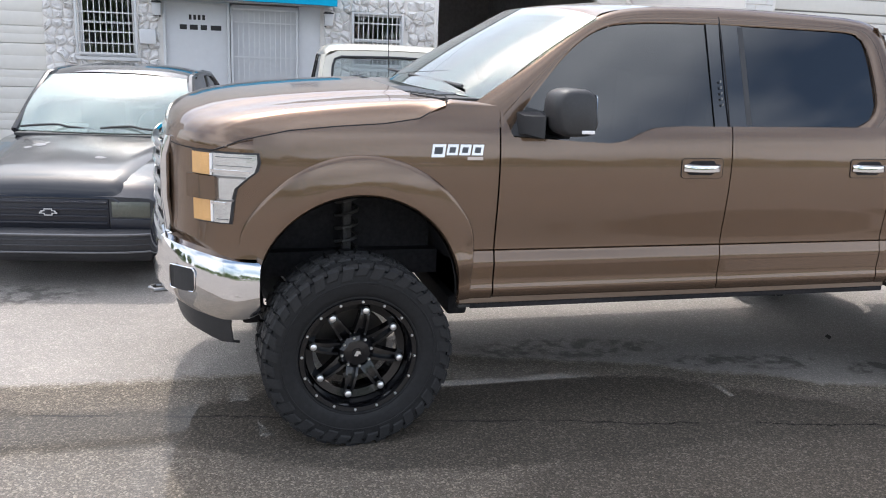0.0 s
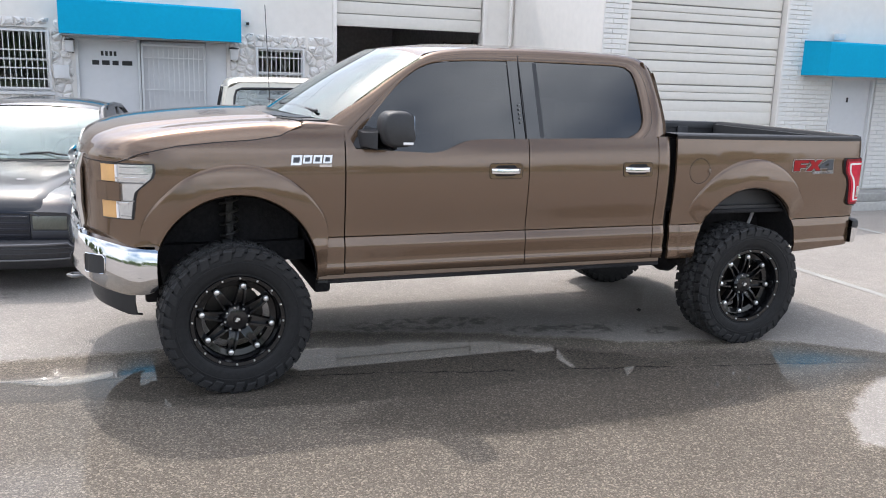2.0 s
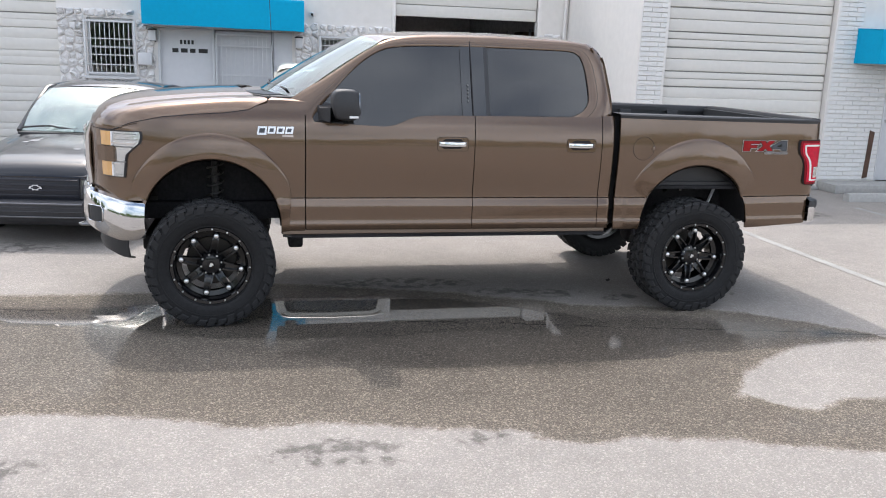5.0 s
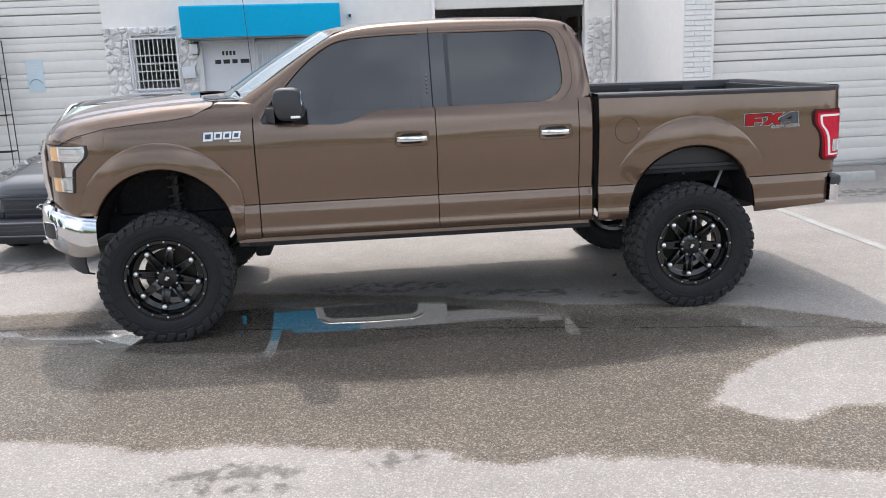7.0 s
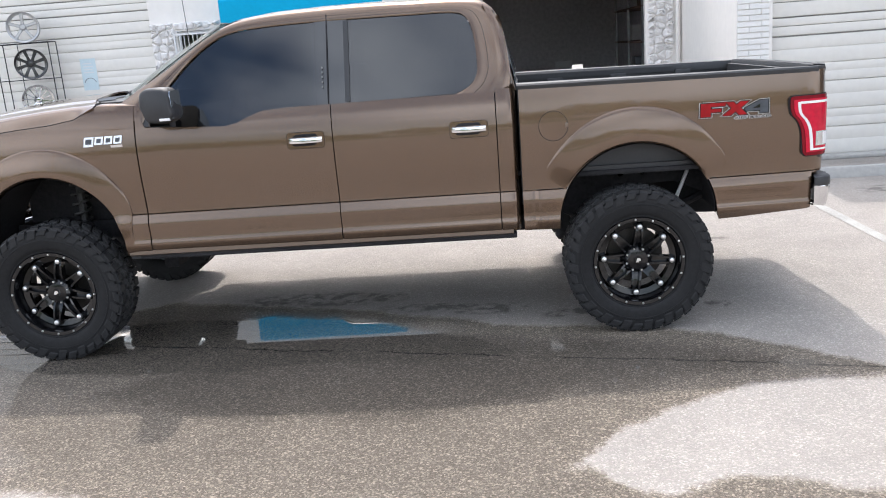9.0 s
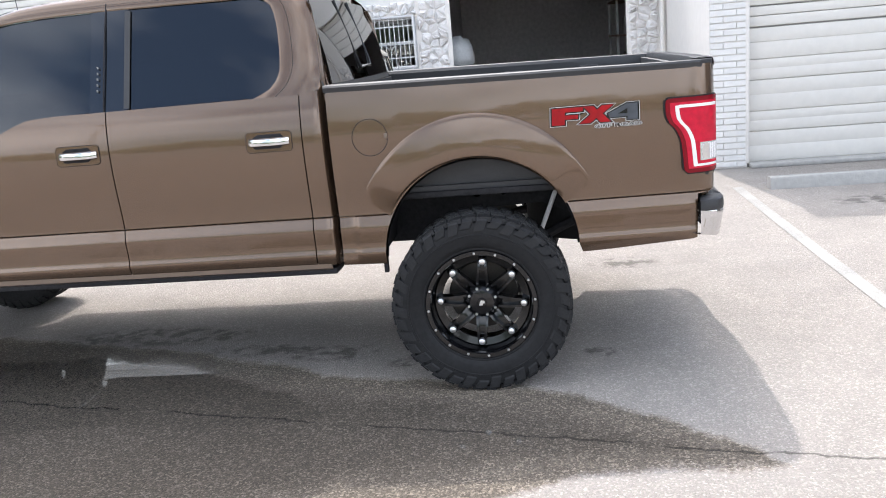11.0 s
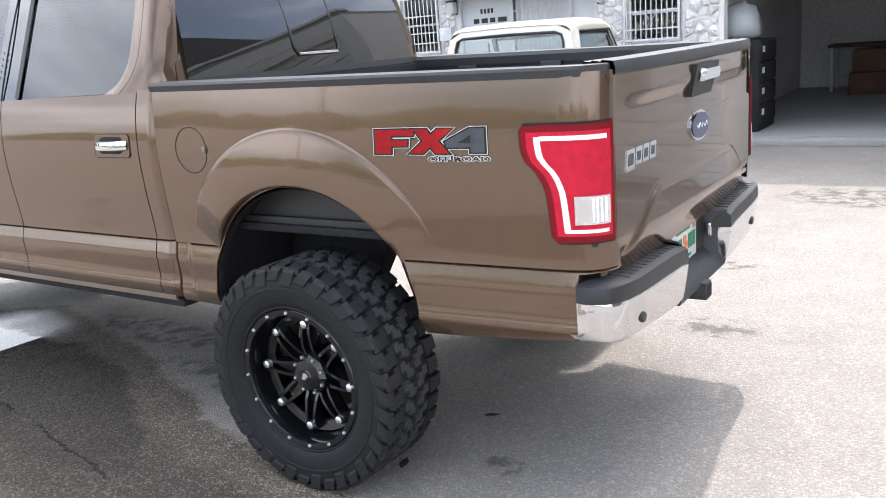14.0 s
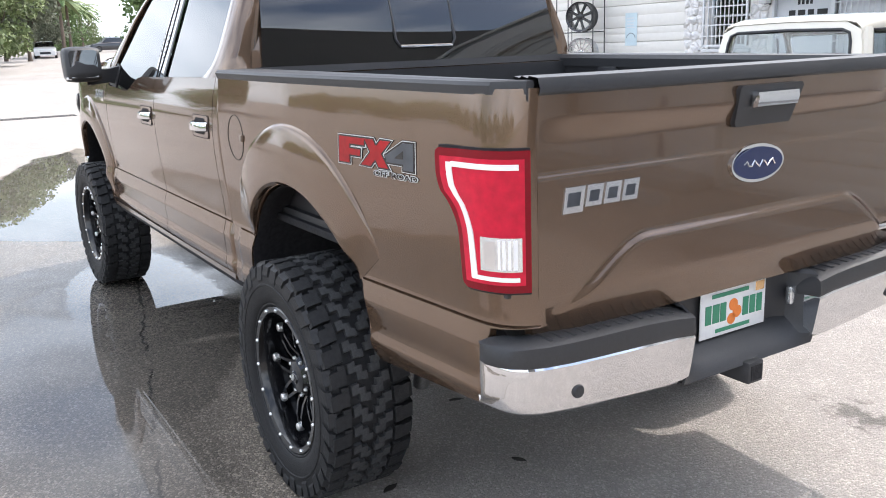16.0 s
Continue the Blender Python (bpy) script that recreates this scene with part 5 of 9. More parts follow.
bm = bmesh.new()
rows = []
top = [(1.18, 1.99), (1.23, 2.02), (1.30, 2.037), (1.50, 2.063), (1.8, 2.075), (2.1, 2.078), (2.4, 2.072), (2.68, 2.062), (2.83, 2.035)]
for x, z in top:
    row = []
    for j in range(25):
        f = j / 24
        y = cab_y(z) + 0.028 + f * (WIDE - 2 * cab_y(z) - 0.056)
        e = 1 - abs(2 * f - 1)
        row.append((x - 0.10 * ease(min(1, e * 1.3)) * (1 if x < 1.25 else max(0, 1 - (x - 1.25) / 0.5)), y, z + 0.035 * (1 - (1 - e) ** 2.4) * (0.6 if x < 1.2 else 1.0)))
    rows.append(row)
loft(bm, rows)
bmesh.ops.recalc_face_normals(bm, faces=bm.faces)
part("roof", bm, M_BROWN, pickup, "", 60)


def sheet(name, lo, hi, nu, nv, bulge, mat, label, axis_push=(-1, 0, 0)):
    """Curved glass between a lower and an upper edge curve."""
    bm = bmesh.new()
    a, b = smooth_path(lo, nu), smooth_path(hi, nu)
    rows = [[p.lerp(q, j / nv) + Vector(axis_push) * bulge * math.sin(math.pi * j / nv) for p, q in zip(a, b)] for j in range(nv + 1)]
    loft(bm, rows)
    thick(bm, 0.005)
    return part(name, bm, mat, pickup, label, 60)


sheet("windscreen", [(0.60, 0.112, 1.60), (0.475, 0.35, 1.615), (0.39, 0.65, 1.625), (0.36, 1.0, 1.63), (0.39, 1.35, 1.625), (0.475, 1.65, 1.615), (0.60, 1.888, 1.60)],
      [(1.195, 0.245, 2.0), (1.14, 0.45, 2.035), (1.10, 0.7, 2.048), (1.085, 1.0, 2.052), (1.10, 1.3, 2.048), (1.14, 1.55, 2.035), (1.195, 1.755, 2.0)], 30, 12, 0.025, M_WIND, "clear windscreen")
rear_lo = [(3.0, 0.15, 1.50), (3.02, 0.5, 1.50), (3.03, 1.0, 1.50), (3.02, 1.5, 1.50), (3.0, 1.85, 1.50)]
rear_hi = [(2.83, 0.24, 2.02), (2.84, 0.6, 2.05), (2.845, 1.0, 2.055), (2.84, 1.4, 2.05), (2.83, 1.76, 2.02)]
sheet("cab_back", rear_lo, rear_hi, 20, 10, 0.02, M_BROWN, "brown cab rear panel", (1, 0, 0))


for right in (False, True):
    bm = bmesh.new()
    rows = []
    for q in smooth_path([(x, 0, z) for x, z in OUTER], 60):
        if q.z > 1.99 or q.x < 2.6:
            continue
        f = min(1.0, max(0.0, (q.z - 1.50) / 0.52))
        yb, xb = 0.15 + 0.09 * f, 3.0 - 0.17 * f
        xb = max(xb, q.x + 0.005)
        y0 = cab_y(q.z) + 0.030
        rows.append([(q.x - 0.012, y0 - 0.004, q.z - 0.006), (q.x, y0, q.z), (q.x + (xb - q.x) * 0.45, y0 + (yb - y0) * 0.35, q.z), (q.x + (xb - q.x) * 0.8, y0 + (yb - y0) * 0.7, q.z), (xb, yb + 0.01, q.z), (xb - 0.02, yb + 0.06, q.z)])
    loft(bm, both(rows, right))
    thick(bm, 0.006)
    part("cab_rear_corner", bm, M_BROWN, pickup, "brown rounded cab corner", 60)
    bm = bmesh.new()
    rows = []
    for x in np.linspace(0.27, 0.72, 12):
        z = shut(min(x, 0.655))
        y0 = side_y(x, z)
        rows.append([(x, y0 + 0.002, z - 0.002), (x, y0 + 0.012, z + 0.006), (x, y0 + 0.05, z + 0.014), (x, y0 + 0.10, z + 0.018), (x, 0.22, z + 0.02)])
    loft(bm, both(rows, right))
    thick(bm, 0.01)
    part("wing_top", bm, M_BROWN, pickup, "brown wing top before the windscreen", 50)


def on_back(y, z, out=0.0):
    f = (z - 1.50) / 0.545
    k = 1 - ((y - 1) / 0.85) ** 2
    return (3.0 - 0.145 * f + (0.03 - 0.015 * f) * k + 0.02 * math.sin(math.pi * max(0, min(1, f))) + out, y, z)


bm = bmesh.new()
loft(bm, [[on_back(0.20 + 1.60 * i / 16 + (0.055 * (z - 1.55) / 0.45) * (1 - 2 * i / 16), z, 0.007) for i in range(17)] for z in np.linspace(1.545, 1.985, 9)])
thick(bm, 0.004)
part("rear_window", bm, M_TINT, pickup, "dark tinted rear window", 60)
bm = bmesh.new()
tube(bm, [on_back(y, z, 0.011) for y, z in ((0.84, 1.98), (0.84, 1.64), (0.86, 1.61), (1.14, 1.61), (1.16, 1.64), (1.16, 1.98))], 0.007, 6)
part("slider_frame", bm, M_TRIM, pickup, "black sliding window frame")
part("slider_sill", boxes((on_back(1.0, 1.607)[0] + 0.006, on_back(1.0, 1.607)[0] + 0.018, 0.86, 1.14, 1.602, 1.612), bevel=0.003), M_CHROME, pickup, "bright lower edge of the sliding window")
bm = bmesh.new()
loft(bm, [[on_back(0.17 + 1.66 * i / 16, z, 0.009) for i in range(17)] for z in (1.515, 1.545)])
thick(bm, 0.006)
part("window_ledge", bm, M_TRIM, pickup, "black ledge below the rear window")

# ---- cab interior ----
part("dashboard", boxes((0.62, 1.0, 0.2, 1.8, 1.28, 1.50), bevel=0.05), M_SEAT, pickup, "dark dashboard")
for y in (0.28, 1.12):
    for x in (1.35, 2.2):
        bm = bmesh.new()
        box(bm, x, x + 0.5, y, y + 0.58, 1.05, 1.2, bevel=0.04)
        box(bm, x + 0.42, x + 0.56, y + 0.02, y + 0.56, 1.2, 1.72, bevel=0.05)
        box(bm, x + 0.45, x + 0.55, y + 0.17, y + 0.41, 1.73, 1.90, bevel=0.04)
        part("cab_seat", bm, M_SEAT, pickup, "dark cloth seat with headrest")
bm = bmesh.new()
tube(bm, [(1.15 + 0.05 * math.sin(a), 0.57 + 0.18 * math.cos(a), 1.45 + 0.17 * math.sin(a)) for a in np.linspace(0, 2 * math.pi, 20)], 0.014, 6)
part("steering_wheel", bm, M_TRIM, pickup, "black steering wheel")
part("cab_floor", boxes((0.5, 2.95, 0.12, 1.88, 0.66, 0.80)), M_DARK, pickup, "dark cab floor")
part("firewall", boxes((0.5, 0.56, 0.12, 1.88, 0.66, 1.55)), M_DARK, pickup, "dark bulkhead")

# ---- bonnet and nose ----
NOSE = [(1.0, -0.875), (0.7, -0.86), (0.45, -0.825), (0.3, -0.775), (0.2, -0.72), (0.13, -0.66), (0.07, -0.58), (0.035, -0.48), (0.015, -0.38)]


def nose_x(y):
    y = min(y, WIDE - y)
    return interp(y, [q[0] for q in NOSE][::-1], [q[1] for q in NOSE][::-1])


def nose_y(x):
    return interp(x, [q[1] for q in NOSE], [q[0] for q in NOSE])


def bonnet_front(e):
    """Where the bonnet's front edge lies, e in from the side."""
    return interp(e, [0.03, 0.06, 0.09, 0.125, 0.16], [-0.54, -0.578, -0.615, -0.652, nose_x(0.16) + 0.005]) if e < 0.16 else nose_x(e) + 0.005


def bonnet_z(x, y):
    e = min(y, WIDE - y)
    s = x - bonnet_front(e) - 0.010
    z = interp(s, [-0.01, 0.0, 0.02, 0.05, 0.10, 0.20, 0.35, 0.5, 0.7, 0.9, 1.2], [1.35, 1.385, 1.435, 1.470, 1.497, 1.524, 1.550, 1.568, 1.587, 1.601, 1.610])
    low = shut(x) + 0.004
    f = interp(e, [0.036, 0.05, 0.10, 0.14, 0.22, 0.40, 1.0], [0.0, 0.2, 0.70, 0.88, 0.95, 0.985, 1.0])
    z = low + (max(z, low) - low) * f
    ridge = 0.012 * ease((e - 0.30) / 0.12) * ease((s - 0.02) / 0.25)
    return z + ridge * (1 if e > 0.3 else 0) + 0.030 * ease((e - 0.2) / 0.8) - 0.004


bm = bmesh.new()
rows = []
ys = [0.036, 0.05, 0.065, 0.085, 0.11, 0.118, 0.126, 0.134, 0.142, 0.17, 0.195, 0.205, 0.215, 0.225, 0.25, 0.30, 0.33, 0.36, 0.39, 0.42, 0.5, 0.65, 0.8, 1.0]
ys = ys + [WIDE - y for y in ys[-2::-1]]
for i in range(31):
    u = (i / 30) ** 1.5
    row = []
    for y in ys:
        e = min(y, WIDE - y)
        xf = bonnet_front(e)
        xr = interp(e, [0.03, 0.1, 0.2, 0.4, 1.0], [0.40, 0.40, 0.36, 0.27, 0.16])
        x = xf + (xr - xf) * u
        row.append((x, y + (0.0 if e > 0.1 else (side_y(x, 1.47) - 0.01) * (1 if y < 1 else -1) * (1 - e / 0.1)), bonnet_z(x, y)))
    rows.append(row)
loft(bm, rows)
thick(bm, 0.012)
part("bonnet", bm, M_BROWN, pickup, "brown bonnet with raised centre", 35)
for right in (False, True):
    bm = bmesh.new()
    path = [(x, side_y(x, shut(x)) + 0.001, shut(x) + 0.001) for x in np.linspace(-0.56, 0.40, 40)] + [(0.42, 0.10, 1.60), (0.42, 0.15, 1.612)]
    tube(bm, both([path], right)[0], 0.0032, 5)
    part("shut_line", bm, M_DARK, pickup, "dark bonnet gap")
    bm = bmesh.new()
    path = [(bonnet_front(e) - 0.005, e, bonnet_z(bonnet_front(e), e) - 0.001) for e in np.linspace(0.05, 0.40, 24)]
    tube(bm, both([path], right)[0], 0.0036, 5)
    part("shut_line", bm, M_DARK, pickup, "dark gap before the bonnet edge")
    x0 = 0.50 if not right else 0.36
    y = side_y(x0, 1.345) - 0.003
    part("small_badge", boxes((x0, x0 + 0.075, *sorted((y, y + 0.004) if not right else (WIDE - y - 0.004, WIDE - y)), 1.335, 1.35)), M_CHROME, pickup, "small chrome tag")
bm = bmesh.new()
loft(bm, [[(interp(min(y, WIDE - y), [0.1, 0.2, 0.4, 1.0], [0.40, 0.36, 0.27, 0.16]) + 0.25 * f + (0.02 if f else 0.005), y, 1.602 + 0.012 * min(y, WIDE - y)) for y in np.linspace(0.13, 1.87, 21)] for f in (0, 0.5, 1.0)])
thick(bm, 0.01)
part("cowl", bm, M_TRIM, pickup, "black slotted cowl below the windscreen")
for y0 in (0.28, 0.95):
    bm = bmesh.new()
    tube(bm, [(0.54 - 0.12 * k / 6 + (0.02 if y0 > 0.9 else 0), y0 + 0.62 * k / 6, 1.650 + 0.02 * k / 6) for k in range(7)], 0.009, 6)
    part("wiper", bm, M_TRIM, pickup, "black wiper")
for i in range(9):
    bm = bmesh.new()
    y = 0.20 + 0.055 * i
    x = interp(y, [0.1, 0.2, 0.4, 1.0], [0.40, 0.36, 0.27, 0.16])
    tube(bm, [(x + 0.02, y, 1.614), (x + 0.13, y + 0.01, 1.618)], 0.007, 5)
    part("cowl_slat", bm, M_STEEL, pickup)


def flush(x, y, z):
    """Draws the nose's side in line with the wing behind it."""
    return y + ease((x + 0.64) / 0.19) * (side_y(-0.45, z) - nose_y(-0.45))


def wrap(name, x_from, y_to, zs, out, mat, label, parent=None, k=30, right=False, lo=None, hi=None, push=None):
    """A band that follows the nose from the flank to y_to; out: how far it stands proud."""
    bm = bmesh.new()
    path = smooth_path([(x, y, 0) for y, x in NOSE[::-1]], 120)
    pts = [q for q in path if q.x <= x_from and q.y <= y_to]
    last = pts[-1]
    pts = pts[:: max(1, len(pts) // k)]
    if (pts[-1] - last).length > 1e-4:
        pts.append(last)
    rows = []
    for i, q in enumerate(pts):
        a, b = pts[max(i - 1, 0)], pts[min(i + 1, len(pts) - 1)]
        d = (b - a).normalized() if (b - a).length > 1e-6 else Vector((-1, 0, 0))
        nrm = Vector((-d.y, d.x, 0))
        if nrm.y > 0 or (abs(nrm.y) < 1e-6 and nrm.x > 0):
            nrm = -nrm
        row = []
        for z in zs:
            o = out(z) if callable(out) else out
            row.append((q.x + nrm.x * o, flush(q.x, q.y, z) + nrm.y * o, z))
        rows.append(row)
    loft(bm, both(rows, right))
    thick(bm, 0.012)
    return part(name, bm, mat, parent or pickup, label, 35)


for right in (False, True):
    wrap("nose_panel", -0.437, 1.0, [1.28, 1.36, 1.385, 1.405, 1.425], lambda z: interp(z, [1.28, 1.37, 1.39, 1.425], [-0.016, -0.003, -0.004, -0.018]), M_BROWN, "brown panel under the bonnet edge", right=right)
    wrap("front_fascia", -0.437, 0.42, [0.885, 0.93, 0.98, 1.03, 1.15, 1.25, 1.34, 1.372], lambda z: interp(z, [0.88, 0.95, 1.02, 1.37], [0.006, 0.002, -0.0015, -0.0015]), M_BROWN, "brown front corner panel", right=right)
    # headlamp: a C of clear lens with amber ends round a brown ledge
    lamp = None
    edge = lambda z: interp(z, [1.035, 1.19, 1.21, 1.28, 1.34, 1.362], [-0.545, -0.525, -0.515, -0.43, -0.415, -0.43])

    def lamp_piece(name, z0, z1, xa, xb, out, mat, label, parent):
        bm = bmesh.new()
        rows = []
        for j in range(9):
            z = z0 + (z1 - z0) * j / 8
            a, b = xa(z), xb(z)
            row = []
            for i in range(15):
                x = a + (b - a) * i / 14
                row.append((x - out * 0.5, flush(x, nose_y(x), z) - out, z))
            rows.append(row)
        loft(bm, both(rows, right))
        thick(bm, 0.02)
        return part(name, bm, mat, parent, label, 35)

    lamp = lamp_piece("headlamp", 1.041, 1.358, lambda z: -0.703, lambda z: edge(z) + 0.003, 0.007, M_TRIM, "clear headlamp with amber corners", pickup)
    lamp_piece("lens", 1.048, 1.352, lambda z: -0.612, lambda z: edge(z) - 0.006, 0.016, M_CLEAR, "clear lens", lamp)
    lamp_piece("amber_reflector", 1.255, 1.350, lambda z: -0.698, lambda z: -0.622, 0.017, M_AMBER, "amber reflector", lamp)
    lamp_piece("amber_reflector", 1.050, 1.145, lambda z: -0.698, lambda z: -0.622, 0.017, M_AMBER, "amber reflector", lamp)
    lamp_piece("lamp_bar", 1.148, 1.252, lambda z: -0.72, lambda z: -0.60, 0.030, M_BROWN, "brown ledge across the lamp", lamp)
    for z0, z1, xa, xb in ((1.246, 1.256, -0.61, -0.475), (1.144, 1.152, -0.61, -0.53), (1.062, 1.066, -0.60, -0.55), (1.298, 1.302, -0.60, -0.45), (1.335, 1.339, -0.60, -0.45)):
        lamp_piece("lamp_divider", z0, z1, lambda z: xa, lambda z: xb, 0.0175, M_STEEL, "grey divider inside the lamp", lamp)
    for z0 in (1.050, 1.255):
        lamp_piece("lamp_divider", z0, z0 + 0.095, lambda z: -0.624, lambda z: -0.614, 0.020, M_WHITELENS, "pale edge beside the amber", lamp)
    lamp_piece("chrome_strip", 1.270, 1.282, lambda z: -0.62, lambda z: -0.46, 0.022, M_CHROME, "bright strip", lamp)
    lamp_piece("chrome_strip", 1.13, 1.14, lambda z: -0.62, lambda z: -0.56, 0.022, M_CHROME, "bright strip", lamp)
    # chrome bumper
    bm = bmesh.new()
    plan = smooth_path([(-0.43, 0.015, 0), (-0.54, 0.018, 0), (-0.65, 0.05, 0), (-0.76, 0.12, 0), (-0.845, 0.24, 0), (-0.90, 0.42, 0), (-0.93, 0.7, 0), (-0.94, 1.0, 0)], 40)
    rows = []
    for q in plan:
        f = ease((q.x + 0.43) / -0.45)
        zt, zb = 0.875 + 0.075 * f, interp(q.x, [-0.94, -0.85, -0.72, -0.6, -0.5, -0.43], [0.70, 0.69, 0.635, 0.60, 0.60, 0.63])
        d = Vector((0.5, 1, 0)).normalized() if q.y < 0.3 else Vector((1, 0.2, 0)).normalized()
        row = []
        for g, o in ((0.0, 0.05), (0.03, 0.012), (0.12, 0.0), (0.45, -0.006), (0.85, 0.004), (0.97, 0.018), (1.0, 0.06)):
            row.append((q.x + d.x * o, q.y + d.y * o, zb + (zt - zb) * g))
        rows.append(row)
    loft(bm, both(rows, right))
    thick(bm, 0.004)
    bumper = part("front_bumper", bm, M_CHROME, pickup, "chrome front bumper half", 35)
    bm = bmesh.new()
    out = arcs(0, 0, 0.09, 0.066, 0, 360, 17)[:-1]
    out = [(max(-0.076, min(0.076, u * 1.15)), max(-0.052, min(0.052, v * 1.15))) for u, v in out]
    run = [0.0]
    for p, q in zip(plan, plan[1:]):
        run.append(run[-1] + (q - p).length)
    mid = interp(0.765, [-q.x for q in plan], run)
    sgn = -1 if right else 1

    def lay(u, v, w):
        at_run = mid - u
        x, y = interp(at_run, run, [q.x for q in plan]), interp(at_run, run, [q.y for q in plan])
        x, y = x - 0.6 * (w + 0.004), y - 0.75 * (w + 0.004)
        return (x, 1 + sgn * (y - 1), 0.785 + v)

    for k in range(8):
        u0, u1 = -0.076 + 0.019 * k, -0.076 + 0.019 * (k + 1)
        h0, h1 = (0.046 if k == 0 else 0.054), (0.046 if k == 7 else 0.054)
        prism(bm, [(u0, -h0), (u1, -h1), (u1, h1), (u0, h0)], lay, 0.003)
    bmesh.ops.remove_doubles(bm, verts=bm.verts, dist=1e-5)
    recess = part("fog_lamp_recess", bm, M_TRIM, bumper, "black fog lamp opening")
    bm = bmesh.new()
    tube(bm, [lay(u, v, 0.004) for u, v in ((-0.076, -0.040), (-0.066, -0.054), (0.066, -0.054), (0.076, -0.040), (0.076, 0.040), (0.066, 0.054), (-0.066, 0.054), (-0.076, 0.040), (-0.076, -0.040))], 0.004, 6)
    part("recess_rim", bm, M_CHROME, recess, "chrome rim of the opening")
    # black valance
    bm = bmesh.new()
    rows = []
    for q in smooth_path([(-0.55, 0.115, 0), (-0.63, 0.16, 0), (-0.74, 0.30, 0), (-0.80, 0.55, 0), (-0.82, 1.0, 0)], 20):
        zb = interp(q.x, [-0.82, -0.7, -0.6, -0.5], [0.50, 0.485, 0.455, 0.455])
        rows.append([(q.x + 0.03, q.y + 0.03, zb), (q.x, q.y, zb + 0.015), (q.x - 0.01, q.y - 0.01, 0.55), (q.x, q.y, 0.70)])
    loft(bm, both(rows, right))
    thick(bm, 0.012)
    part("air_dam", bm, M_TRIM, pickup, "black lower air dam")
    bm = bmesh.new()
    y = 0.42 if not right else WIDE - 0.42
    tube(bm, [(-0.75, y - 0.04, 0.66), (-0.90, y - 0.04, 0.655), (-0.925, y, 0.655), (-0.90, y + 0.04, 0.655), (-0.75, y + 0.04, 0.66)], 0.011, 8)
    part("tow_hook", bm, M_STEEL, pickup, "steel tow hook")

# grille: chrome surround and bars over black mesh
part("grille_mesh", boxes((-0.845, -0.80, 0.42, 1.58, 0.93, 1.37)), M_TRIM, pickup, "black grille mesh")
for y in (0.40, 1.60):
    bm = bmesh.new()
    tube(bm, [(nose_x(y) - 0.012, y, 0.93), (nose_x(y) - 0.028, y, 1.1), (nose_x(y) - 0.024, y, 1.3), (nose_x(y) - 0.0, y, 1.385)], 0.022, 10)
    part("grille_surround", bm, M_CHROME, pickup, "chrome grille surround")
for z in (0.96, 1.05, 1.14, 1.24, 1.33):
    bm = bmesh.new()
    tube(bm, [(nose_x(y) - 0.03, y, z) for y in np.linspace(0.41, 1.59, 17)], 0.020, 8)
    part("grille_bar", bm, M_CHROME, pickup, "chrome grille bar")

# ---- bed: floor, inner walls, rails ----
part("bed_floor", boxes((2.99, 4.80, 0.12, 1.88, 0.98, 1.01)), M_TRIM, pickup, "black bed liner floor")
part("bed_front", boxes((3.004, 3.03, 0.10, 1.90, 0.80, 1.51)), M_TRIM, pickup, "black front bed wall")
for right in (False, True):
    y0, y1 = (0.085, 0.115) if not right else (WIDE - 0.115, WIDE - 0.085)
    part("bed_wall", boxes((3.02, 4.74, y0 + (0.06 if not right else -0.06), y1 + (0.06 if not right else -0.06), 0.975, 1.49)), M_TRIM, pickup, "black inner bed wall")
    for x in (3.3, 3.8, 4.3):
        yy = (0.175, 0.20) if not right else (WIDE - 0.20, WIDE - 0.175)
        part("liner_rib", boxes((x, x + 0.12, yy[0], yy[1], 1.0, 1.48), bevel=0.008), M_TRIM, pickup)
    bm = bmesh.new()
    rows = []
    for x in np.linspace(3.0, 4.83, 30):
        zt = bed_top(x) + 0.020
        yo = side_y(x, 1.5) - 0.006
        inn = 0.188
        w = inn - yo
        rows.append([(x, yo + w * f, zt + dz) for f, dz in ((0.03, -0.034), (0.0, -0.012), (0.05, -0.003), (0.13, 0.0), (0.2, -0.005), (0.28, 0.0), (0.38, -0.005), (0.47, 0.0), (0.92, -0.002), (1.0, -0.02), (1.0, -0.06))])
    rows.append([(x + 0.001, y, min(z, bed_top(4.83) - 0.03)) for x, y, z in rows[-1]])
    loft(bm, both(rows, right))
    bmesh.ops.recalc_face_normals(bm, faces=bm.faces)
    part("bed_rail_cap", bm, M_TRIM, pickup, "ridged black bed rail cap", 30)

# ---- tailgate ----
def gate_x(y, z):
    e = min(y, WIDE - y)
    x = 4.832 + 0.010 * (1 - ((y - 1) / 0.85) ** 2) + 0.024 * ease((z - 1.36) / 0.07) * ease((e - 0.17) / 0.3)
    x += 0.006 * ease((1.287 - z) / 0.005)
    slope = 0.935 + 0.17 * ease((e - 0.22) / 0.34)
    x += 0.014 * ease((slope - z) / 0.026) * ease((e - 0.21) / 0.14)
    x -= 0.03 * ease((0.99 - z) / 0.13)
    return x


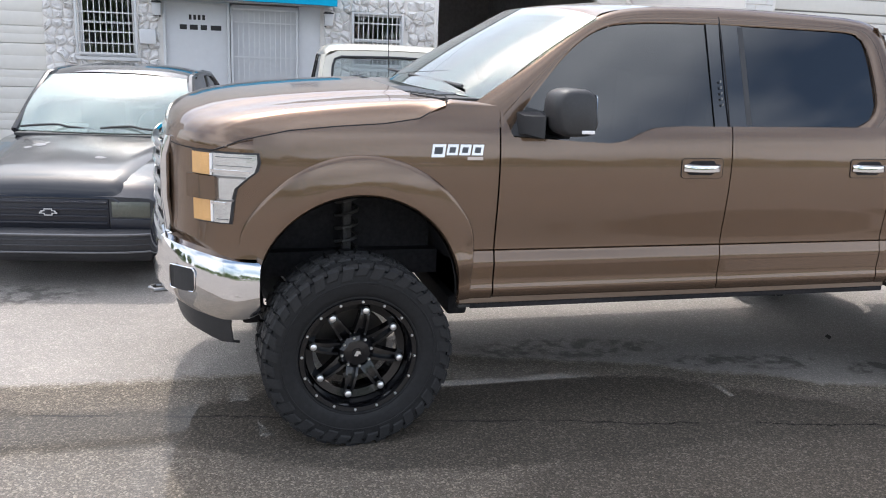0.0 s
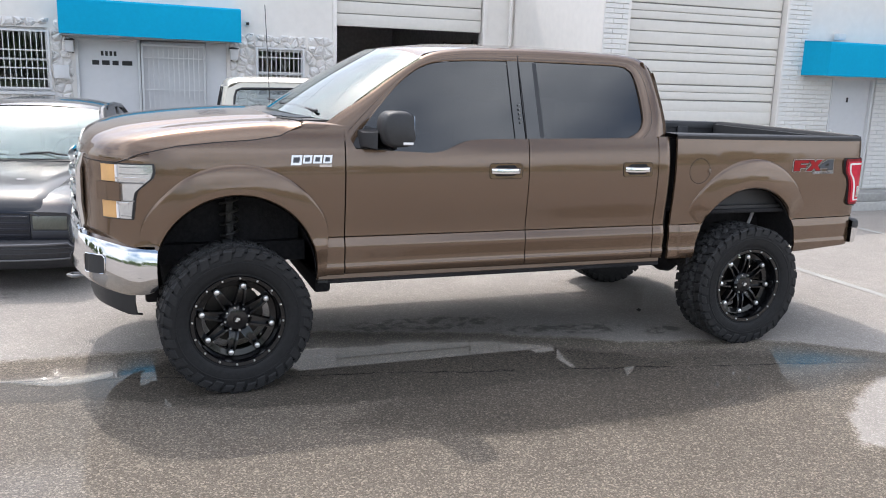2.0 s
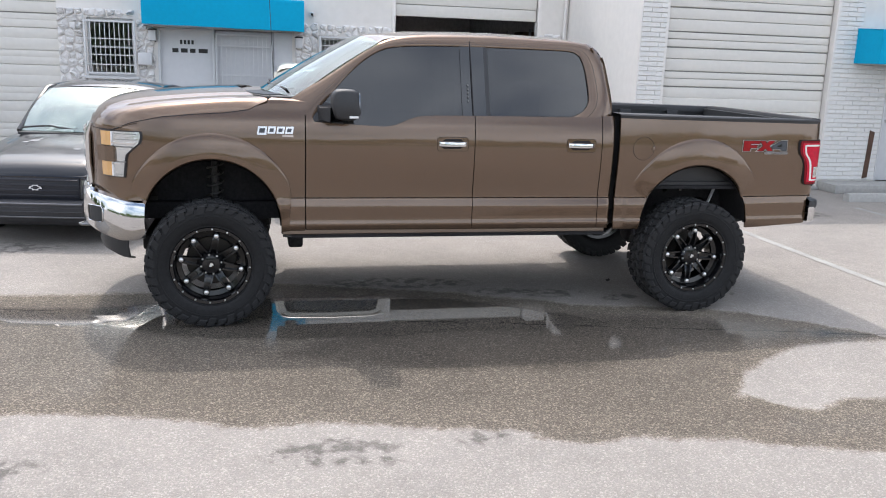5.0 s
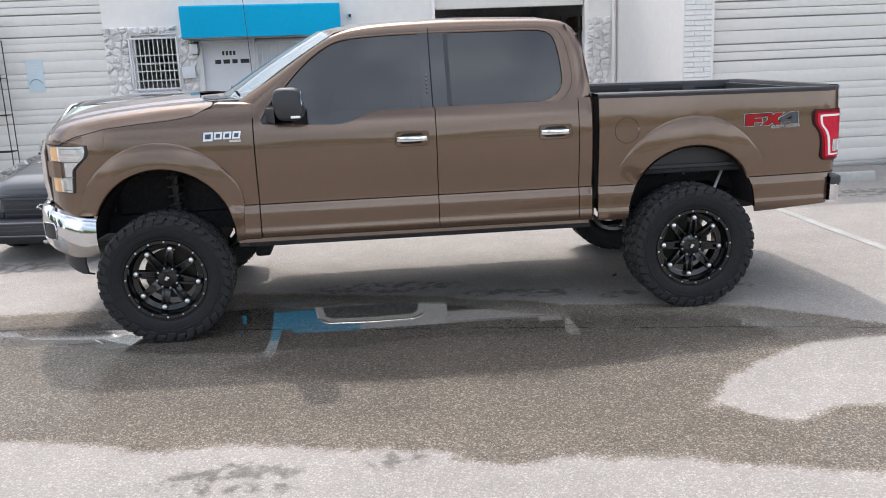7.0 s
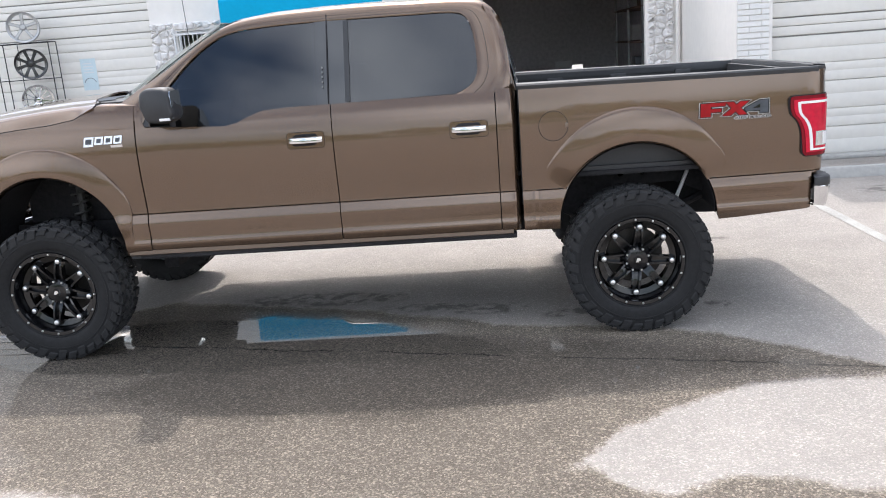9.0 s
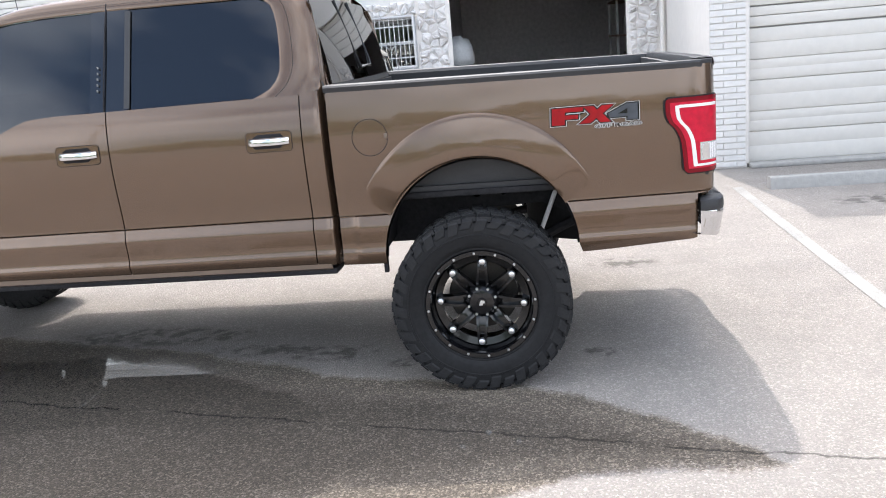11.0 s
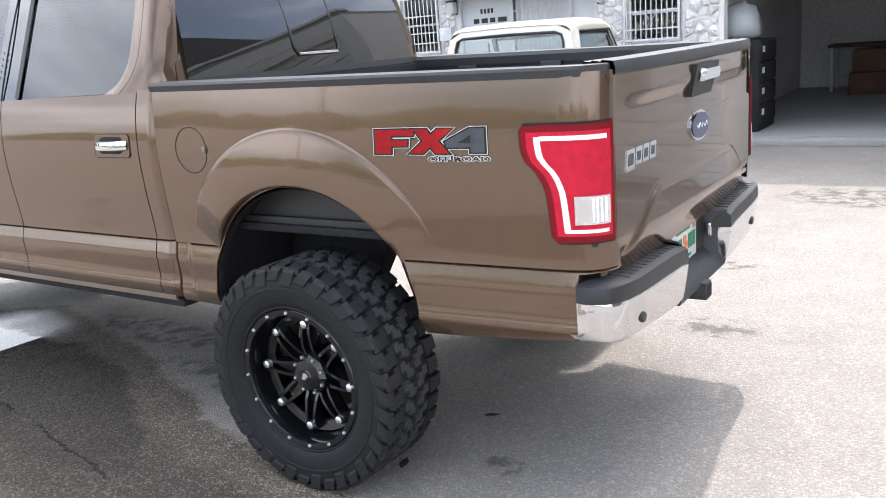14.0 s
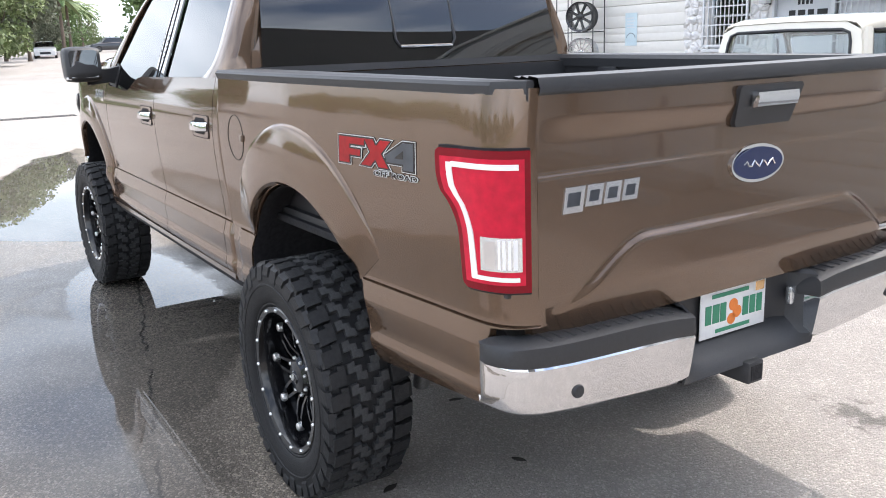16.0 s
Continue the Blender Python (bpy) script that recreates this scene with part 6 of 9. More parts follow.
bm = bmesh.new()
loft(bm, [[(gate_x(y, z) - (0.03 if j in (0, 142) else 0), y, z) for j, y in enumerate([0.189, *np.linspace(0.189, 1.811, 141), 1.811])] for z in [0.865, *np.linspace(0.87, 1.482, 103)]])
thick(bm, 0.012)
gate = part("tailgate", bm, M_BROWN, pickup, "brown tailgate with pressed creases", 40)
bm = bmesh.new()
loft(bm, [[(gate_x(y, 1.48) + dx, y, z) for dx, z in ((0.004, 1.482), (0.010, 1.488), (0.012, 1.50), (0.004, 1.524), (-0.03, 1.528), (-0.034, 1.523), (-0.06, 1.528), (-0.066, 1.523), (-0.09, 1.527), (-0.10, 1.50), (-0.10, 1.44))] for y in np.linspace(0.193, 1.807, 25)])
bmesh.ops.recalc_face_normals(bm, faces=bm.faces)
part("tailgate_cap", bm, M_TRIM, gate, "black tailgate top cap", 30)
part("tailgate_inner", boxes((4.70, 4.73, 0.2, 1.8, 0.9, 1.5)), M_TRIM, gate, "black tailgate inner face")
bm = bmesh.new()
prism(bm, [(0.892, 1.352), (0.884, 1.362), (0.874, 1.458), (0.882, 1.468), (1.148, 1.468), (1.156, 1.458), (1.136, 1.362), (1.128, 1.352)], lambda u, v, w: (gate_x(u, v) - 0.006 + w, u, v), 0.022)
for y in (0.176, 1.812):
    part("tailgate_gap", boxes((4.79, 4.826, y, y + 0.012, 0.90, 1.485)), M_DARK, pickup, "dark gap beside the tailgate")
handle = part("tailgate_handle", bm, M_TRIM, gate, "black latch bezel with a chrome pull")
bm = bmesh.new()
loft(bm, [[(4.872 + dx - (0.02 if y in (0.93, 1.118) else 0.0), y, z) for dx, z in ((0.0, 1.402), (0.022, 1.408), (0.027, 1.43), (0.024, 1.448), (0.0, 1.455))] for y in (0.93, 0.934, 1.0, 1.06, 1.114, 1.118)])
thick(bm, 0.006)
part("pull", bm, M_CHROME, handle, "chrome pull")
bm = bmesh.new()
prism(bm, arcs(1.0, 1.24, 0.118, 0.056, 0, 360, 33)[:-1], lambda u, v, w: (gate_x(u, v) - 0.003 + w, u, v), 0.011)
oval = part("maker_badge", bm, M_CHROME, gate, "oval blue badge with a chrome rim")
bm = bmesh.new()
prism(bm, arcs(1.0, 1.24, 0.108, 0.047, 0, 360, 33)[:-1], lambda u, v, w: (gate_x(u, v) + 0.007 + w, u, v), 0.004)
part("badge_field", bm, M_BLUEBADGE, oval, "blue enamel")
bm = bmesh.new()
tube(bm, [(gate_x(1.0, 1.24) + 0.012, 0.93 + 0.14 * k / 12, 1.24 + 0.010 * math.sin(k * 1.9)) for k in range(13)], 0.0035, 5)
part("badge_mark", bm, M_CHROME, oval)


def badge_blocks(place, length, height, parent, label):
    """A chrome model badge as plain slanted blocks."""
    n = 4
    for i in range(n):
        bm = bmesh.new()
        u0, u1 = length * i / n + 0.004, length * (i + 1) / n - 0.004
        if i == 0:
            u0 -= 0.01
        k = height * 0.18
        lo = -height * 0.2 if i == 0 else 0.0
        outer = [(u0, lo), (u1, lo), (u1 + k, height), (u0 + k, height)]
        prism(bm, outer, lambda u, v, w: place(u, v, w), 0.006)
        part("badge_block", bm, M_BADGE, parent, label)
        bm = bmesh.new()
        prism(bm, [(u0 + 0.013, lo * 0.6 + height * 0.22), (u1 - 0.011, lo * 0.6 + height * 0.22), (u1 - 0.011 + k * 0.6, height * 0.74), (u0 + 0.013 + k * 0.6, height * 0.74)], lambda u, v, w: place(u, v, w + 0.006), 0.001)
        part("badge_inset", bm, M_GREYDECAL, parent, "dark badge inset")


badge_blocks(lambda u, v, w: (gate_x(0.27 + u, 1.19 + v) - 0.002 + w, 0.27 + u, 1.195 + v), 0.25, 0.055, gate, "plain chrome badge block")
part("small_badge", boxes((gate_x(1.7, 0.945) - 0.002, gate_x(1.7, 0.945) + 0.005, 1.66, 1.76, 0.935, 0.955), bevel=0.002), M_CHROME, gate, "small chrome tag")
for right in (False, True):
    place = (lambda u, v, w: (0.335 + u, side_y(0.335 + u, 1.36 + v) + 0.001 - w, 1.357 + v)) if not right else (lambda u, v, w: (0.595 - u, WIDE - side_y(0.595 - u, 1.36 + v) - 0.001 + w, 1.357 + v))
    badge_blocks(place, 0.24, 0.048, pickup, "plain chrome badge block")

# ---- tail lamps ----
for right in (False, True):
    plan = [(4.575, 0.052), (4.64, 0.066), (4.70, 0.085), (4.755, 0.110), (4.80, 0.140), (4.83, 0.172), (4.838, 0.186)]
    def lamp_y(x):
        return min(interp(x, [q[0] for q in plan], [q[1] for q in plan]), side_y(x, 1.2) + 0.001)

    left_edge = lambda z: interp(z, [1.0, 1.006, 1.02, 1.09, 1.15, 1.19, 1.22, 1.25, 1.29, 1.338, 1.349, 1.355], [4.700, 4.688, 4.680, 4.674, 4.668, 4.655, 4.636, 4.606, 4.597, 4.596, 4.600, 4.610])

    def tail_piece(name, zs, xa, xb, out, mat, label, parent):
        bm = bmesh.new()
        rows = []
        for z in zs:
            a, b = xa(z), xb(z)
            rows.append([(x + out * 0.7 * ease((x - 4.72) / 0.1), lamp_y(x) - out, z) for x in [a + (b - a) * i / 12 for i in range(13)]])
        loft(bm, both(rows, right))
        thick(bm, 0.02)
        return part(name, bm, mat, parent, label, 35)

    zz = [1.0, 1.003, 1.008, 1.014, *np.linspace(1.02, 1.335, 15), 1.343, 1.349, 1.352, 1.355]
    tail_piece("lamp_gasket", [0.994, *zz, 1.361], lambda z: left_edge(z) - 0.005, lambda z: 4.837, 0.005, M_DARK, "dark seal round the tail lamp", pickup)
    tail = tail_piece("tail_lamp", zz, left_edge, lambda z: 4.838, 0.010, M_RED, "red tail lamp with a white light band", pickup)
    tail_piece("red_lens", zz[4:-4], lambda z: left_edge(z) + 0.020, lambda z: 4.832, 0.0135, M_REDLENS, "bright red lens", tail)
    zi = [z for z in np.linspace(1.032, 1.321, 15)]
    tail_piece("light_band", zi, lambda z: left_edge(z) + 0.044, lambda z: left_edge(z) + 0.062, 0.016, M_WHITELENS, "white light band", tail)
    tail_piece("light_band", [1.309, 1.316, 1.323], lambda z: left_edge(z) + 0.060, lambda z: 4.826, 0.016, M_WHITELENS, "white light band", tail)
    tail_piece("light_band", [1.030, 1.035, 1.041], lambda z: left_edge(z) + 0.046, lambda z: 4.826, 0.016, M_WHITELENS, "white light band", tail)
    clear = tail_piece("reversing_lamp", [1.056, 1.08, 1.10, 1.125, 1.142], lambda z: 4.752, lambda z: 4.829, 0.017, M_CLEAR, "clear reversing lamp", tail)
    tail_piece("reflector_bowl", [1.064, 1.075, 1.10, 1.122, 1.134], lambda z: 4.758 + 8 * (z - 1.099) ** 2, lambda z: 4.786, 0.0185, M_CHROME, "chrome reflector bowl", clear)
    for x0 in (4.792, 4.801, 4.810, 4.819):
        tail_piece("lamp_rib", [1.062, 1.10, 1.137], lambda z: x0, lambda z: x0 + 0.005, 0.0185, M_WHITELENS, "ribbed reflector", clear)

# ---- rear bumper ----
def bumper_plan(y):
    e = min(y, WIDE - y)
    return interp(e, [0.062, 0.07, 0.09, 0.125, 0.18, 0.26, 0.5, 0.74, 1.0], [4.775, 4.806, 4.840, 4.866, 4.881, 4.888, 4.894, 4.896, 4.896])


rear = None
for right in (False, True):
    bm = bmesh.new()
    ys = [0.062, 0.066, 0.072, 0.08, 0.09, 0.105, 0.125, 0.15, 0.18, 0.22, 0.26, 0.34, 0.44, 0.54, 0.64, 0.685, 0.71]
    rows = []
    for y in ys:
        x = bumper_plan(y)
        zt = interp(y, [0.06, 0.3, 0.62, 0.71], [0.815, 0.803, 0.793, 0.783])
        zb = interp(y, [0.06, 0.10, 0.16, 0.3, 0.5, 0.66, 0.71], [0.700, 0.682, 0.668, 0.655, 0.642, 0.632, 0.640])
        rows.append([(x - 0.06, y + 0.02, zb + 0.006), (x - 0.030, y + 0.002, zb), (x - 0.019, y, zb + 0.010), (x - 0.013, y, zb + 0.04), (x - 0.005, y, (zb + zt) / 2 + 0.02), (x + 0.001, y, zt - 0.008), (x - 0.004, y, zt), (x - 0.04, y + 0.01, zt)])
    rows.insert(0, [(4.752, y + 0.002, z) for x, y, z in rows[0]])
    rows.append([(x - 0.05, y + 0.008, z) for x, y, z in rows[-1]])
    loft(bm, both(rows, right))
    bmesh.ops.recalc_face_normals(bm, faces=bm.faces)
    half = part("rear_bumper", bm, M_CHROME, pickup, "chrome rear bumper half", 35)
    bm = bmesh.new()
    rows = []
    for y in ys:
        x = bumper_plan(y) + 0.003
        zt = interp(y, [0.06, 0.3, 0.62, 0.71], [0.815, 0.803, 0.793, 0.783]) - 0.002
        h = interp(y, [0.06, 0.12, 0.5, 0.71], [0.050, 0.062, 0.068, 0.062])
        inn = interp(y, [0.06, 0.10, 0.16, 0.2], [4.748, 4.755, 4.80, 4.80])
        rows.append([(inn, y, zt), (x - 0.004, y, zt), (x, y, zt + 0.012), (x - 0.004, y, zt + h - 0.01), (x - 0.02, y, zt + h), (inn, y, zt + h + 0.004)])
    rows.insert(0, [(min(x, 4.752), y + 0.002, z) for x, y, z in rows[0]])
    rows.append([(x - 0.07, y + 0.02, z - 0.03 * (k > 2)) for k, (x, y, z) in enumerate(rows[-1])])
    loft(bm, both(rows, right))
    bmesh.ops.recalc_face_normals(bm, faces=bm.faces)
    part("step_pad", bm, M_TRIM, half, "black ribbed plastic step pad", 35)
    for i in range(12):
        y = 0.20 + i * 0.040
        yy = (y, y + 0.012) if not right else (WIDE - y - 0.012, WIDE - y)
        zt = interp(y, [0.06, 0.3, 0.62, 0.71], [0.815, 0.803, 0.793, 0.783]) - 0.002 + interp(y, [0.12, 0.5, 0.71], [0.062, 0.068, 0.062])
        part("tread_rib", boxes((4.80, 4.868, yy[0], yy[1], zt - 0.004, zt + 0.004), bevel=0.002), M_TRIM, half)
    bm = bmesh.new()
    yy = 0.285 if not right else WIDE - 0.285
    lathe(bm, [(0.0, 4.887), (0.016, 4.886), (0.019, 4.882), (0.019, 4.86)], 14, "x", (0, yy, 0.716))
    part("parking_sensor", bm, M_TRIM, half, "dark round parking sensor")
bm = bmesh.new()
rows = []
for y in np.linspace(0.70, 1.30, 15):
    e = abs(y - 1)
    x = 4.878
    deep = 0.10 * ease((0.30 - e) / 0.06)
    rows.append([(4.74, y, 0.868), (x - 0.02 - deep, y, 0.862), (x - deep, y, 0.85), (x - deep * 1.05, y, 0.70), (x - deep * 0.3, y, 0.655), (x - 0.01, y, 0.62), (4.78, y, 0.615)])
loft(bm, rows)
thick(bm, 0.006)
rear = part("bumper_centre", bm, M_TRIM, pickup, "black plastic bumper centre with the plate recess", 35)
for y in (0.742, 1.232):
    part("plate_lamp", boxes((4.81, 4.83, y, y + 0.03, 0.75, 0.81), bevel=0.006), M_CLEAR, rear, "small plate lamp")
plate = part("number_plate", boxes((4.788, 4.792, 0.85, 1.155, 0.70, 0.853), bevel=0.0015), M_WHITEDECAL, rear, "white plate with green bars and an orange mark")
for i, (y, w) in enumerate(((0.872, 0.026), (0.905, 0.03), (0.94, 0.026), (1.045, 0.026), (1.078, 0.026), (1.111, 0.026))):
    part("plate_bar", boxes((4.792, 4.794, y, y + w, 0.745, 0.805)), M_GREENPRINT, plate)
for y, z, r in ((1.0, 0.79, 0.02), (1.018, 0.765, 0.02), (0.992, 0.745, 0.018)):
    bm = bmesh.new()
    prism(bm, arcs(y, z, r, r, 0, 360, 15)[:-1], lambda u, v, w: (4.792 + w, u, v), 0.002 + 0.0004 * (z > 0.78))
    part("orange_mark", bm, M_ORANGE, plate)
part("plate_bar", boxes((4.792, 4.794, 0.90, 1.07, 0.825, 0.838)), M_GREENPRINT, plate)
part("plate_bar", boxes((4.792, 4.794, 0.92, 1.08, 0.712, 0.724)), M_GREENPRINT, plate)
part("plate_sticker", boxes((4.792, 4.794, 1.105, 1.145, 0.815, 0.845)), M_AMBER, plate)
hitch = part("tow_hitch", boxes((4.70, 4.889, 0.965, 1.035, 0.56, 0.63), bevel=0.006), M_TRIM, pickup, "black square tow hitch")
part("hitch_socket", boxes((4.8865, 4.8915, 0.976, 1.024, 0.571, 0.619)), M_DARK, hitch)

def grown(outline, d):
    """An outline moved outwards by d."""
    out = []
    k = len(outline)
    for i in range(k):
        a, b, c = (Vector(outline[(i + j) % k]) for j in (-1, 0, 1))
        n1, n2 = (b - a).normalized(), (c - b).normalized()
        n1, n2 = Vector((n1.y, -n1.x)), Vector((n2.y, -n2.x))
        m = (n1 + n2) / max(0.45, 1 + n1.dot(n2))
        out.append(tuple(b + m * d))
    return out


# ---- side decal, fuel flap, handles, mirrors ----
for right in (False, True):
    def flank(u, v, w, x0=4.07, z0=1.25):
        x, z = x0 + u, z0 + v
        y = side_y(x, z) - 0.0012 - w
        return (x, (WIDE - y) if right else y, z)

    def decal(name, outline, lift, mat):
        bm = bmesh.new()
        if right:
            outline = [(0.43 - u, v) for u, v in outline]
        prism(bm, [(u, 0.022 + v * 0.72) for u, v in outline], lambda u, v, w: flank(u, v, w + lift), 0.0006)
        return part(name, bm, mat, pickup, "off-road decal as plain red and grey shapes")

    shapes = (([(0.0, 0.0), (0.060, 0.0), (0.061, 0.034), (0.122, 0.034), (0.124, 0.060), (0.062, 0.060), (0.063, 0.080), (0.146, 0.080), (0.150, 0.108), (0.003, 0.108)], M_REDDECAL),
              ([(0.128, 0.0), (0.180, 0.0), (0.208, 0.030), (0.226, 0.0), (0.275, 0.0), (0.238, 0.055), (0.288, 0.108), (0.236, 0.108), (0.212, 0.082), (0.196, 0.108), (0.150, 0.108), (0.182, 0.056)], M_REDDECAL),
              ([(0.268, 0.026), (0.352, 0.026), (0.352, 0.004), (0.400, 0.004), (0.400, 0.108), (0.350, 0.108), (0.262, 0.052)], M_GREYDECAL))
    for tone, grow, lift in ((M_GLOSSBLACK, 0.0110, 0.0), (M_PALEDECAL, 0.0095, 0.0006), (M_GLOSSBLACK, 0.0070, 0.0011)):
        for outline, mat in shapes:
            decal("decal_edge", grown(outline, grow), lift, tone)
    for outline, mat in shapes:
        decal("decal_shape", outline, 0.0016, mat)
    decal("decal_edge", [(0.308, 0.046), (0.352, 0.046), (0.352, 0.078)], 0.0024, M_GLOSSBLACK)
    for tone, fat, lift in ((M_DULLDECAL, 0.0019, 0.0035), (M_GLOSSBLACK, 0.0002, 0.0050)):
        me = text_mesh("decal_lettering", "OFF ROAD", 0.0215, 0.0004, fat)
        ob = new("decal_lettering", me)
        me.materials.append(tone)
        ob.parent = pickup
        x, z = 4.378, 1.2535
        y = side_y(x, z) - lift
        ob.matrix_basis = Matrix.Translation(Vector((x if not right else x - 0.1, y if not right else WIDE - y, z)) - ORIGIN[pickup.name]) @ pose(0, 0, 0, 90, 0, 175.0 if right else 5.0) @ Matrix.Diagonal((2.1, 1.0, 1.0, 1.0))
        tagged(ob, "small dark decal words with a pale edge")
    # fuel flap ring
    if not right:
        bm = bmesh.new()
        ring = arcs(0.0, 0.0, 0.086, 0.088, 0, 360, 41)
        tube(bm, [flank(u, v, -0.001, 3.205, 1.285) for u, v in ring], 0.0018, 5)
        part("fuel_flap_gap", bm, M_DARK, pickup, "round fuel flap outline")
        part("fuel_flap_catch", boxes((3.275, 3.292, -0.019, -0.006, 1.275, 1.30), bevel=0.002), M_BROWN2, pickup)
    for x0, door in ((1.60, doors_f), (2.59, doors_r)):
        parent = door[1 if right else 0]
        bm = bmesh.new()
        prism(bm, [(0, 0.0), (0.01, -0.01), (0.215, -0.01), (0.228, 0.0), (0.228, 0.075), (0.215, 0.085), (0.01, 0.085), (0, 0.075)], lambda u, v, w: flank(u, v, w - 0.001, x0, 1.262), 0.004)
        cup = part("handle_cup", bm, M_BROWN, parent, "recessed handle cup")
        bm = bmesh.new()
        tube(bm, [flank(u, v, 0.002, x0, 1.262) for u, v in ((0.0, 0.0), (0.012, -0.011), (0.215, -0.011), (0.229, 0.0), (0.229, 0.075), (0.215, 0.086), (0.012, 0.086), (0.0, 0.075), (0.0, 0.0))], 0.0017, 5)
        part("handle_seam", bm, M_DARK, cup, "dark seam round the handle cup")
        # flat dark sheet on the cup paints the shade behind the handle
        bm = bmesh.new()
        prism(bm, [(0.035, 0.010), (0.05, 0.004), (0.165, 0.004), (0.18, 0.012), (0.19, 0.058), (0.175, 0.074), (0.06, 0.074), (0.035, 0.060)], lambda u, v, w: flank(u, v, w + 0.0035, x0, 1.262), 0.0006)
        part("handle_shade_sheet", bm, M_DARK, cup, "dark sheet for the shade behind the handle")
        bm = bmesh.new()
        rows = []
        for k in range(11):
            u = 0.012 + 0.204 * k / 10
            o = 0.008 + 0.034 * math.sin(math.pi * min(1, max(0, (k / 10)))) ** 0.5
            rows.append([flank(u, v, o - dd, x0, 1.262) for v, dd in ((0.018, 0.012), (0.023, 0.002), (0.038, 0.0), (0.053, 0.002), (0.058, 0.012))])
        loft(bm, rows)
        thick(bm, 0.008)
        part("door_handle", bm, M_CHROME, cup, "chrome door handle")
    # door mirror
    s = -1 if right else 1
    at = lambda x, y, z: (x, 1 + s * (y - 1), z)
    bm = bmesh.new()
    rows = []
    for y, f in ((-0.255, 0.80), (-0.245, 0.93), (-0.20, 1.0), (-0.10, 0.98), (-0.06, 0.90)):
        ring = []
        for a in range(24):
            t = 2 * math.pi * a / 24
            cu, sv = math.cos(t), math.sin(t)
            px = math.copysign(abs(cu) ** 0.55, cu) * 0.095 * f
            pz = math.copysign(abs(sv) ** 0.62, sv) * 0.105 * f
            ring.append(at(0.915 + px + 0.012 * (pz < 0), y, 1.575 + pz))
        rows.append(ring)
    loft(bm, rows, close=True)
    bmesh.ops.remove_doubles(bm, verts=bm.verts, dist=1e-5)
    edges = [e for e in bm.edges if e.is_boundary]
    bmesh.ops.edgeloop_fill(bm, edges=edges)
    bmesh.ops.recalc_face_normals(bm, faces=bm.faces)
    mirror = part("door_mirror", bm, M_TRIM, pickup, "black door mirror with a pale signal strip", 50)
    bm = bmesh.new()
    prism(bm, [(-0.245, 1.485), (-0.07, 1.485), (-0.065, 1.66), (-0.09, 1.672), (-0.235, 1.668), (-0.248, 1.65)], lambda u, v, w: at(1.003 + w, -0.155 + (u + 0.155) * 0.86, 1.578 + (v - 1.578) * 0.86), 0.006)
    part("mirror_glass", bm, M_MIRROR, mirror, "mirror glass")
    part("signal_strip", boxes(tuple([0.935, 0.997, *sorted((at(0, -0.258, 0)[1], at(0, -0.23, 0)[1])), 1.488, 1.504]), bevel=0.003), M_WHITELENS, mirror, "pale signal strip")
    bm = bmesh.new()
    rows = []
    for y, x, w, h in ((0.07, 0.80, 0.06, 0.055), (0.0, 0.815, 0.055, 0.04), (-0.07, 0.85, 0.06, 0.045), (-0.12, 0.88, 0.06, 0.05)):
        rows.append([at(x + w * c, y, 1.50 + h * q) for c, q in ((-1, -1), (1, -1), (1, 1), (-1, 1))])
    g = loft(bm, rows, close=True)
    bmesh.ops.recalc_face_normals(bm, faces=bm.faces)
    part("mirror_arm", bm, M_TRIM, mirror, "black mirror arm", 50)

bm = bmesh.new()
tube(bm, [(0.48, 1.75, 1.6), (0.47, 1.75, 1.9), (0.45, 1.75, 2.36)], 0.003, 5)
part("aerial", bm, M_TRIM, pickup, "thin black aerial")

# ---- wheel wells, chassis, suspension ----
for cx, rx, top_z, zc in ((0.02, 0.465, 1.165, 0.70), (3.70, 0.47, 1.145, 0.69)):
    for right in (False, True):
        bm = bmesh.new()
        rows = []
        for k in range(19):
            t = radians(k * 10)
            ex, ez = cx + (rx - 0.004) * math.cos(t), zc + (top_z - zc) * math.sin(t)
            r = [(ex, side_y(ex, ez) + d, ez) for d in (0.002, 0.03)]
            r += [(cx + (rx + 0.03) * math.cos(t), 0.09, zc + (top_z - zc + 0.03) * math.sin(t)), (cx + (rx + 0.03) * math.cos(t), 0.55, zc + (top_z - zc + 0.02) * math.sin(t))]
            rows.append(r)
        loft(bm, both(rows, right))
        bmesh.ops.recalc_face_normals(bm, faces=bm.faces)
        part("wheel_well", bm, M_DARK, pickup, "black wheel well liner", 50)
        y0, y1 = (0.55, 0.60) if not right else (WIDE - 0.60, WIDE - 0.55)
        if cx < 1:
            part("inner_wing", boxes((cx - 0.42, cx + 0.45, y0, y1, 0.72, 1.2)), M_DARK, pickup)
        else:
            lip = boxes((cx - 0.46, cx + 0.46, 0.10, 0.19, 0.955, 0.985), (cx - 0.46, cx + 0.46, 0.16, 0.55, 0.985, 1.0), bevel=0.004)
            if right:
                bmesh.ops.transform(lip, matrix=Matrix.Translation((0, WIDE, 0)) @ Matrix.Diagonal((1, -1, 1, 1)), verts=lip.verts)
                bmesh.ops.reverse_faces(lip, faces=lip.faces)
            part("bed_underside", lip, M_DARK, pickup, "dark folded lower edge of the bed")
RAIL = [(-0.7, 0.68), (3.0, 0.66), (3.66, 0.66), (3.75, 0.82), (4.0, 0.83), (4.3, 0.70), (4.70, 0.70), (4.70, 0.82), (4.36, 0.82), (4.1, 0.96), (3.2, 0.96), (2.92, 0.80), (-0.7, 0.80)]
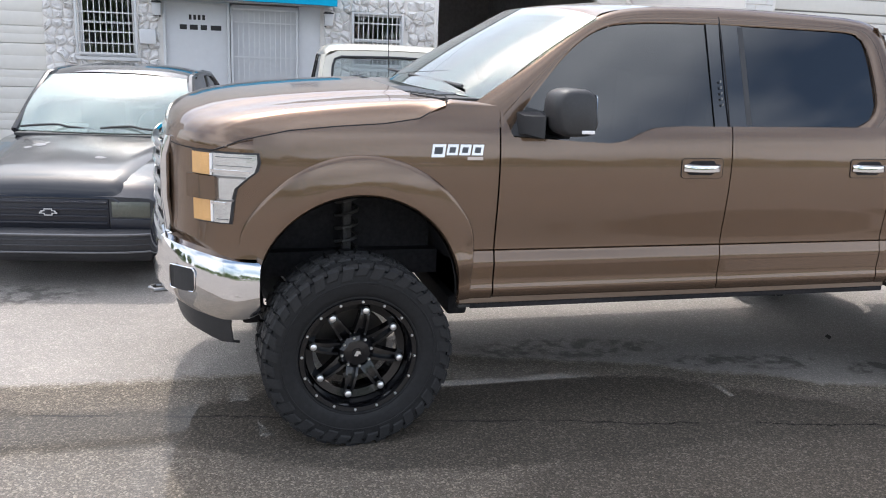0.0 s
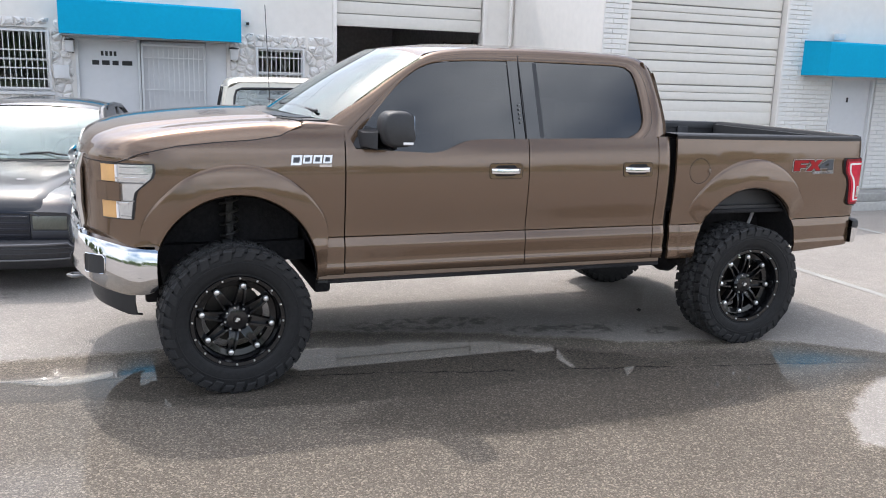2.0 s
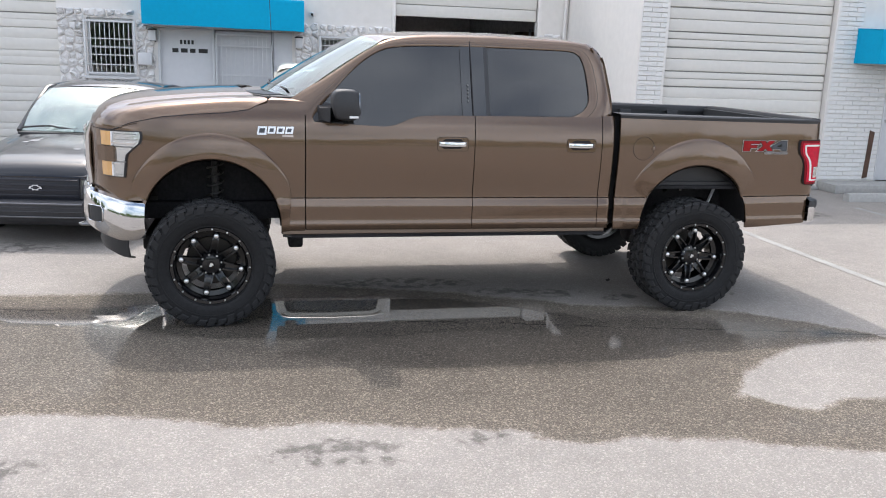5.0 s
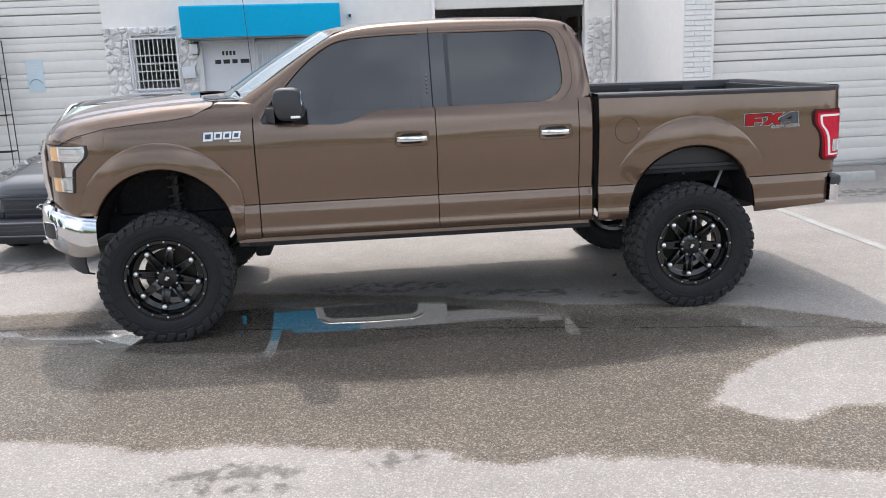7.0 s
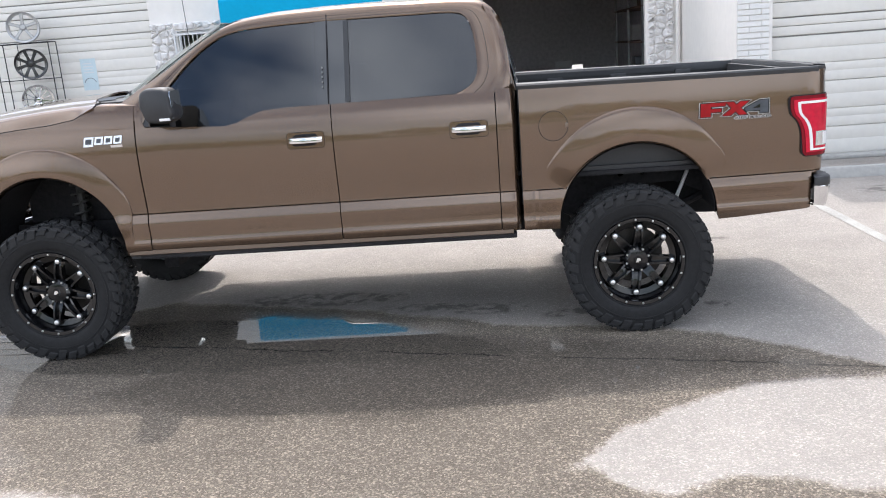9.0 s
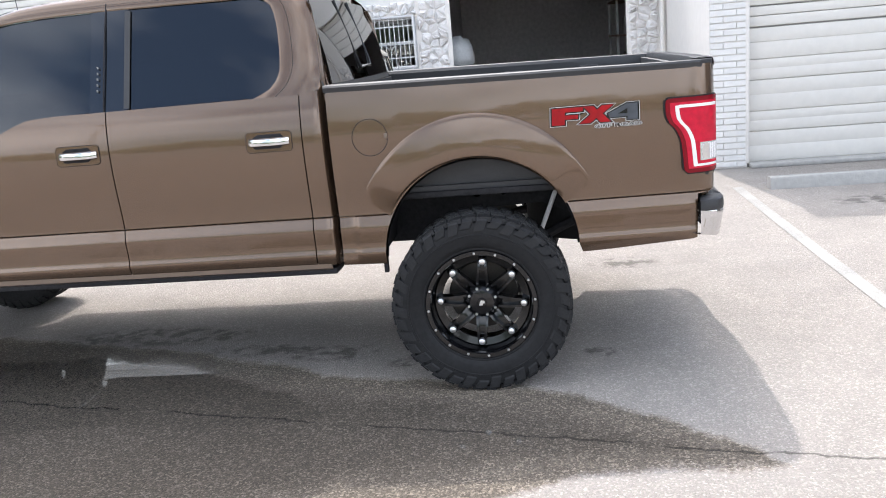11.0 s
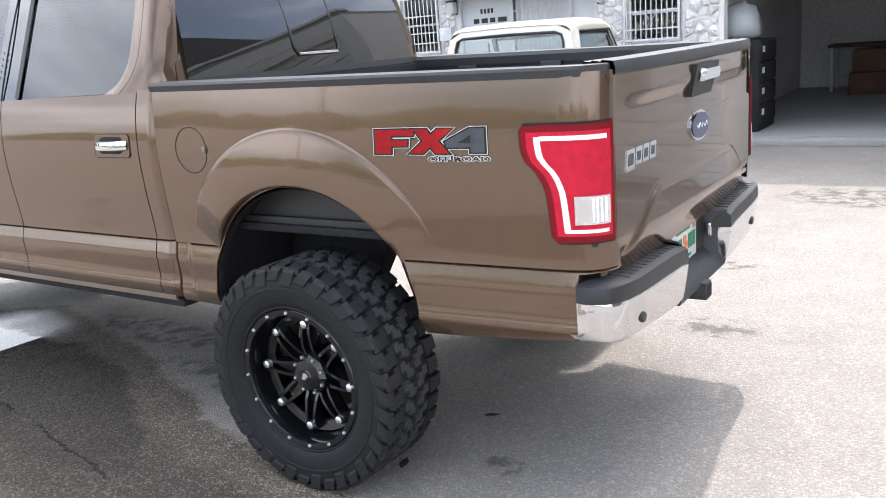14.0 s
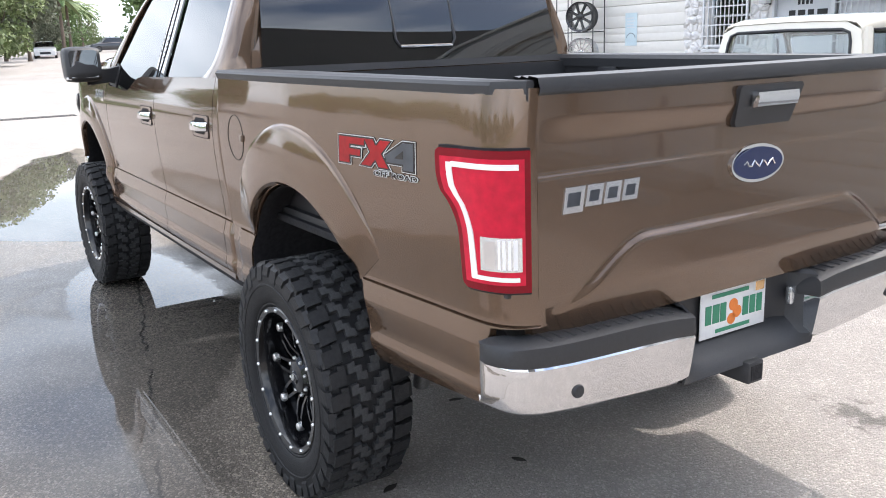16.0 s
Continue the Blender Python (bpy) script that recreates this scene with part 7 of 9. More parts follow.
for y, s in ((0.47, 1), (1.45, -1)):
    bm = bmesh.new()
    prism(bm, RAIL, lambda u, v, w: (u, y + w, v), 0.08)
    bmesh.ops.recalc_face_normals(bm, faces=bm.faces)
    rail = part("frame_rail", bm, M_DARK, pickup, "black chassis rail kicked up over the axle")
    for x, z, r in ((3.36, 0.90, 0.016), (3.50, 0.905, 0.010), (3.66, 0.90, 0.022), (3.80, 0.895, 0.014), (3.92, 0.90, 0.012)):
        bm = bmesh.new()
        lathe(bm, [(0.0, 0.0), (r * 0.8, 0.0), (r, 0.004), (r, 0.014)], 10, "y", (x, 0.462, z))
        if s < 0:
            bmesh.ops.transform(bm, matrix=Matrix.Translation((0, WIDE, 0)) @ Matrix.Diagonal((1, -1, 1, 1)), verts=bm.verts)
            bmesh.ops.reverse_faces(bm, faces=bm.faces)
        part("bolt_head", bm, M_GLOSSBLACK, rail)
bm = bmesh.new()
lathe(bm, [(0.10, -0.05), (0.24, -0.05), (0.26, -0.11), (0.36, -0.115), (0.380, -0.08), (0.390, 0.0), (0.380, 0.08), (0.36, 0.115), (0.26, 0.11), (0.24, 0.02), (0.10, 0.02)], 36, "z", (4.30, 0.93, 0.70))
part("spare_tyre", bm, M_RUBBER, pickup, "dark spare tyre slung under the bed", 40)
bm = bmesh.new()
tube(bm, [(3.683, 0.25, 0.44), (3.683, 1.75, 0.44)], 0.045, 10)
axle = part("rear_axle", bm, M_DARK, pickup, "black rear axle")
bm = bmesh.new()
lathe(bm, [(0.0, -0.14), (0.09, -0.12), (0.14, -0.04), (0.15, 0.03), (0.10, 0.12), (0.0, 0.15)], 20, "x", (3.69, 1.0, 0.45))
part("differential", bm, M_DARK, axle)
bm = bmesh.new()
tube(bm, [(0.0, 0.25, 0.44), (0.0, 1.75, 0.44)], 0.04, 10)
part("front_axle", bm, M_DARK, pickup, "dark front axle")
for y, s in ((0.40, 1), (1.60, -1)):
    bm = bmesh.new()
    tube(bm, [(3.905, y, 0.48), (4.095, y + 0.02 * s, 0.94)], 0.012, 8)
    part("shock_rod", bm, M_WHITEDECAL, pickup, "white shock absorber rod")
    bm = bmesh.new()
    tube(bm, [(3.86, y, 0.36), (3.925, y, 0.60)], 0.032, 10)
    part("shock_body", bm, M_STEEL, pickup, "grey shock absorber")
    bm = bmesh.new()
    tube(bm, [(0.02 + 0.055 * math.cos(k * 0.7), y + 0.06 * s + 0.055 * math.sin(k * 0.7), 0.62 + 0.0075 * k) for k in range(64)], 0.009, 6)
    part("coil_spring", bm, M_CASTING, pickup, "dark coil spring")
    bm = bmesh.new()
    tube(bm, [(0.02, y + 0.06 * s, 0.52), (0.02, y + 0.06 * s, 1.15)], 0.025, 8)
    part("strut", bm, M_CASTING, pickup, "dark front strut")
    bm = bmesh.new()
    prism(bm, [(-0.1, 0.42), (0.1, 0.42), (0.08, 0.60), (0.03, 0.72), (-0.03, 0.72), (-0.08, 0.60)], lambda u, v, w: (u, y - 0.05 * s + w * s, v), 0.05)
    part("knuckle", bm, M_DARK, pickup, "dark steering knuckle")
    bm = bmesh.new()
    tube(bm, [(3.15, y + 0.12 * s, 0.74), (3.45, y + 0.12 * s, 0.60), (3.68, y + 0.12 * s, 0.54), (3.95, y + 0.12 * s, 0.61), (4.25, y + 0.12 * s, 0.75)], 0.028, 8)
    part("leaf_spring", bm, M_DARK, pickup, "dark leaf spring pack")
bm = bmesh.new()
tube(bm, [(0.9, 1.25, 0.68), (2.4, 1.25, 0.68), (3.2, 1.5, 0.70), (4.2, 1.62, 0.68), (4.62, 1.70, 0.66)], 0.035, 10)
part("exhaust", bm, M_STEEL, pickup, "dull steel exhaust pipe")
part("fuel_tank", boxes((2.1, 3.05, 0.25, 0.56, 0.60, 0.72), bevel=0.04), M_DARK, pickup, "black fuel tank")
part("gearbox", boxes((0.3, 1.7, 0.8, 1.2, 0.62, 0.85), bevel=0.06), M_DARK, pickup, "dark gearbox and engine underside")
for x in (-0.5, 0.55):
    part("cross_member", boxes((x, x + 0.11, 0.4, 1.6, 0.455, 0.56), bevel=0.02), M_DARK, pickup, "dark lift kit cross member")
for x in (0.52, 3.2):
    for y in (0.045, WIDE - 0.075):
        part("mud_flap", boxes((x, x + 0.02, y, y + 0.03, 0.60, 0.72)), M_DARK, pickup) if x > 3 else part("mud_flap", boxes((x - 0.02, x + 0.15, y, y + 0.03, 0.615, 0.665)), M_TRIM, pickup, "black lower wing edge")

off_road_wheel(pickup, 0.0, 0.065, 0.4405, 2, 11)
off_road_wheel(pickup, 3.683, 0.065, 0.4405, 0, 4)
off_road_wheel(pickup, 0.0, 1.935, 0.4405, 182, 30)
off_road_wheel(pickup, 3.683, 1.935, 0.4405, 180, 17)


# ---- other vehicles ----
def local_part(name, bm, mat, parent, m, label="", smooth=38):
    """A part whose bmesh is in its vehicle's own axes: u across, v back from the nose, z up."""
    bmesh.ops.transform(bm, matrix=m, verts=bm.verts)
    return part(name, bm, mat, parent, label, smooth)


def road_wheel(parent, m, u, v, r, w, rim_mat, label):
    """Plain car wheel; its outer face looks towards the sign of u."""
    s = 1 if u > 0 else -1
    bm = bmesh.new()
    lathe(bm, [(r * 0.62, s * w * 0.42), (r * 0.72, s * w * 0.5), (r * 0.92, s * w * 0.47), (r, s * w * 0.34), (r, -s * w * 0.34), (r * 0.92, -s * w * 0.47), (r * 0.6, -s * w * 0.4), (r * 0.62, s * w * 0.42)], 32, "x", (u, v, r))
    tyre = local_part("wheel", bm, M_RUBBER, parent, m, label)
    bm = bmesh.new()
    lathe(bm, [(r * 0.63, s * w * 0.44), (r * 0.60, s * w * 0.40), (r * 0.5, s * w * 0.2), (r * 0.25, s * w * 0.34), (0.0, s * w * 0.36)], 24, "x", (u, v, r))
    local_part("rim", bm, rim_mat, tyre, m)


def section(w, sill, mid, belt, top, crown):
    """Half-and-half outline of a body across the car."""
    half = [(w * 0.90, sill), (w * 0.985, sill + 0.06), (w, mid), (w * 0.985, belt - 0.04), (w * 0.95, belt), (w * 0.86, top), (w * 0.5, top + crown * 0.8), (0.0, top + crown)]
    return half + [(-u, z) for u, z in half[-2::-1]]


def hull(stations, table, extra=()):
    """Body shell lofted through stations v of (w, sill, mid, belt, top, crown)."""
    bm = bmesh.new()
    keys = sorted(table)
    rows = []
    for v in stations:
        vals = [interp(v, keys, [table[k][i] for k in keys]) for i in range(6)]
        rows.append([(u, v, z) for u, z in section(*vals)])
    g = loft(bm, rows)
    bm.faces.new(g[0])
    bm.faces.new(g[-1][::-1])
    bmesh.ops.recalc_face_normals(bm, faces=bm.faces)
    return bm


def skin(rows, depth=0.006):
    bm = bmesh.new()
    loft(bm, rows)
    return thick(bm, depth)


def black_coupe():
    m = pose(-1.76, 2.74, 0, 0, 0, -9)
    car = thing("coupe", (-1.45, 4.9, 0), "low older black coupe with worn bonnet and ribbed bumper", "car")
    put = lambda name, bm, mat, label="", parent=car, smooth=38: local_part(name, bm, mat, parent, m, label, smooth)
    table = {0.0: (0.80, 0.24, 0.45, 0.62, 0.66, 0.01), 0.12: (0.83, 0.22, 0.46, 0.69, 0.745, 0.012), 0.25: (0.84, 0.22, 0.46, 0.72, 0.785, 0.012), 0.5: (0.85, 0.2, 0.48, 0.76, 0.825, 0.015), 1.2: (0.86, 0.2, 0.5, 0.84, 0.915, 0.03),
             1.5: (0.86, 0.2, 0.5, 0.88, 0.93, 0.02), 3.7: (0.86, 0.2, 0.5, 0.90, 0.93, 0.0), 4.3: (0.85, 0.22, 0.5, 0.90, 0.95, 0.02), 4.85: (0.80, 0.28, 0.5, 0.86, 0.92, 0.02)}
    put("body", hull([0.0, 0.05, 0.12, 0.25, 0.4, 0.6, 0.85, 1.05, 1.2, 1.5, 2.2, 3.0, 3.7, 4.3, 4.7, 4.85], table), M_BLACKPAINT, "black body", smooth=45)
    # bonnet: a panel over the body between the wings
    rows = []
    for v in (-0.006, 0.0, 0.015, 0.04, 0.08, 0.15, 0.3, 0.5, 0.8, 1.05, 1.2):
        w = interp(v, [0.0, 1.2], [0.50, 0.66])
        top = interp(v, [-0.01, 0.0, 0.015, 0.04, 0.12, 0.25, 0.5, 1.2], [0.625, 0.648, 0.675, 0.705, 0.765, 0.805, 0.845, 0.93])
        rows.append([(w * k / 8, v, top + 0.012 * (1 - (k / 8) ** 2) + 0.012 * (0 if abs(k) == 8 else 1) - (0.02 if abs(k) == 8 else 0)) for k in range(-8, 9)])
    bonnet = put("bonnet", skin(rows, 0.012), M_WORNBLACK, "black bonnet with worn, peeling patches", smooth=50)
    for u, v, a, b in ((-0.34, 0.86, 0.05, 0.05), (-0.40, 0.78, 0.03, 0.03), (0.22, 0.52, 0.04, 0.03), (-0.30, 0.93, 0.02, 0.02)):
        zt = interp(v, [0.0, 0.04, 0.12, 0.25, 0.5, 1.2], [0.665, 0.705, 0.765, 0.805, 0.845, 0.93]) + 0.026
        rng = random.Random(int(u * 100))
        outline = [(u + a * (0.7 + 0.5 * rng.random()) * math.cos(k * math.pi / 9), v + b * (0.7 + 0.5 * rng.random()) * math.sin(k * math.pi / 9)) for k in range(18)]
        bm = bmesh.new()
        vs = [bm.verts.new((p, q, interp(q, [0.0, 0.04, 0.12, 0.25, 0.5, 1.2], [0.665, 0.705, 0.765, 0.805, 0.845, 0.93]) + 0.012 * (1 - (p / interp(q, [0.0, 1.2], [0.50, 0.66])) ** 2) + 0.0150)) for p, q in outline]
        f = bm.faces.new(vs)
        bmesh.ops.triangulate(bm, faces=[f])
        put("peeled_patch", bm, M_PEEL, "pale peeled paint patch", bonnet, 0)
    # recessed front: black panel, bars, lamps
    put("grille", boxes((-0.41, 0.41, -0.012, 0.004, 0.435, 0.645), bevel=0.006), M_GRILLE, "black slatted grille")
    for z in (0.465, 0.515, 0.565, 0.615):
        put("grille_bar", boxes((-0.40, 0.40, -0.026, -0.011, z, z + 0.018), bevel=0.004), M_GRILLE)
    for s in (-1, 1):
        put("headlamp", boxes((*sorted((s * 0.425, s * 0.70)), -0.006, 0.02, 0.515, 0.635), bevel=0.012), M_OLDLENS, "dull recessed rectangular headlamp")
        put("side_lamp", boxes((*sorted((s * 0.71, s * 0.80)), 0.0, 0.05, 0.52, 0.63), bevel=0.012), M_OLDAMBER, "dull amber side lamp")
        put("lamp_surround", boxes((*sorted((s * 0.418, s * 0.80)), -0.010, 0.012, 0.435, 0.508), bevel=0.006), M_GRILLE)
    bow = bmesh.new()
    prism(bow, [(-0.065, -0.012), (-0.03, -0.012), (-0.03, -0.026), (0.03, -0.026), (0.03, -0.012), (0.065, -0.012), (0.05, 0.012), (0.03, 0.012), (0.03, 0.026), (-0.03, 0.026), (-0.03, 0.012), (-0.05, 0.012)], lambda a, b, w: (a, -0.028 - w, 0.555 + b), 0.006)
    mark = put("maker_mark", bow, M_CHROME, "small chrome outline mark")
    bow = bmesh.new()
    prism(bow, [(-0.045, -0.006), (-0.022, -0.006), (-0.022, -0.018), (0.022, -0.018), (0.022, -0.006), (0.045, -0.006), (0.036, 0.006), (0.022, 0.006), (0.022, 0.018), (-0.022, 0.018), (-0.022, 0.006), (-0.036, 0.006)], lambda a, b, w: (a, -0.0335 - w, 0.555 + b), 0.003)
    put("mark_field", bow, M_GRILLE, "", mark)
    # bumper with ribs
    rows = [[(u, v0 + 0.16 * (abs(u) / 0.86) ** 4, z) for u in np.linspace(-0.87, 0.87, 17)] for v0, z in ((0.02, 0.435), (-0.10, 0.432), (-0.13, 0.41), (-0.135, 0.36), (-0.13, 0.30), (-0.10, 0.25), (-0.04, 0.20), (0.05, 0.17))]
    bumper = put("front_bumper", skin(rows, 0.02), M_BUMPER, "black plastic front bumper with ribs")
    for z, r, mat in ((0.412, 0.010, M_DULLTRIM), (0.375, 0.007, M_BUMPER), (0.335, 0.007, M_BUMPER), (0.285, 0.008, M_DULLTRIM)):
        bm = bmesh.new()
        tube(bm, [(u, -0.137 + 0.16 * (abs(u) / 0.86) ** 4, z) for u in np.linspace(-0.86, 0.86, 17)], r, 6)
        put("bumper_rib", bm, mat, "", bumper)
    # cabin
    lo = [(u, 1.22 + 0.22 * (abs(u) / 0.72) ** 2, 0.955 + 0.02 * (1 - (abs(u) / 0.72) ** 2)) for u in np.linspace(-0.74, 0.74, 15)]
    hi = [(u, 1.86 + 0.16 * (abs(u) / 0.62) ** 2, 1.435 - 0.035 * (abs(u) / 0.62) ** 2) for u in np.linspace(-0.62, 0.62, 15)]
    put("windscreen", skin([[tuple(Vector(p).lerp(Vector(q), f) + Vector((0, -0.04, 0.03)) * math.sin(math.pi * f)) for p, q in zip(lo, hi)] for f in np.linspace(0, 1, 9)]), M_PALEGLASS, "windscreen with pale sky reflection put into its colour", smooth=60)
    roof = []
    for v, zc, w in ((1.88, 1.445, 0.62), (1.96, 1.475, 0.63), (2.2, 1.50, 0.635), (2.6, 1.505, 0.635), (3.0, 1.485, 0.63), (3.3, 1.45, 0.62)):
        roof.append([(w * k / 8, v + (0.15 * (k / 8) ** 2 if v < 2.0 else 0), zc - 0.075 * abs(k / 8) ** 3) for k in range(-8, 9)])
    put("roof", skin(roof, 0.02), M_BLACKPAINT, "black roof", smooth=50)
    put("rear_window", skin([[(w * k / 8, v, z - 0.06 * abs(k / 8) ** 3) for k in range(-8, 9)] for v, z, w in ((3.32, 1.445, 0.62), (3.7, 1.26, 0.65), (4.1, 0.97, 0.68))]), M_TINT, "dark rear window")
    for s in (-1, 1):
        bm = bmesh.new()
        tube(bm, [(s * 0.74, 1.44, 0.95), (s * 0.685, 1.72, 1.19), (s * 0.63, 2.02, 1.40), (s * 0.635, 2.3, 1.425), (s * 0.635, 2.7, 1.43), (s * 0.63, 3.1, 1.40), (s * 0.64, 3.5, 1.28), (s * 0.68, 3.95, 1.02), (s * 0.70, 4.1, 0.94)], 0.032, 8)
        put("pillar", bm, M_BLACKPAINT, "black pillar and drip rail")
        glass_rows = [[(s * (0.755 - 0.11 * f), v0 + (v1 - v0) * f, 0.93 + (zt - 0.93) * f) for f in (0, 0.5, 1)] for v0, v1, zt in ((1.52, 1.98, 1.37), (1.9, 2.3, 1.40), (2.6, 2.7, 1.405), (2.66, 2.76, 1.405))]
        put("side_window", skin(glass_rows, 0.004), M_TINT, "dark door window")
        glass_rows = [[(s * (0.755 - 0.11 * f), v0 + (v1 - v0) * f, 0.93 + (zt - 0.93) * f) for f in (0, 0.5, 1)] for v0, v1, zt in ((2.74, 2.84, 1.40), (3.2, 3.2, 1.345), (3.75, 3.45, 1.24))]
        put("quarter_window", skin(glass_rows, 0.004), M_TINT, "dark rear quarter window")
        bm = bmesh.new()
        tube(bm, [(s * 0.75, 2.69, 0.93), (s * 0.645, 2.80, 1.40)], 0.02, 6)
        put("centre_pillar", bm, M_BLACKPAINT)
        for v in (0.78, 3.75):
            road_wheel(car, m, s * 0.76, v, 0.30, 0.19, M_STEEL, "small road wheel")
    # wipers, dash, seats
    for u0, u1 in ((-0.62, -0.02), (0.02, 0.55)):
        bm = bmesh.new()
        tube(bm, [(u0 + (u1 - u0) * k / 8, 1.255 + 0.02 * math.sin(k * 0.4), 0.992 + 0.022 * math.sin(math.pi * k / 8) + 0.015 * (k < 5)) for k in range(9)], 0.010, 6)
        put("wiper", bm, M_TRIM, "black wiper")
    put("cowl", boxes((-0.66, 0.66, 1.20, 1.30, 0.935, 0.962), bevel=0.006), M_TRIM, "black cowl")
    put("dashboard", boxes((-0.68, 0.68, 1.32, 1.75, 0.78, 0.945), bevel=0.03), M_DASH, "grey dashboard")
    for u in (-0.36, 0.36):
        bm = bmesh.new()
        box(bm, u - 0.24, u + 0.24, 2.25, 2.75, 0.5, 0.66, bevel=0.05)
        box(bm, u - 0.23, u + 0.23, 2.7, 2.84, 0.6, 1.12, bevel=0.05)
        box(bm, u - 0.13, u + 0.13, 2.72, 2.82, 1.13, 1.28, bevel=0.04)
        put("car_seat", bm, M_DASH, "grey cloth seat with headrest")
    bm = bmesh.new()
    tube(bm, [(0.36 + 0.18 * math.cos(a), 1.86 + 0.06 * math.sin(a), 0.98 + 0.15 * math.sin(a)) for a in np.linspace(0, 2 * math.pi, 20)], 0.014, 6)
    put("steering_wheel", bm, M_TRIM, "black steering wheel")
    bm = boxes((-0.17, 0.10, -0.006, 0.006, 0.0, 0.12), bevel=0.002)
    bmesh.ops.transform(bm, matrix=m @ pose(-0.24, 1.40, 0.95, -58, 0, 0), verts=bm.verts)
    single("paper_sheet", bm, M_WHITEDECAL, "white paper sheet lying on the dashboard of the black coupe", "paper", smooth=0)


def worn_paint(name, color, patch):
    """Gloss paint that has gone dull in blotches."""
    mat = car_paint(name, color, 0.0, 0.35)
    mat.node_tree.nodes["Principled BSDF"].inputs["Coat IOR"].default_value = 1.48
    mat.node_tree.nodes["Principled BSDF"].inputs["Specular IOR Level"].default_value = 0.1
    n, l = mat.node_tree.nodes, mat.node_tree.links
    p = n["Principled BSDF"]
    co, t, r = n.new("ShaderNodeTexCoord"), n.new("ShaderNodeTexNoise"), n.new("ShaderNodeMapRange")
    t.inputs["Scale"].default_value, t.inputs["Detail"].default_value = 3.5, 6
    r.inputs["From Min"].default_value, r.inputs["From Max"].default_value = 0.42, 0.66
    r.inputs["To Min"].default_value, r.inputs["To Max"].default_value = 0.08, patch
    l.new(co.outputs["Object"], t.inputs["Vector"])
    l.new(t.outputs["Fac"], r.inputs["Value"])
    l.new(r.outputs["Result"], p.inputs["Coat Roughness"])
    return mat


M_WORNBLACK = worn_paint("worn black paint", (0.013, 0.014, 0.019), 0.22)
# pale, part opaque glass: the bright sky reflection is put into its colour
M_PALEGLASS = glass("sky-paled windscreen glass", (0.70, 0.82, 0.77), 0.03, 1.85)
M_PALEGLASS.node_tree.nodes["Principled BSDF"].inputs["Transmission Weight"].default_value = 0.72
M_PEEL = material("peeled paint", (0.24, 0.24, 0.25), 0.7, 0, 0.5, 60, 0.3, 120)
M_GRILLE = material("dark grille plastic", (0.016, 0.017, 0.026), 0.4, 0, 0.15, 20)
M_BUMPER = material("weathered black bumper", (0.04, 0.04, 0.045), 0.55, 0, 0.3, 12, 0.1, 100)
M_DULLTRIM = material("dull bright trim", (0.16, 0.16, 0.17), 0.4, 0.4, 0.15, 20)
M_OLDLENS = material("clouded lamp lens", (0.10, 0.105, 0.085), 0.25, 0.1, 0.3, 30, 0.3, 90, coat=0.6)
M_OLDAMBER = material("clouded amber lens", (0.16, 0.09, 0.04), 0.25, 0, 0.3, 30, coat=0.6)
M_DASH = material("grey vinyl", (0.16, 0.165, 0.16), 0.8, 0, 0.15, 20)
black_coupe()


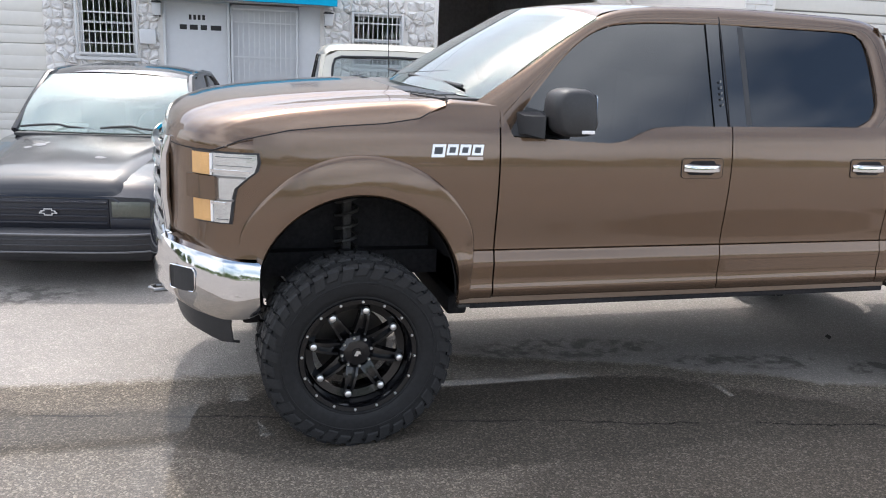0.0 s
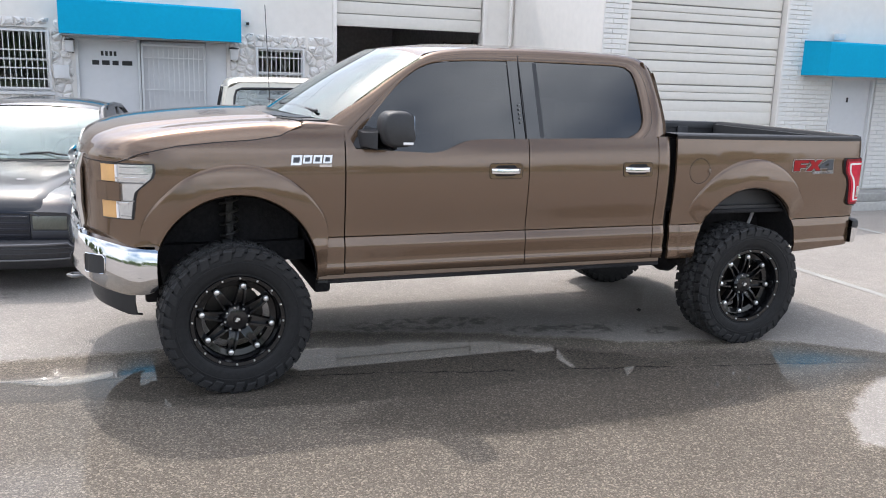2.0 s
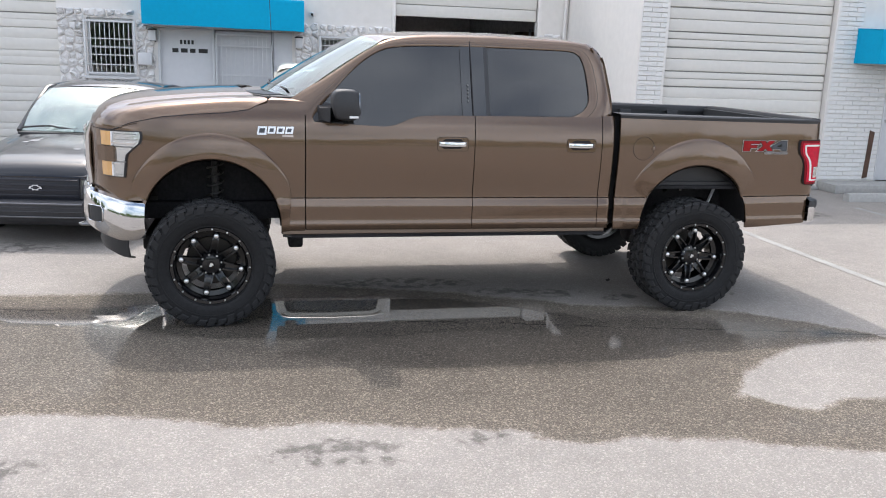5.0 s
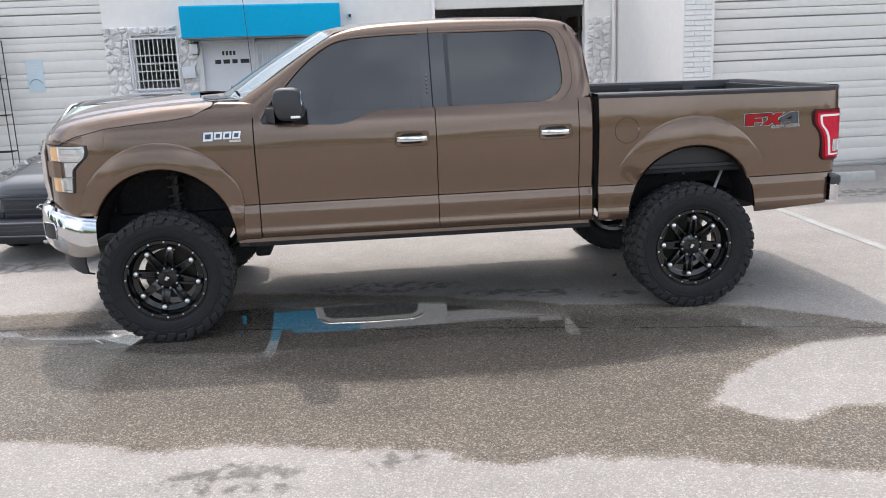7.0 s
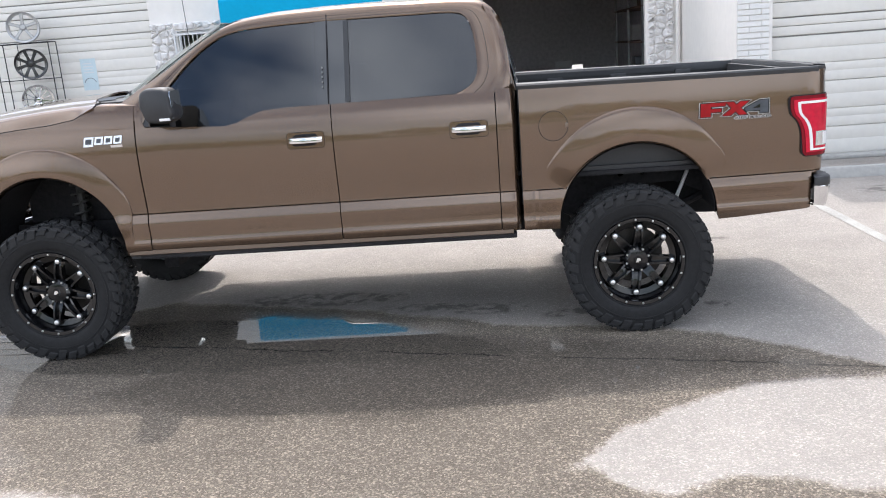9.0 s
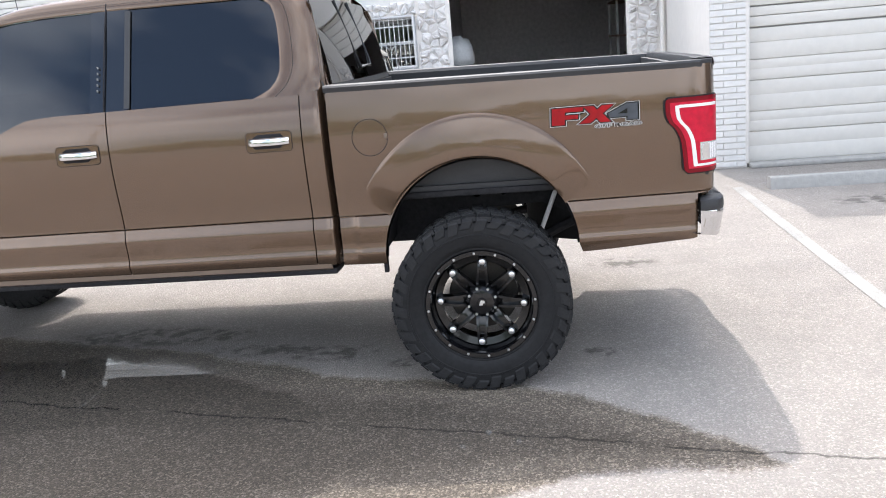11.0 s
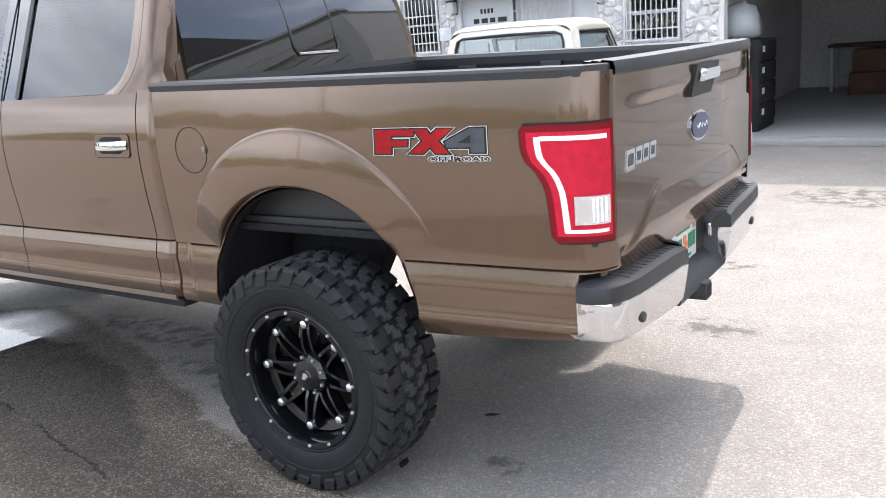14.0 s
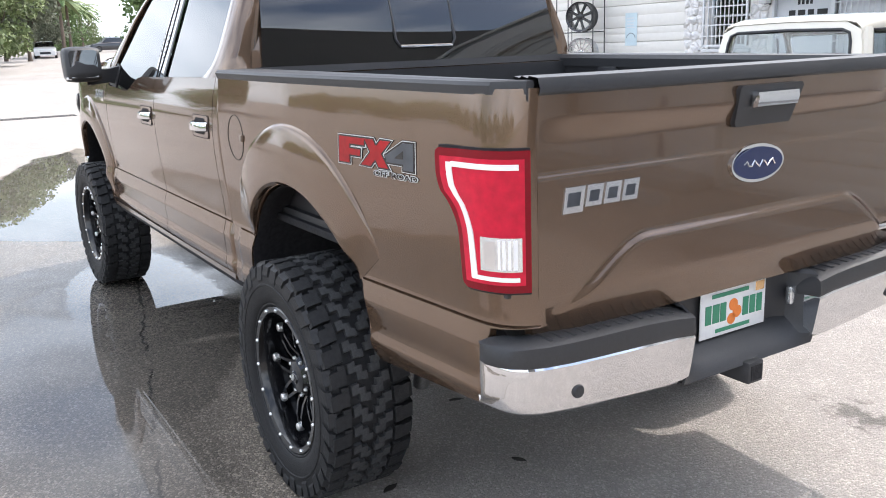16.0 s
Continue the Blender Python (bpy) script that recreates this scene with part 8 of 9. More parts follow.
def old_pickup():
    """Cream-roofed brown pickup, nose to the building."""
    m = pose(1.42, 8.42, 0, 0, 0, 178.5)
    car = thing("old_pickup", (1.4, 6.2, 0), "old brown pickup with a cream roof and cream lower band", "pickup truck")
    put = lambda name, bm, mat, label="", parent=car, smooth=38: local_part(name, bm, mat, parent, m, label, smooth)
    W = 0.86
    body = []
    for v, top in ((0.0, 1.02), (0.06, 1.10), (0.4, 1.15), (1.05, 1.18), (1.10, 1.18), (2.52, 1.14)):
        body.append([(u, v, z) for u, z in ((-W + 0.06, 0.42), (-W, 0.5), (-W - 0.01, 0.8), (-W + 0.005, 1.02), (-W + 0.03, top - 0.04), (-W + 0.12, top), (0, top + 0.02), (W - 0.12, top), (W - 0.03, top - 0.04), (W - 0.005, 1.02), (W + 0.01, 0.8), (W, 0.5), (W - 0.06, 0.42))])
    bm = bmesh.new()
    g = loft(bm, [r for r in body if r[0][1] < 1.12])
    bm.faces.new(g[0])
    bmesh.ops.recalc_face_normals(bm, faces=bm.faces)
    put("front_body", bm, M_BROWN2, "brown bonnet and wings")
    for s in (-1, 1):
        x0, x1 = sorted((s * (W - 0.04), s * (W + 0.008)))
        door = put("door", boxes((x0, x1, 1.11, 2.12, 0.44, 1.15), bevel=0.015), M_BROWN2, "brown door")
        put("door_handle", boxes((*sorted((s * (W + 0.008), s * (W + 0.03))), 1.98, 2.08, 1.02, 1.05), bevel=0.006), M_CHROME, "chrome door handle", door)
        put("cab_corner", boxes((x0, x1, 2.125, 2.52, 0.44, 1.15), bevel=0.015), M_BROWN2, "brown cab corner")
        put("cream_band", boxes((*sorted((s * (W + 0.002), s * (W + 0.014))), 0.05, 4.25, 0.46, 0.64), bevel=0.004), M_CREAM, "cream lower band")
        # pillars from the belt to the roof
        for v0, v1, r, nm in ((1.18, 1.52, 0.028, "windscreen_pillar"), (2.44, 2.36, 0.06, "rear_pillar")):
            bm = bmesh.new()
            tube(bm, [(s * (W - 0.05), v0, 1.12), (s * (W - 0.09), (v0 + v1) / 2, 1.36), (s * (W - 0.13), v1, 1.63)], r, 8)
            put(nm, bm, M_CREAM, "cream pillar")
        bm = bmesh.new()
        rows = [[(s * (W - 0.035), 1.24, 1.14), (s * (W - 0.115), 1.53, 1.61)], [(s * (W - 0.035), 2.36, 1.14), (s * (W - 0.115), 2.30, 1.61)]]
        put("side_window", skin(rows, 0.004), M_PANE, "clear door window")
        bm = bmesh.new()
        tube(bm, [(s * (W - 0.035), 1.46, 1.14), (s * (W - 0.10), 1.60, 1.55)], 0.012, 6)
        put("vent_bar", bm, M_TRIM, "dark quarter light bar")
        bm = bmesh.new()
        tube(bm, [(s * (W - 0.03), 1.22, 1.145), (s * (W - 0.105), 1.52, 1.618), (s * (W - 0.105), 2.30, 1.618), (s * (W - 0.03), 2.38, 1.145)], 0.012, 6)
        put("window_seal", bm, M_TRIM, "black window seal")
        for v in (0.85, 3.45):
            road_wheel(car, m, s * 0.80, v, 0.36, 0.22, M_CHROME, "road wheel with a bright rim")
        for v in (0.85, 3.45):
            bm = bmesh.new()
            prism(bm, [(v + 0.43 * math.cos(radians(a)), 0.43 + 0.43 * math.sin(radians(a))) for a in range(0, 181, 12)] + [(v - 0.43, 0.36), (v + 0.43, 0.36)], lambda p, q, w: (s * (W + 0.006 + w), p, q), 0.006)
            put("wheel_arch", bm, M_DARK, "dark wheel arch opening")
            bm = bmesh.new()
            tube(bm, [(s * (W + 0.012), v + 0.44 * math.cos(radians(a)), 0.43 + 0.44 * math.sin(radians(a))) for a in range(-8, 189, 14)], 0.022, 6)
            put("arch_trim", bm, M_CREAM, "cream wheel arch trim")
        put("bed_side", boxes((*sorted((s * (W - 0.07), s * (W + 0.004))), 2.56, 4.28, 0.45, 0.98), bevel=0.02), M_BROWN2, "brown bed side")
        put("headlamp", boxes((*sorted((s * 0.52, s * 0.74)), -0.02, 0.01, 0.72, 0.92), bevel=0.04), M_OLDLENS, "round-cornered headlamp")
    # cab back with its window opening
    def back(u, z):
        return (u, 2.52 - 0.13 * max(0.0, z - 1.12), z)
    outline_o = [(-W + 0.02, 1.06), (-W + 0.03, 1.14), (-W + 0.06, 1.3), (-W + 0.09, 1.50), (-W + 0.12, 1.62), (-0.6, 1.69), (0.0, 1.70), (0.6, 1.69), (W - 0.12, 1.62), (W - 0.09, 1.50), (W - 0.06, 1.3), (W - 0.03, 1.14), (W - 0.02, 1.06)]
    outline_i = [(-0.66, 1.20), (-0.68, 1.23), (-0.68, 1.32), (-0.665, 1.52), (-0.640, 1.595), (-0.57, 1.622), (0.0, 1.632), (0.57, 1.622), (0.640, 1.595), (0.665, 1.52), (0.68, 1.32), (0.68, 1.23), (0.66, 1.20)]
    put("cab_back", skin([[back(*q) for q in outline_o], [back(*q) for q in outline_i]], 0.03), M_CREAM, "cream cab back")
    put("cab_back_lower", boxes((-W + 0.02, W - 0.02, 2.49, 2.525, 0.5, 1.21), bevel=0.01), M_BROWN2, "brown lower cab back")
    bm = bmesh.new()
    tube(bm, [tuple(Vector(back(*q)) + Vector((0, 0.004, 0))) for q in outline_i] + [tuple(Vector(back(*outline_i[0])) + Vector((0, 0.004, 0)))], 0.014, 6)
    put("rear_seal", bm, M_TRIM, "black rubber window seal")
    bm = bmesh.new()
    f = bm.faces.new([bm.verts.new(Vector(back(*q)) + Vector((0, -0.012, 0))) for q in outline_i])
    bmesh.ops.triangulate(bm, faces=[f])
    thick(bm, 0.004)
    put("rear_window", bm, M_PANE, "clear rear window", smooth=0)
    roof = []
    for v, z, w in ((1.42, 1.575, 0.70), (1.40, 1.60, 0.73), (1.46, 1.655, 0.72), (1.60, 1.69, 0.715), (1.9, 1.705, 0.715), (2.2, 1.70, 0.715), (2.34, 1.688, 0.715), (2.41, 1.668, 0.715), (2.445, 1.650, 0.718), (2.456, 1.641, 0.718)):
        roof.append([(w * c, v, z + 0.065 * (z > 1.64) - d * (1 if z > 1.6 else 0.2)) for c, d in ((-1.045, 0.14), (-1.05, 0.10), (-1.03, 0.06), (-0.97, 0.027), (-0.85, 0.008), (-0.4, 0.0), (0, -0.004), (0.4, 0.0), (0.85, 0.008), (0.97, 0.027), (1.03, 0.06), (1.05, 0.10), (1.045, 0.14))])
    put("roof", skin(roof, 0.012), M_CREAM, "cream roof", smooth=60)
    put("windscreen", skin([[(-0.78, 1.20, 1.14), (0, 1.12, 1.14), (0.78, 1.20, 1.14)], [(-0.69, 1.48, 1.57), (0, 1.42, 1.585), (0.69, 1.48, 1.57)]], 0.005), M_PANE, "clear windscreen")
    put("scuttle", boxes((-0.82, 0.82, 1.06, 1.3, 1.08, 1.142), bevel=0.01), M_BROWN2, "brown scuttle")
    put("cab_floor", boxes((-0.80, 0.80, 1.1, 2.5, 0.45, 0.55)), M_DARK)
    for u in (-0.42, 0.36):
        bm = bmesh.new()
        box(bm, u - 0.22, u + 0.22, 1.85, 2.3, 0.75, 0.92, bevel=0.05)
        box(bm, u - 0.23, u + 0.23, 2.24, 2.36, 0.9, 1.30, bevel=0.05)
        put("bucket_seat", bm, M_DASH2, "dark grey seat")
        bm = bmesh.new()
        prism(bm, [(u + 0.16 * c, 1.29 + 0.12 * q) for c, q in ((-1, 0), (-0.95, 0.5), (-0.7, 0.9), (-0.3, 1.05), (0.3, 1.05), (0.7, 0.9), (0.95, 0.5), (1, 0))], lambda a, b, w: (a, 2.27 + w, b), 0.08)
        put("headrest", bm, M_DASH2, "rounded grey headrest")
    bm = bmesh.new()
    tube(bm, [(0.36 + 0.20 * math.cos(a), 1.72 - 0.10 * math.sin(a), 1.22 + 0.13 * math.sin(a)) for a in np.linspace(0, 2 * math.pi, 24)], 0.011, 6)
    put("steering_wheel", bm, M_TRIM, "thin black steering wheel")
    put("dashboard", boxes((-0.78, 0.78, 1.2, 1.42, 0.9, 1.12), bevel=0.03), M_DASH2, "dark dashboard")
    bm = bmesh.new()
    tube(bm, [(-0.70, 0.98, 1.17), (-0.74, 0.80, 1.42), (-0.77, 0.64, 1.64)], 0.004, 5)
    put("aerial", bm, M_STEEL, "thin whip aerial")
    put("bed_floor", boxes((-0.79, 0.79, 2.56, 4.28, 0.6, 0.66)), M_DARK)
    put("tailgate", boxes((-0.84, 0.84, 4.24, 4.30, 0.5, 0.975), bevel=0.012), M_BROWN2, "brown tailgate")
    put("rear_bumper", boxes((-0.88, 0.88, 4.32, 4.40, 0.36, 0.48), bevel=0.02), M_CHROME, "chrome rear bumper")
    put("front_bumper", boxes((-0.90, 0.90, -0.12, -0.02, 0.40, 0.56), bevel=0.03), M_CHROME, "chrome front bumper")
    put("chassis", boxes((-0.5, 0.5, 0.2, 4.2, 0.3, 0.45), bevel=0.02), M_DARK)


M_DASH2 = material("dark grey upholstery", (0.055, 0.05, 0.055), 0.85, 0, 0.25, 25)
old_pickup()


# ---- display wheels on a wire rack ----
def display_wheel(loc, label, mat, spokes, dish, barrel_mat, r=0.215, deep=0.20, turn=0, thin=False):
    """Bare wheel with its face to -y."""
    x, y, z = loc
    w = thing("display_wheel", (x, y, z - r), label, "wheel", "wheels on the display rack")
    m = Matrix.Translation((x, y, z)) @ pose(0, 0, 0, 0, 0, turn)
    bm = bmesh.new()
    lathe(bm, [(r, -deep / 2), (r, -deep / 2 + 0.012), (r - 0.018, -deep / 2 + 0.03), (r - 0.03, 0.0), (r - 0.018, deep / 2 - 0.03), (r, deep / 2 - 0.01), (r, deep / 2), (r - 0.03, deep / 2 - 0.02), (r - 0.045, 0.0), (r - 0.03, -deep / 2 + 0.02), (r, -deep / 2)], 40)
    local_part("barrel", bm, barrel_mat, w, m)
    bm = bmesh.new()
    lathe(bm, [(0.0, -deep / 2 + dish - 0.02), (0.035, -deep / 2 + dish - 0.018), (0.055, -deep / 2 + dish), (0.055, -deep / 2 + dish + 0.04)], 20)
    local_part("hub", bm, mat, w, m)
    for i in range(spokes):
        a = 2 * math.pi * i / spokes + 0.3
        bm = bmesh.new()
        rows = []
        for q, hw, d in ((0.04, 0.018 if thin else 0.03, dish), (0.11, 0.008 if thin else 0.022, dish * 0.9), (r - 0.02, 0.011 if thin else 0.03, dish * 0.5 + 0.01)):
            rows.append([(q * math.cos(a) - k * hw * math.sin(a), -deep / 2 + d + h, q * math.sin(a) + k * hw * math.cos(a)) for k, h in ((-1, 0.02), (-0.7, 0), (0.7, 0), (1, 0.02))])
        loft(bm, rows)
        thick(bm, 0.012)
        local_part("spoke", bm, mat, w, m)
    return w


M_SILVERWHEEL = material("silver wheel paint", (0.42, 0.42, 0.42), 0.3, 0.6, 0.1, 20)
M_BLACKWHEEL = material("black wheel paint", (0.012, 0.012, 0.014), 0.25, 0, 0.2, 20, coat=0.5)
M_WIRE = material("black wire", (0.01, 0.01, 0.011), 0.5, 0.2, 0.2, 20)
rack = thing("wheel_rack", (-4.95, 8.9, 0), "thin black wire rack with shelves before the roller door", "rack")
for x in (-5.35, -4.42):
    for y in (8.82, 9.08):
        bm = bmesh.new()
        tube(bm, [(x, y, 0.0), (x, y, 2.35)], 0.009, 6)
        part("post", bm, M_WIRE, rack)
for z in (0.55, 1.15, 1.75, 2.345):
    bm = bmesh.new()
    tube(bm, [(-5.35, 8.82, z), (-4.42, 8.82, z), (-4.42, 9.08, z), (-5.35, 9.08, z), (-5.35, 8.82, z)], 0.008, 6)
    shelf = part("shelf", bm, M_WIRE, rack)
    for k in range(2):
        bm = bmesh.new()
        tube(bm, [(-5.35, 8.90 + 0.1 * k, z), (-4.42, 8.90 + 0.1 * k, z)], 0.005, 5)
        part("shelf_wire", bm, M_WIRE, shelf)
for x in (-4.95,):
    for y in (8.82,):
        bm = bmesh.new()
        tube(bm, [(x, y, 0.0), (x, y, 2.35)], 0.007, 6)
        part("post", bm, M_WIRE, rack)
display_wheel((-4.86, 8.95, 2.605), "silver five-spoke alloy wheel on top of the wire rack", M_SILVERWHEEL, 5, 0.03, M_SILVERWHEEL, 0.25, 0.24, 24)
display_wheel((-4.84, 8.95, 2.008), "black many-holed alloy wheel on the wire rack", M_BLACKWHEEL, 8, 0.03, M_BLACKWHEEL, 0.25, 0.24, 24)
display_wheel((-4.82, 8.95, 1.408), "chrome fine-spoked alloy wheel on the wire rack", M_CHROME, 14, 0.05, M_CHROME, 0.25, 0.24, 24, True)

# ---- inside the workshop ----
M_SACK = material("pale plastic film", (0.5, 0.52, 0.53), 0.35, 0, 0.15, 10)
cab = thing("tool_cabinet", (2.7, 10.3, 0.09), "dark steel tool cabinet with pale label plates", "cabinet")
part("body", boxes((2.35, 3.10, 9.75, 10.7, 0.09, 1.32), bevel=0.01), M_DARK, cab)
for z in (0.20, 0.48, 0.76, 1.04):
    dr = part("drawer", boxes((3.10, 3.12, 9.77, 10.68, z, z + 0.25), bevel=0.004), M_DARK, cab)
    part("label_plate", boxes((3.12, 3.126, 9.84, 9.96, z + 0.11, z + 0.19)), M_WHITEDECAL, dr, "pale label plate")
bm = bmesh.new()
lathe(bm, [(0.0, 0.0), (0.20, 0.0), (0.27, 0.06), (0.29, 0.2), (0.25, 0.34), (0.17, 0.44), (0.05, 0.5), (0.0, 0.5)], 16, "z", (2.75, 10.15, 1.322))
rng = random.Random(4)
for v in bm.verts:
    v.co += Vector((rng.uniform(-0.03, 0.03), rng.uniform(-0.03, 0.03), rng.uniform(-0.02, 0.02) if v.co.z > 1.4 else 0))
single("plastic_sack", bm, M_SACK, "crumpled pale plastic sack on the tool cabinet", "sack", smooth=60)
shelf_unit = thing("storage_shelf", (5.75, 11.5, 0.09), "tall dark storage shelf along the workshop wall", "shelf")
for z in (0.4, 1.0, 1.6, 2.2):
    part("shelf_board", boxes((5.45, 6.03, 9.9, 13.0, z, z + 0.03)), M_RUST, shelf_unit)
for y in (9.9, 11.4, 12.95):
    for x in (5.46, 5.99):
        part("upright", boxes((x, x + 0.04, y, y + 0.04, 0.09, 2.5)), M_STEEL, shelf_unit)
for i, (y, z, sx, sy, sz, mat) in enumerate(((10.1, 0.43, 0.35, 0.4, 0.3, M_CONC), (10.7, 1.03, 0.3, 0.35, 0.25, M_RUST), (10.1, 1.63, 0.3, 0.5, 0.22, M_STEEL), (11.6, 1.03, 0.35, 0.4, 0.3, M_GREYDECAL), (11.0, 2.23, 0.3, 0.6, 0.25, M_RUST), (12.2, 1.63, 0.3, 0.4, 0.3, M_CONC))):
    single("storage_box", boxes((5.98 - sx, 5.98, y, y + sy, z, z + sz), bevel=0.01), mat, "dusty storage box on the workshop shelf", "box", group="boxes on the workshop shelf")
bench = thing("workbench", (4.2, 16.2, 0.09), "dim workbench at the back of the workshop", "workbench")
part("worktop", boxes((3.0, 5.3, 15.8, 16.6, 0.92, 0.98), bevel=0.01), M_RUST, bench)
for x in (3.05, 5.2):
    for y in (15.85, 16.5):
        part("leg", boxes((x, x + 0.06, y, y + 0.06, 0.09, 0.92)), M_STEEL, bench)
single("paper_notice", boxes((4.50, 4.92, 16.93, 16.97, 1.0, 1.2), bevel=0.005), M_WHITEDECAL, "small white sheet on the workshop back wall", "notice", smooth=0)
tr = thing("crate_stack", (4.1, 14.0, 0.09), "stack of rusty brown crates in the dim workshop", "crates")
for i, (x, z, w) in enumerate(((3.5, 0.09, 0.8), (3.55, 0.5, 0.7), (4.5, 0.09, 0.7))):
    part("crate", boxes((x, x + w, 15.0, 15.6, z, z + 0.4), bevel=0.02), M_RUST, tr)


# ---- distance: road trees, palms, hedges, far cars, verge ----
def leaf_cloud(name, centres, radii, count, size, mat, seed, parent, drop=0.0):
    """Crown of many small leaf clumps spread through lobes, thinner at the rims."""
    rng = np.random.default_rng(seed)
    verts, faces = [], []
    for (cx, cy, cz), r in zip(centres, radii):
        k = int(count * r * r / sum(q * q for q in radii))
        d = rng.normal(size=(k, 3))
        d /= np.linalg.norm(d, axis=1)[:, None]
        dist = r * (0.35 + 0.75 * rng.random(k) ** 0.6)
        p = d * dist[:, None] * np.array([1, 1, 0.8]) + np.array([cx, cy, cz])
        for q in p:
            a, b = rng.normal(size=3), rng.normal(size=3)
            a /= np.linalg.norm(a)
            b -= a * a.dot(b)
            b /= np.linalg.norm(b)
            s = size * (0.5 + rng.random())
            i = len(verts)
            verts += [q - a * s, q - b * s * 0.6, q + a * s + np.array([0, 0, -drop * s]), q + b * s * 0.6]
            faces.append((i, i + 1, i + 2, i + 3))
    me = bpy.data.meshes.new(name)
    base = ORIGIN[parent.name] if parent else Vector((0, 0, 0))
    me.from_pydata([tuple(np.array(v) - np.array(base)) for v in verts], [], faces)
    me.materials.append(mat)
    ob = new(name, me)
    if parent:
        ob.parent = parent
    return ob


def tree(x, y, h, spread, mat, seed, label, leaves=1500):
    rng = random.Random(seed)
    t = thing("tree", (x, y, 0), label, "tree", "trees along the road")
    bm = bmesh.new()
    fork = h * 0.2
    for r0, r1, a, b in ((0.024 * h, 0.017 * h, (x, y, -0.05), (x + 0.1, y, fork)),):
        rows = []
        for k in range(6):
            f = k / 5
            r = r0 + (r1 - r0) * f + (0.01 * h if k == 0 else 0)
            c = Vector(a).lerp(Vector(b), f)
            rows.append([(c.x + r * math.cos(q * math.pi / 4), c.y + r * math.sin(q * math.pi / 4), c.z) for q in range(8)])
        loft(bm, rows, close=True)
    centres, radii = [], []
    for k in range(11):
        ang = k * 2.4 + rng.random()
        out = spread * (0.25 + 0.5 * rng.random())
        top = (x + out * math.cos(ang), y + out * math.sin(ang), h * (0.26 + 0.54 * rng.random()))
        tube(bm, [(x + 0.1, y, fork - 0.1), ((x + top[0]) / 2, (y + top[1]) / 2, (fork + top[2]) / 2 + 0.1 * h), top], 0.007 * h, 5)
        centres.append(top)
        radii.append(spread * (0.36 + 0.2 * rng.random()))
    centres.append((x, y, h * 0.82))
    radii.append(spread * 0.45)
    part("trunk", bm, M_BARK, t)
    leaf_cloud("crown", centres, radii, int(leaves * 4.0), 0.020 * h, mat, seed, t)
    t.location.z = rise(x)
    return t


def palm(x, y, h, seed):
    rng = random.Random(seed)
    t = thing("palm_tree", (x, y, 0), "tall palm with a ragged green crown and grey trunk", "palm tree", "palms along the road")
    bm = bmesh.new()
    rows = []
    for k in range(9):
        f = k / 8
        r = 0.16 * (1 - 0.35 * f)
        rows.append([(x + 0.25 * f * f + r * math.cos(q * math.pi / 4), y + r * math.sin(q * math.pi / 4), h * f - 0.05) for q in range(8)])
    loft(bm, rows, close=True)
    part("trunk", bm, M_BARK, t)
    for i in range(22):
        bm = bmesh.new()
        a, lift = i * 2.4, rng.uniform(-0.5, 0.9)
        left, right_, mid = [], [], []
        for k in range(8):
            f = k / 7
            d = 2.1 * f
            z = h + d * lift * (1 - 0.3 * f) - 0.9 * f * f
            cx, cy = x + 0.25 + d * math.cos(a), y + d * math.sin(a)
            w = 0.28 * math.sin(math.pi * (0.12 + 0.85 * f))
            for lst, s in ((left, 1), (right_, -1)):
                lst.append((cx - s * w * math.sin(a), cy + s * w * math.cos(a), z - 0.12))
            mid.append((cx, cy, z))
        loft(bm, [left, mid, right_])
        part("frond", bm, M_LEAF2 if i % 3 else M_LEAF, t, smooth=0)
    t.location.z = rise(x)
    return t


for i, (x, y, h, s, mat, n) in enumerate((
        (-46, 1.5, 6.4, 3.2, M_LEAF2, 3000), (-52, -2.5, 6.4, 3.2, M_LEAF, 2400), (-56, 4.2, 6.6, 2.8, M_LEAF2, 2200), (-64, 7.2, 6.4, 2.6, M_GREYLEAF, 2000), (-74, 9.0, 6.2, 2.6, M_GREYLEAF, 1800),
        (-84, 12.5, 5.6, 2.8, M_LEAF, 1600), (-40, 11.2, 5.6, 2.6, M_LEAF, 2600), (-47, 15.5, 6.5, 3.0, M_LEAF, 2000), (-38, -6.5, 5.6, 3.0, M_LEAF, 1800), (-30, -11.0, 5.4, 3.0, M_LEAF, 1800), (-95, 16.5, 5.0, 2.6, M_LEAF2, 1200))):
    tree(x, y, h, s, mat, 20 + i, "broad leafy roadside tree in full leaf", n)
for i, (x, y, h) in enumerate(((-70, 10.6, 5.0), (-78, 12.4, 4.6), (-66, 5.8, 5.8), (-90, 15.5, 4.4))):
    palm(x, y, h, 60 + i)

hedge_c, hedge_r = [], []
for k in range(36):
    hedge_c.append((-50 - 1.3 * k, 2.4 + 0.12 * k + 0.2 * math.sin(k), 0.45 + rise(-50 - 1.3 * k)))
    hedge_r.append(0.75)
tagged(leaf_cloud("hedge", hedge_c, hedge_r, 7000, 0.14, M_LEAF, 77, None), "clipped green hedge along the far road edge", "hedge", "", "stuff")
hedge_c = [(-99 + 0.5 * math.sin(k), 9.0 + 1.2 * k, 0.6 + rise(-99)) for k in range(14)]
tagged(leaf_cloud("hedge", hedge_c, [1.0] * 14, 5000, 0.18, M_LEAF, 78, None), "low green hedge closing the far end of the road", "hedge", "", "stuff")
bm = bmesh.new()
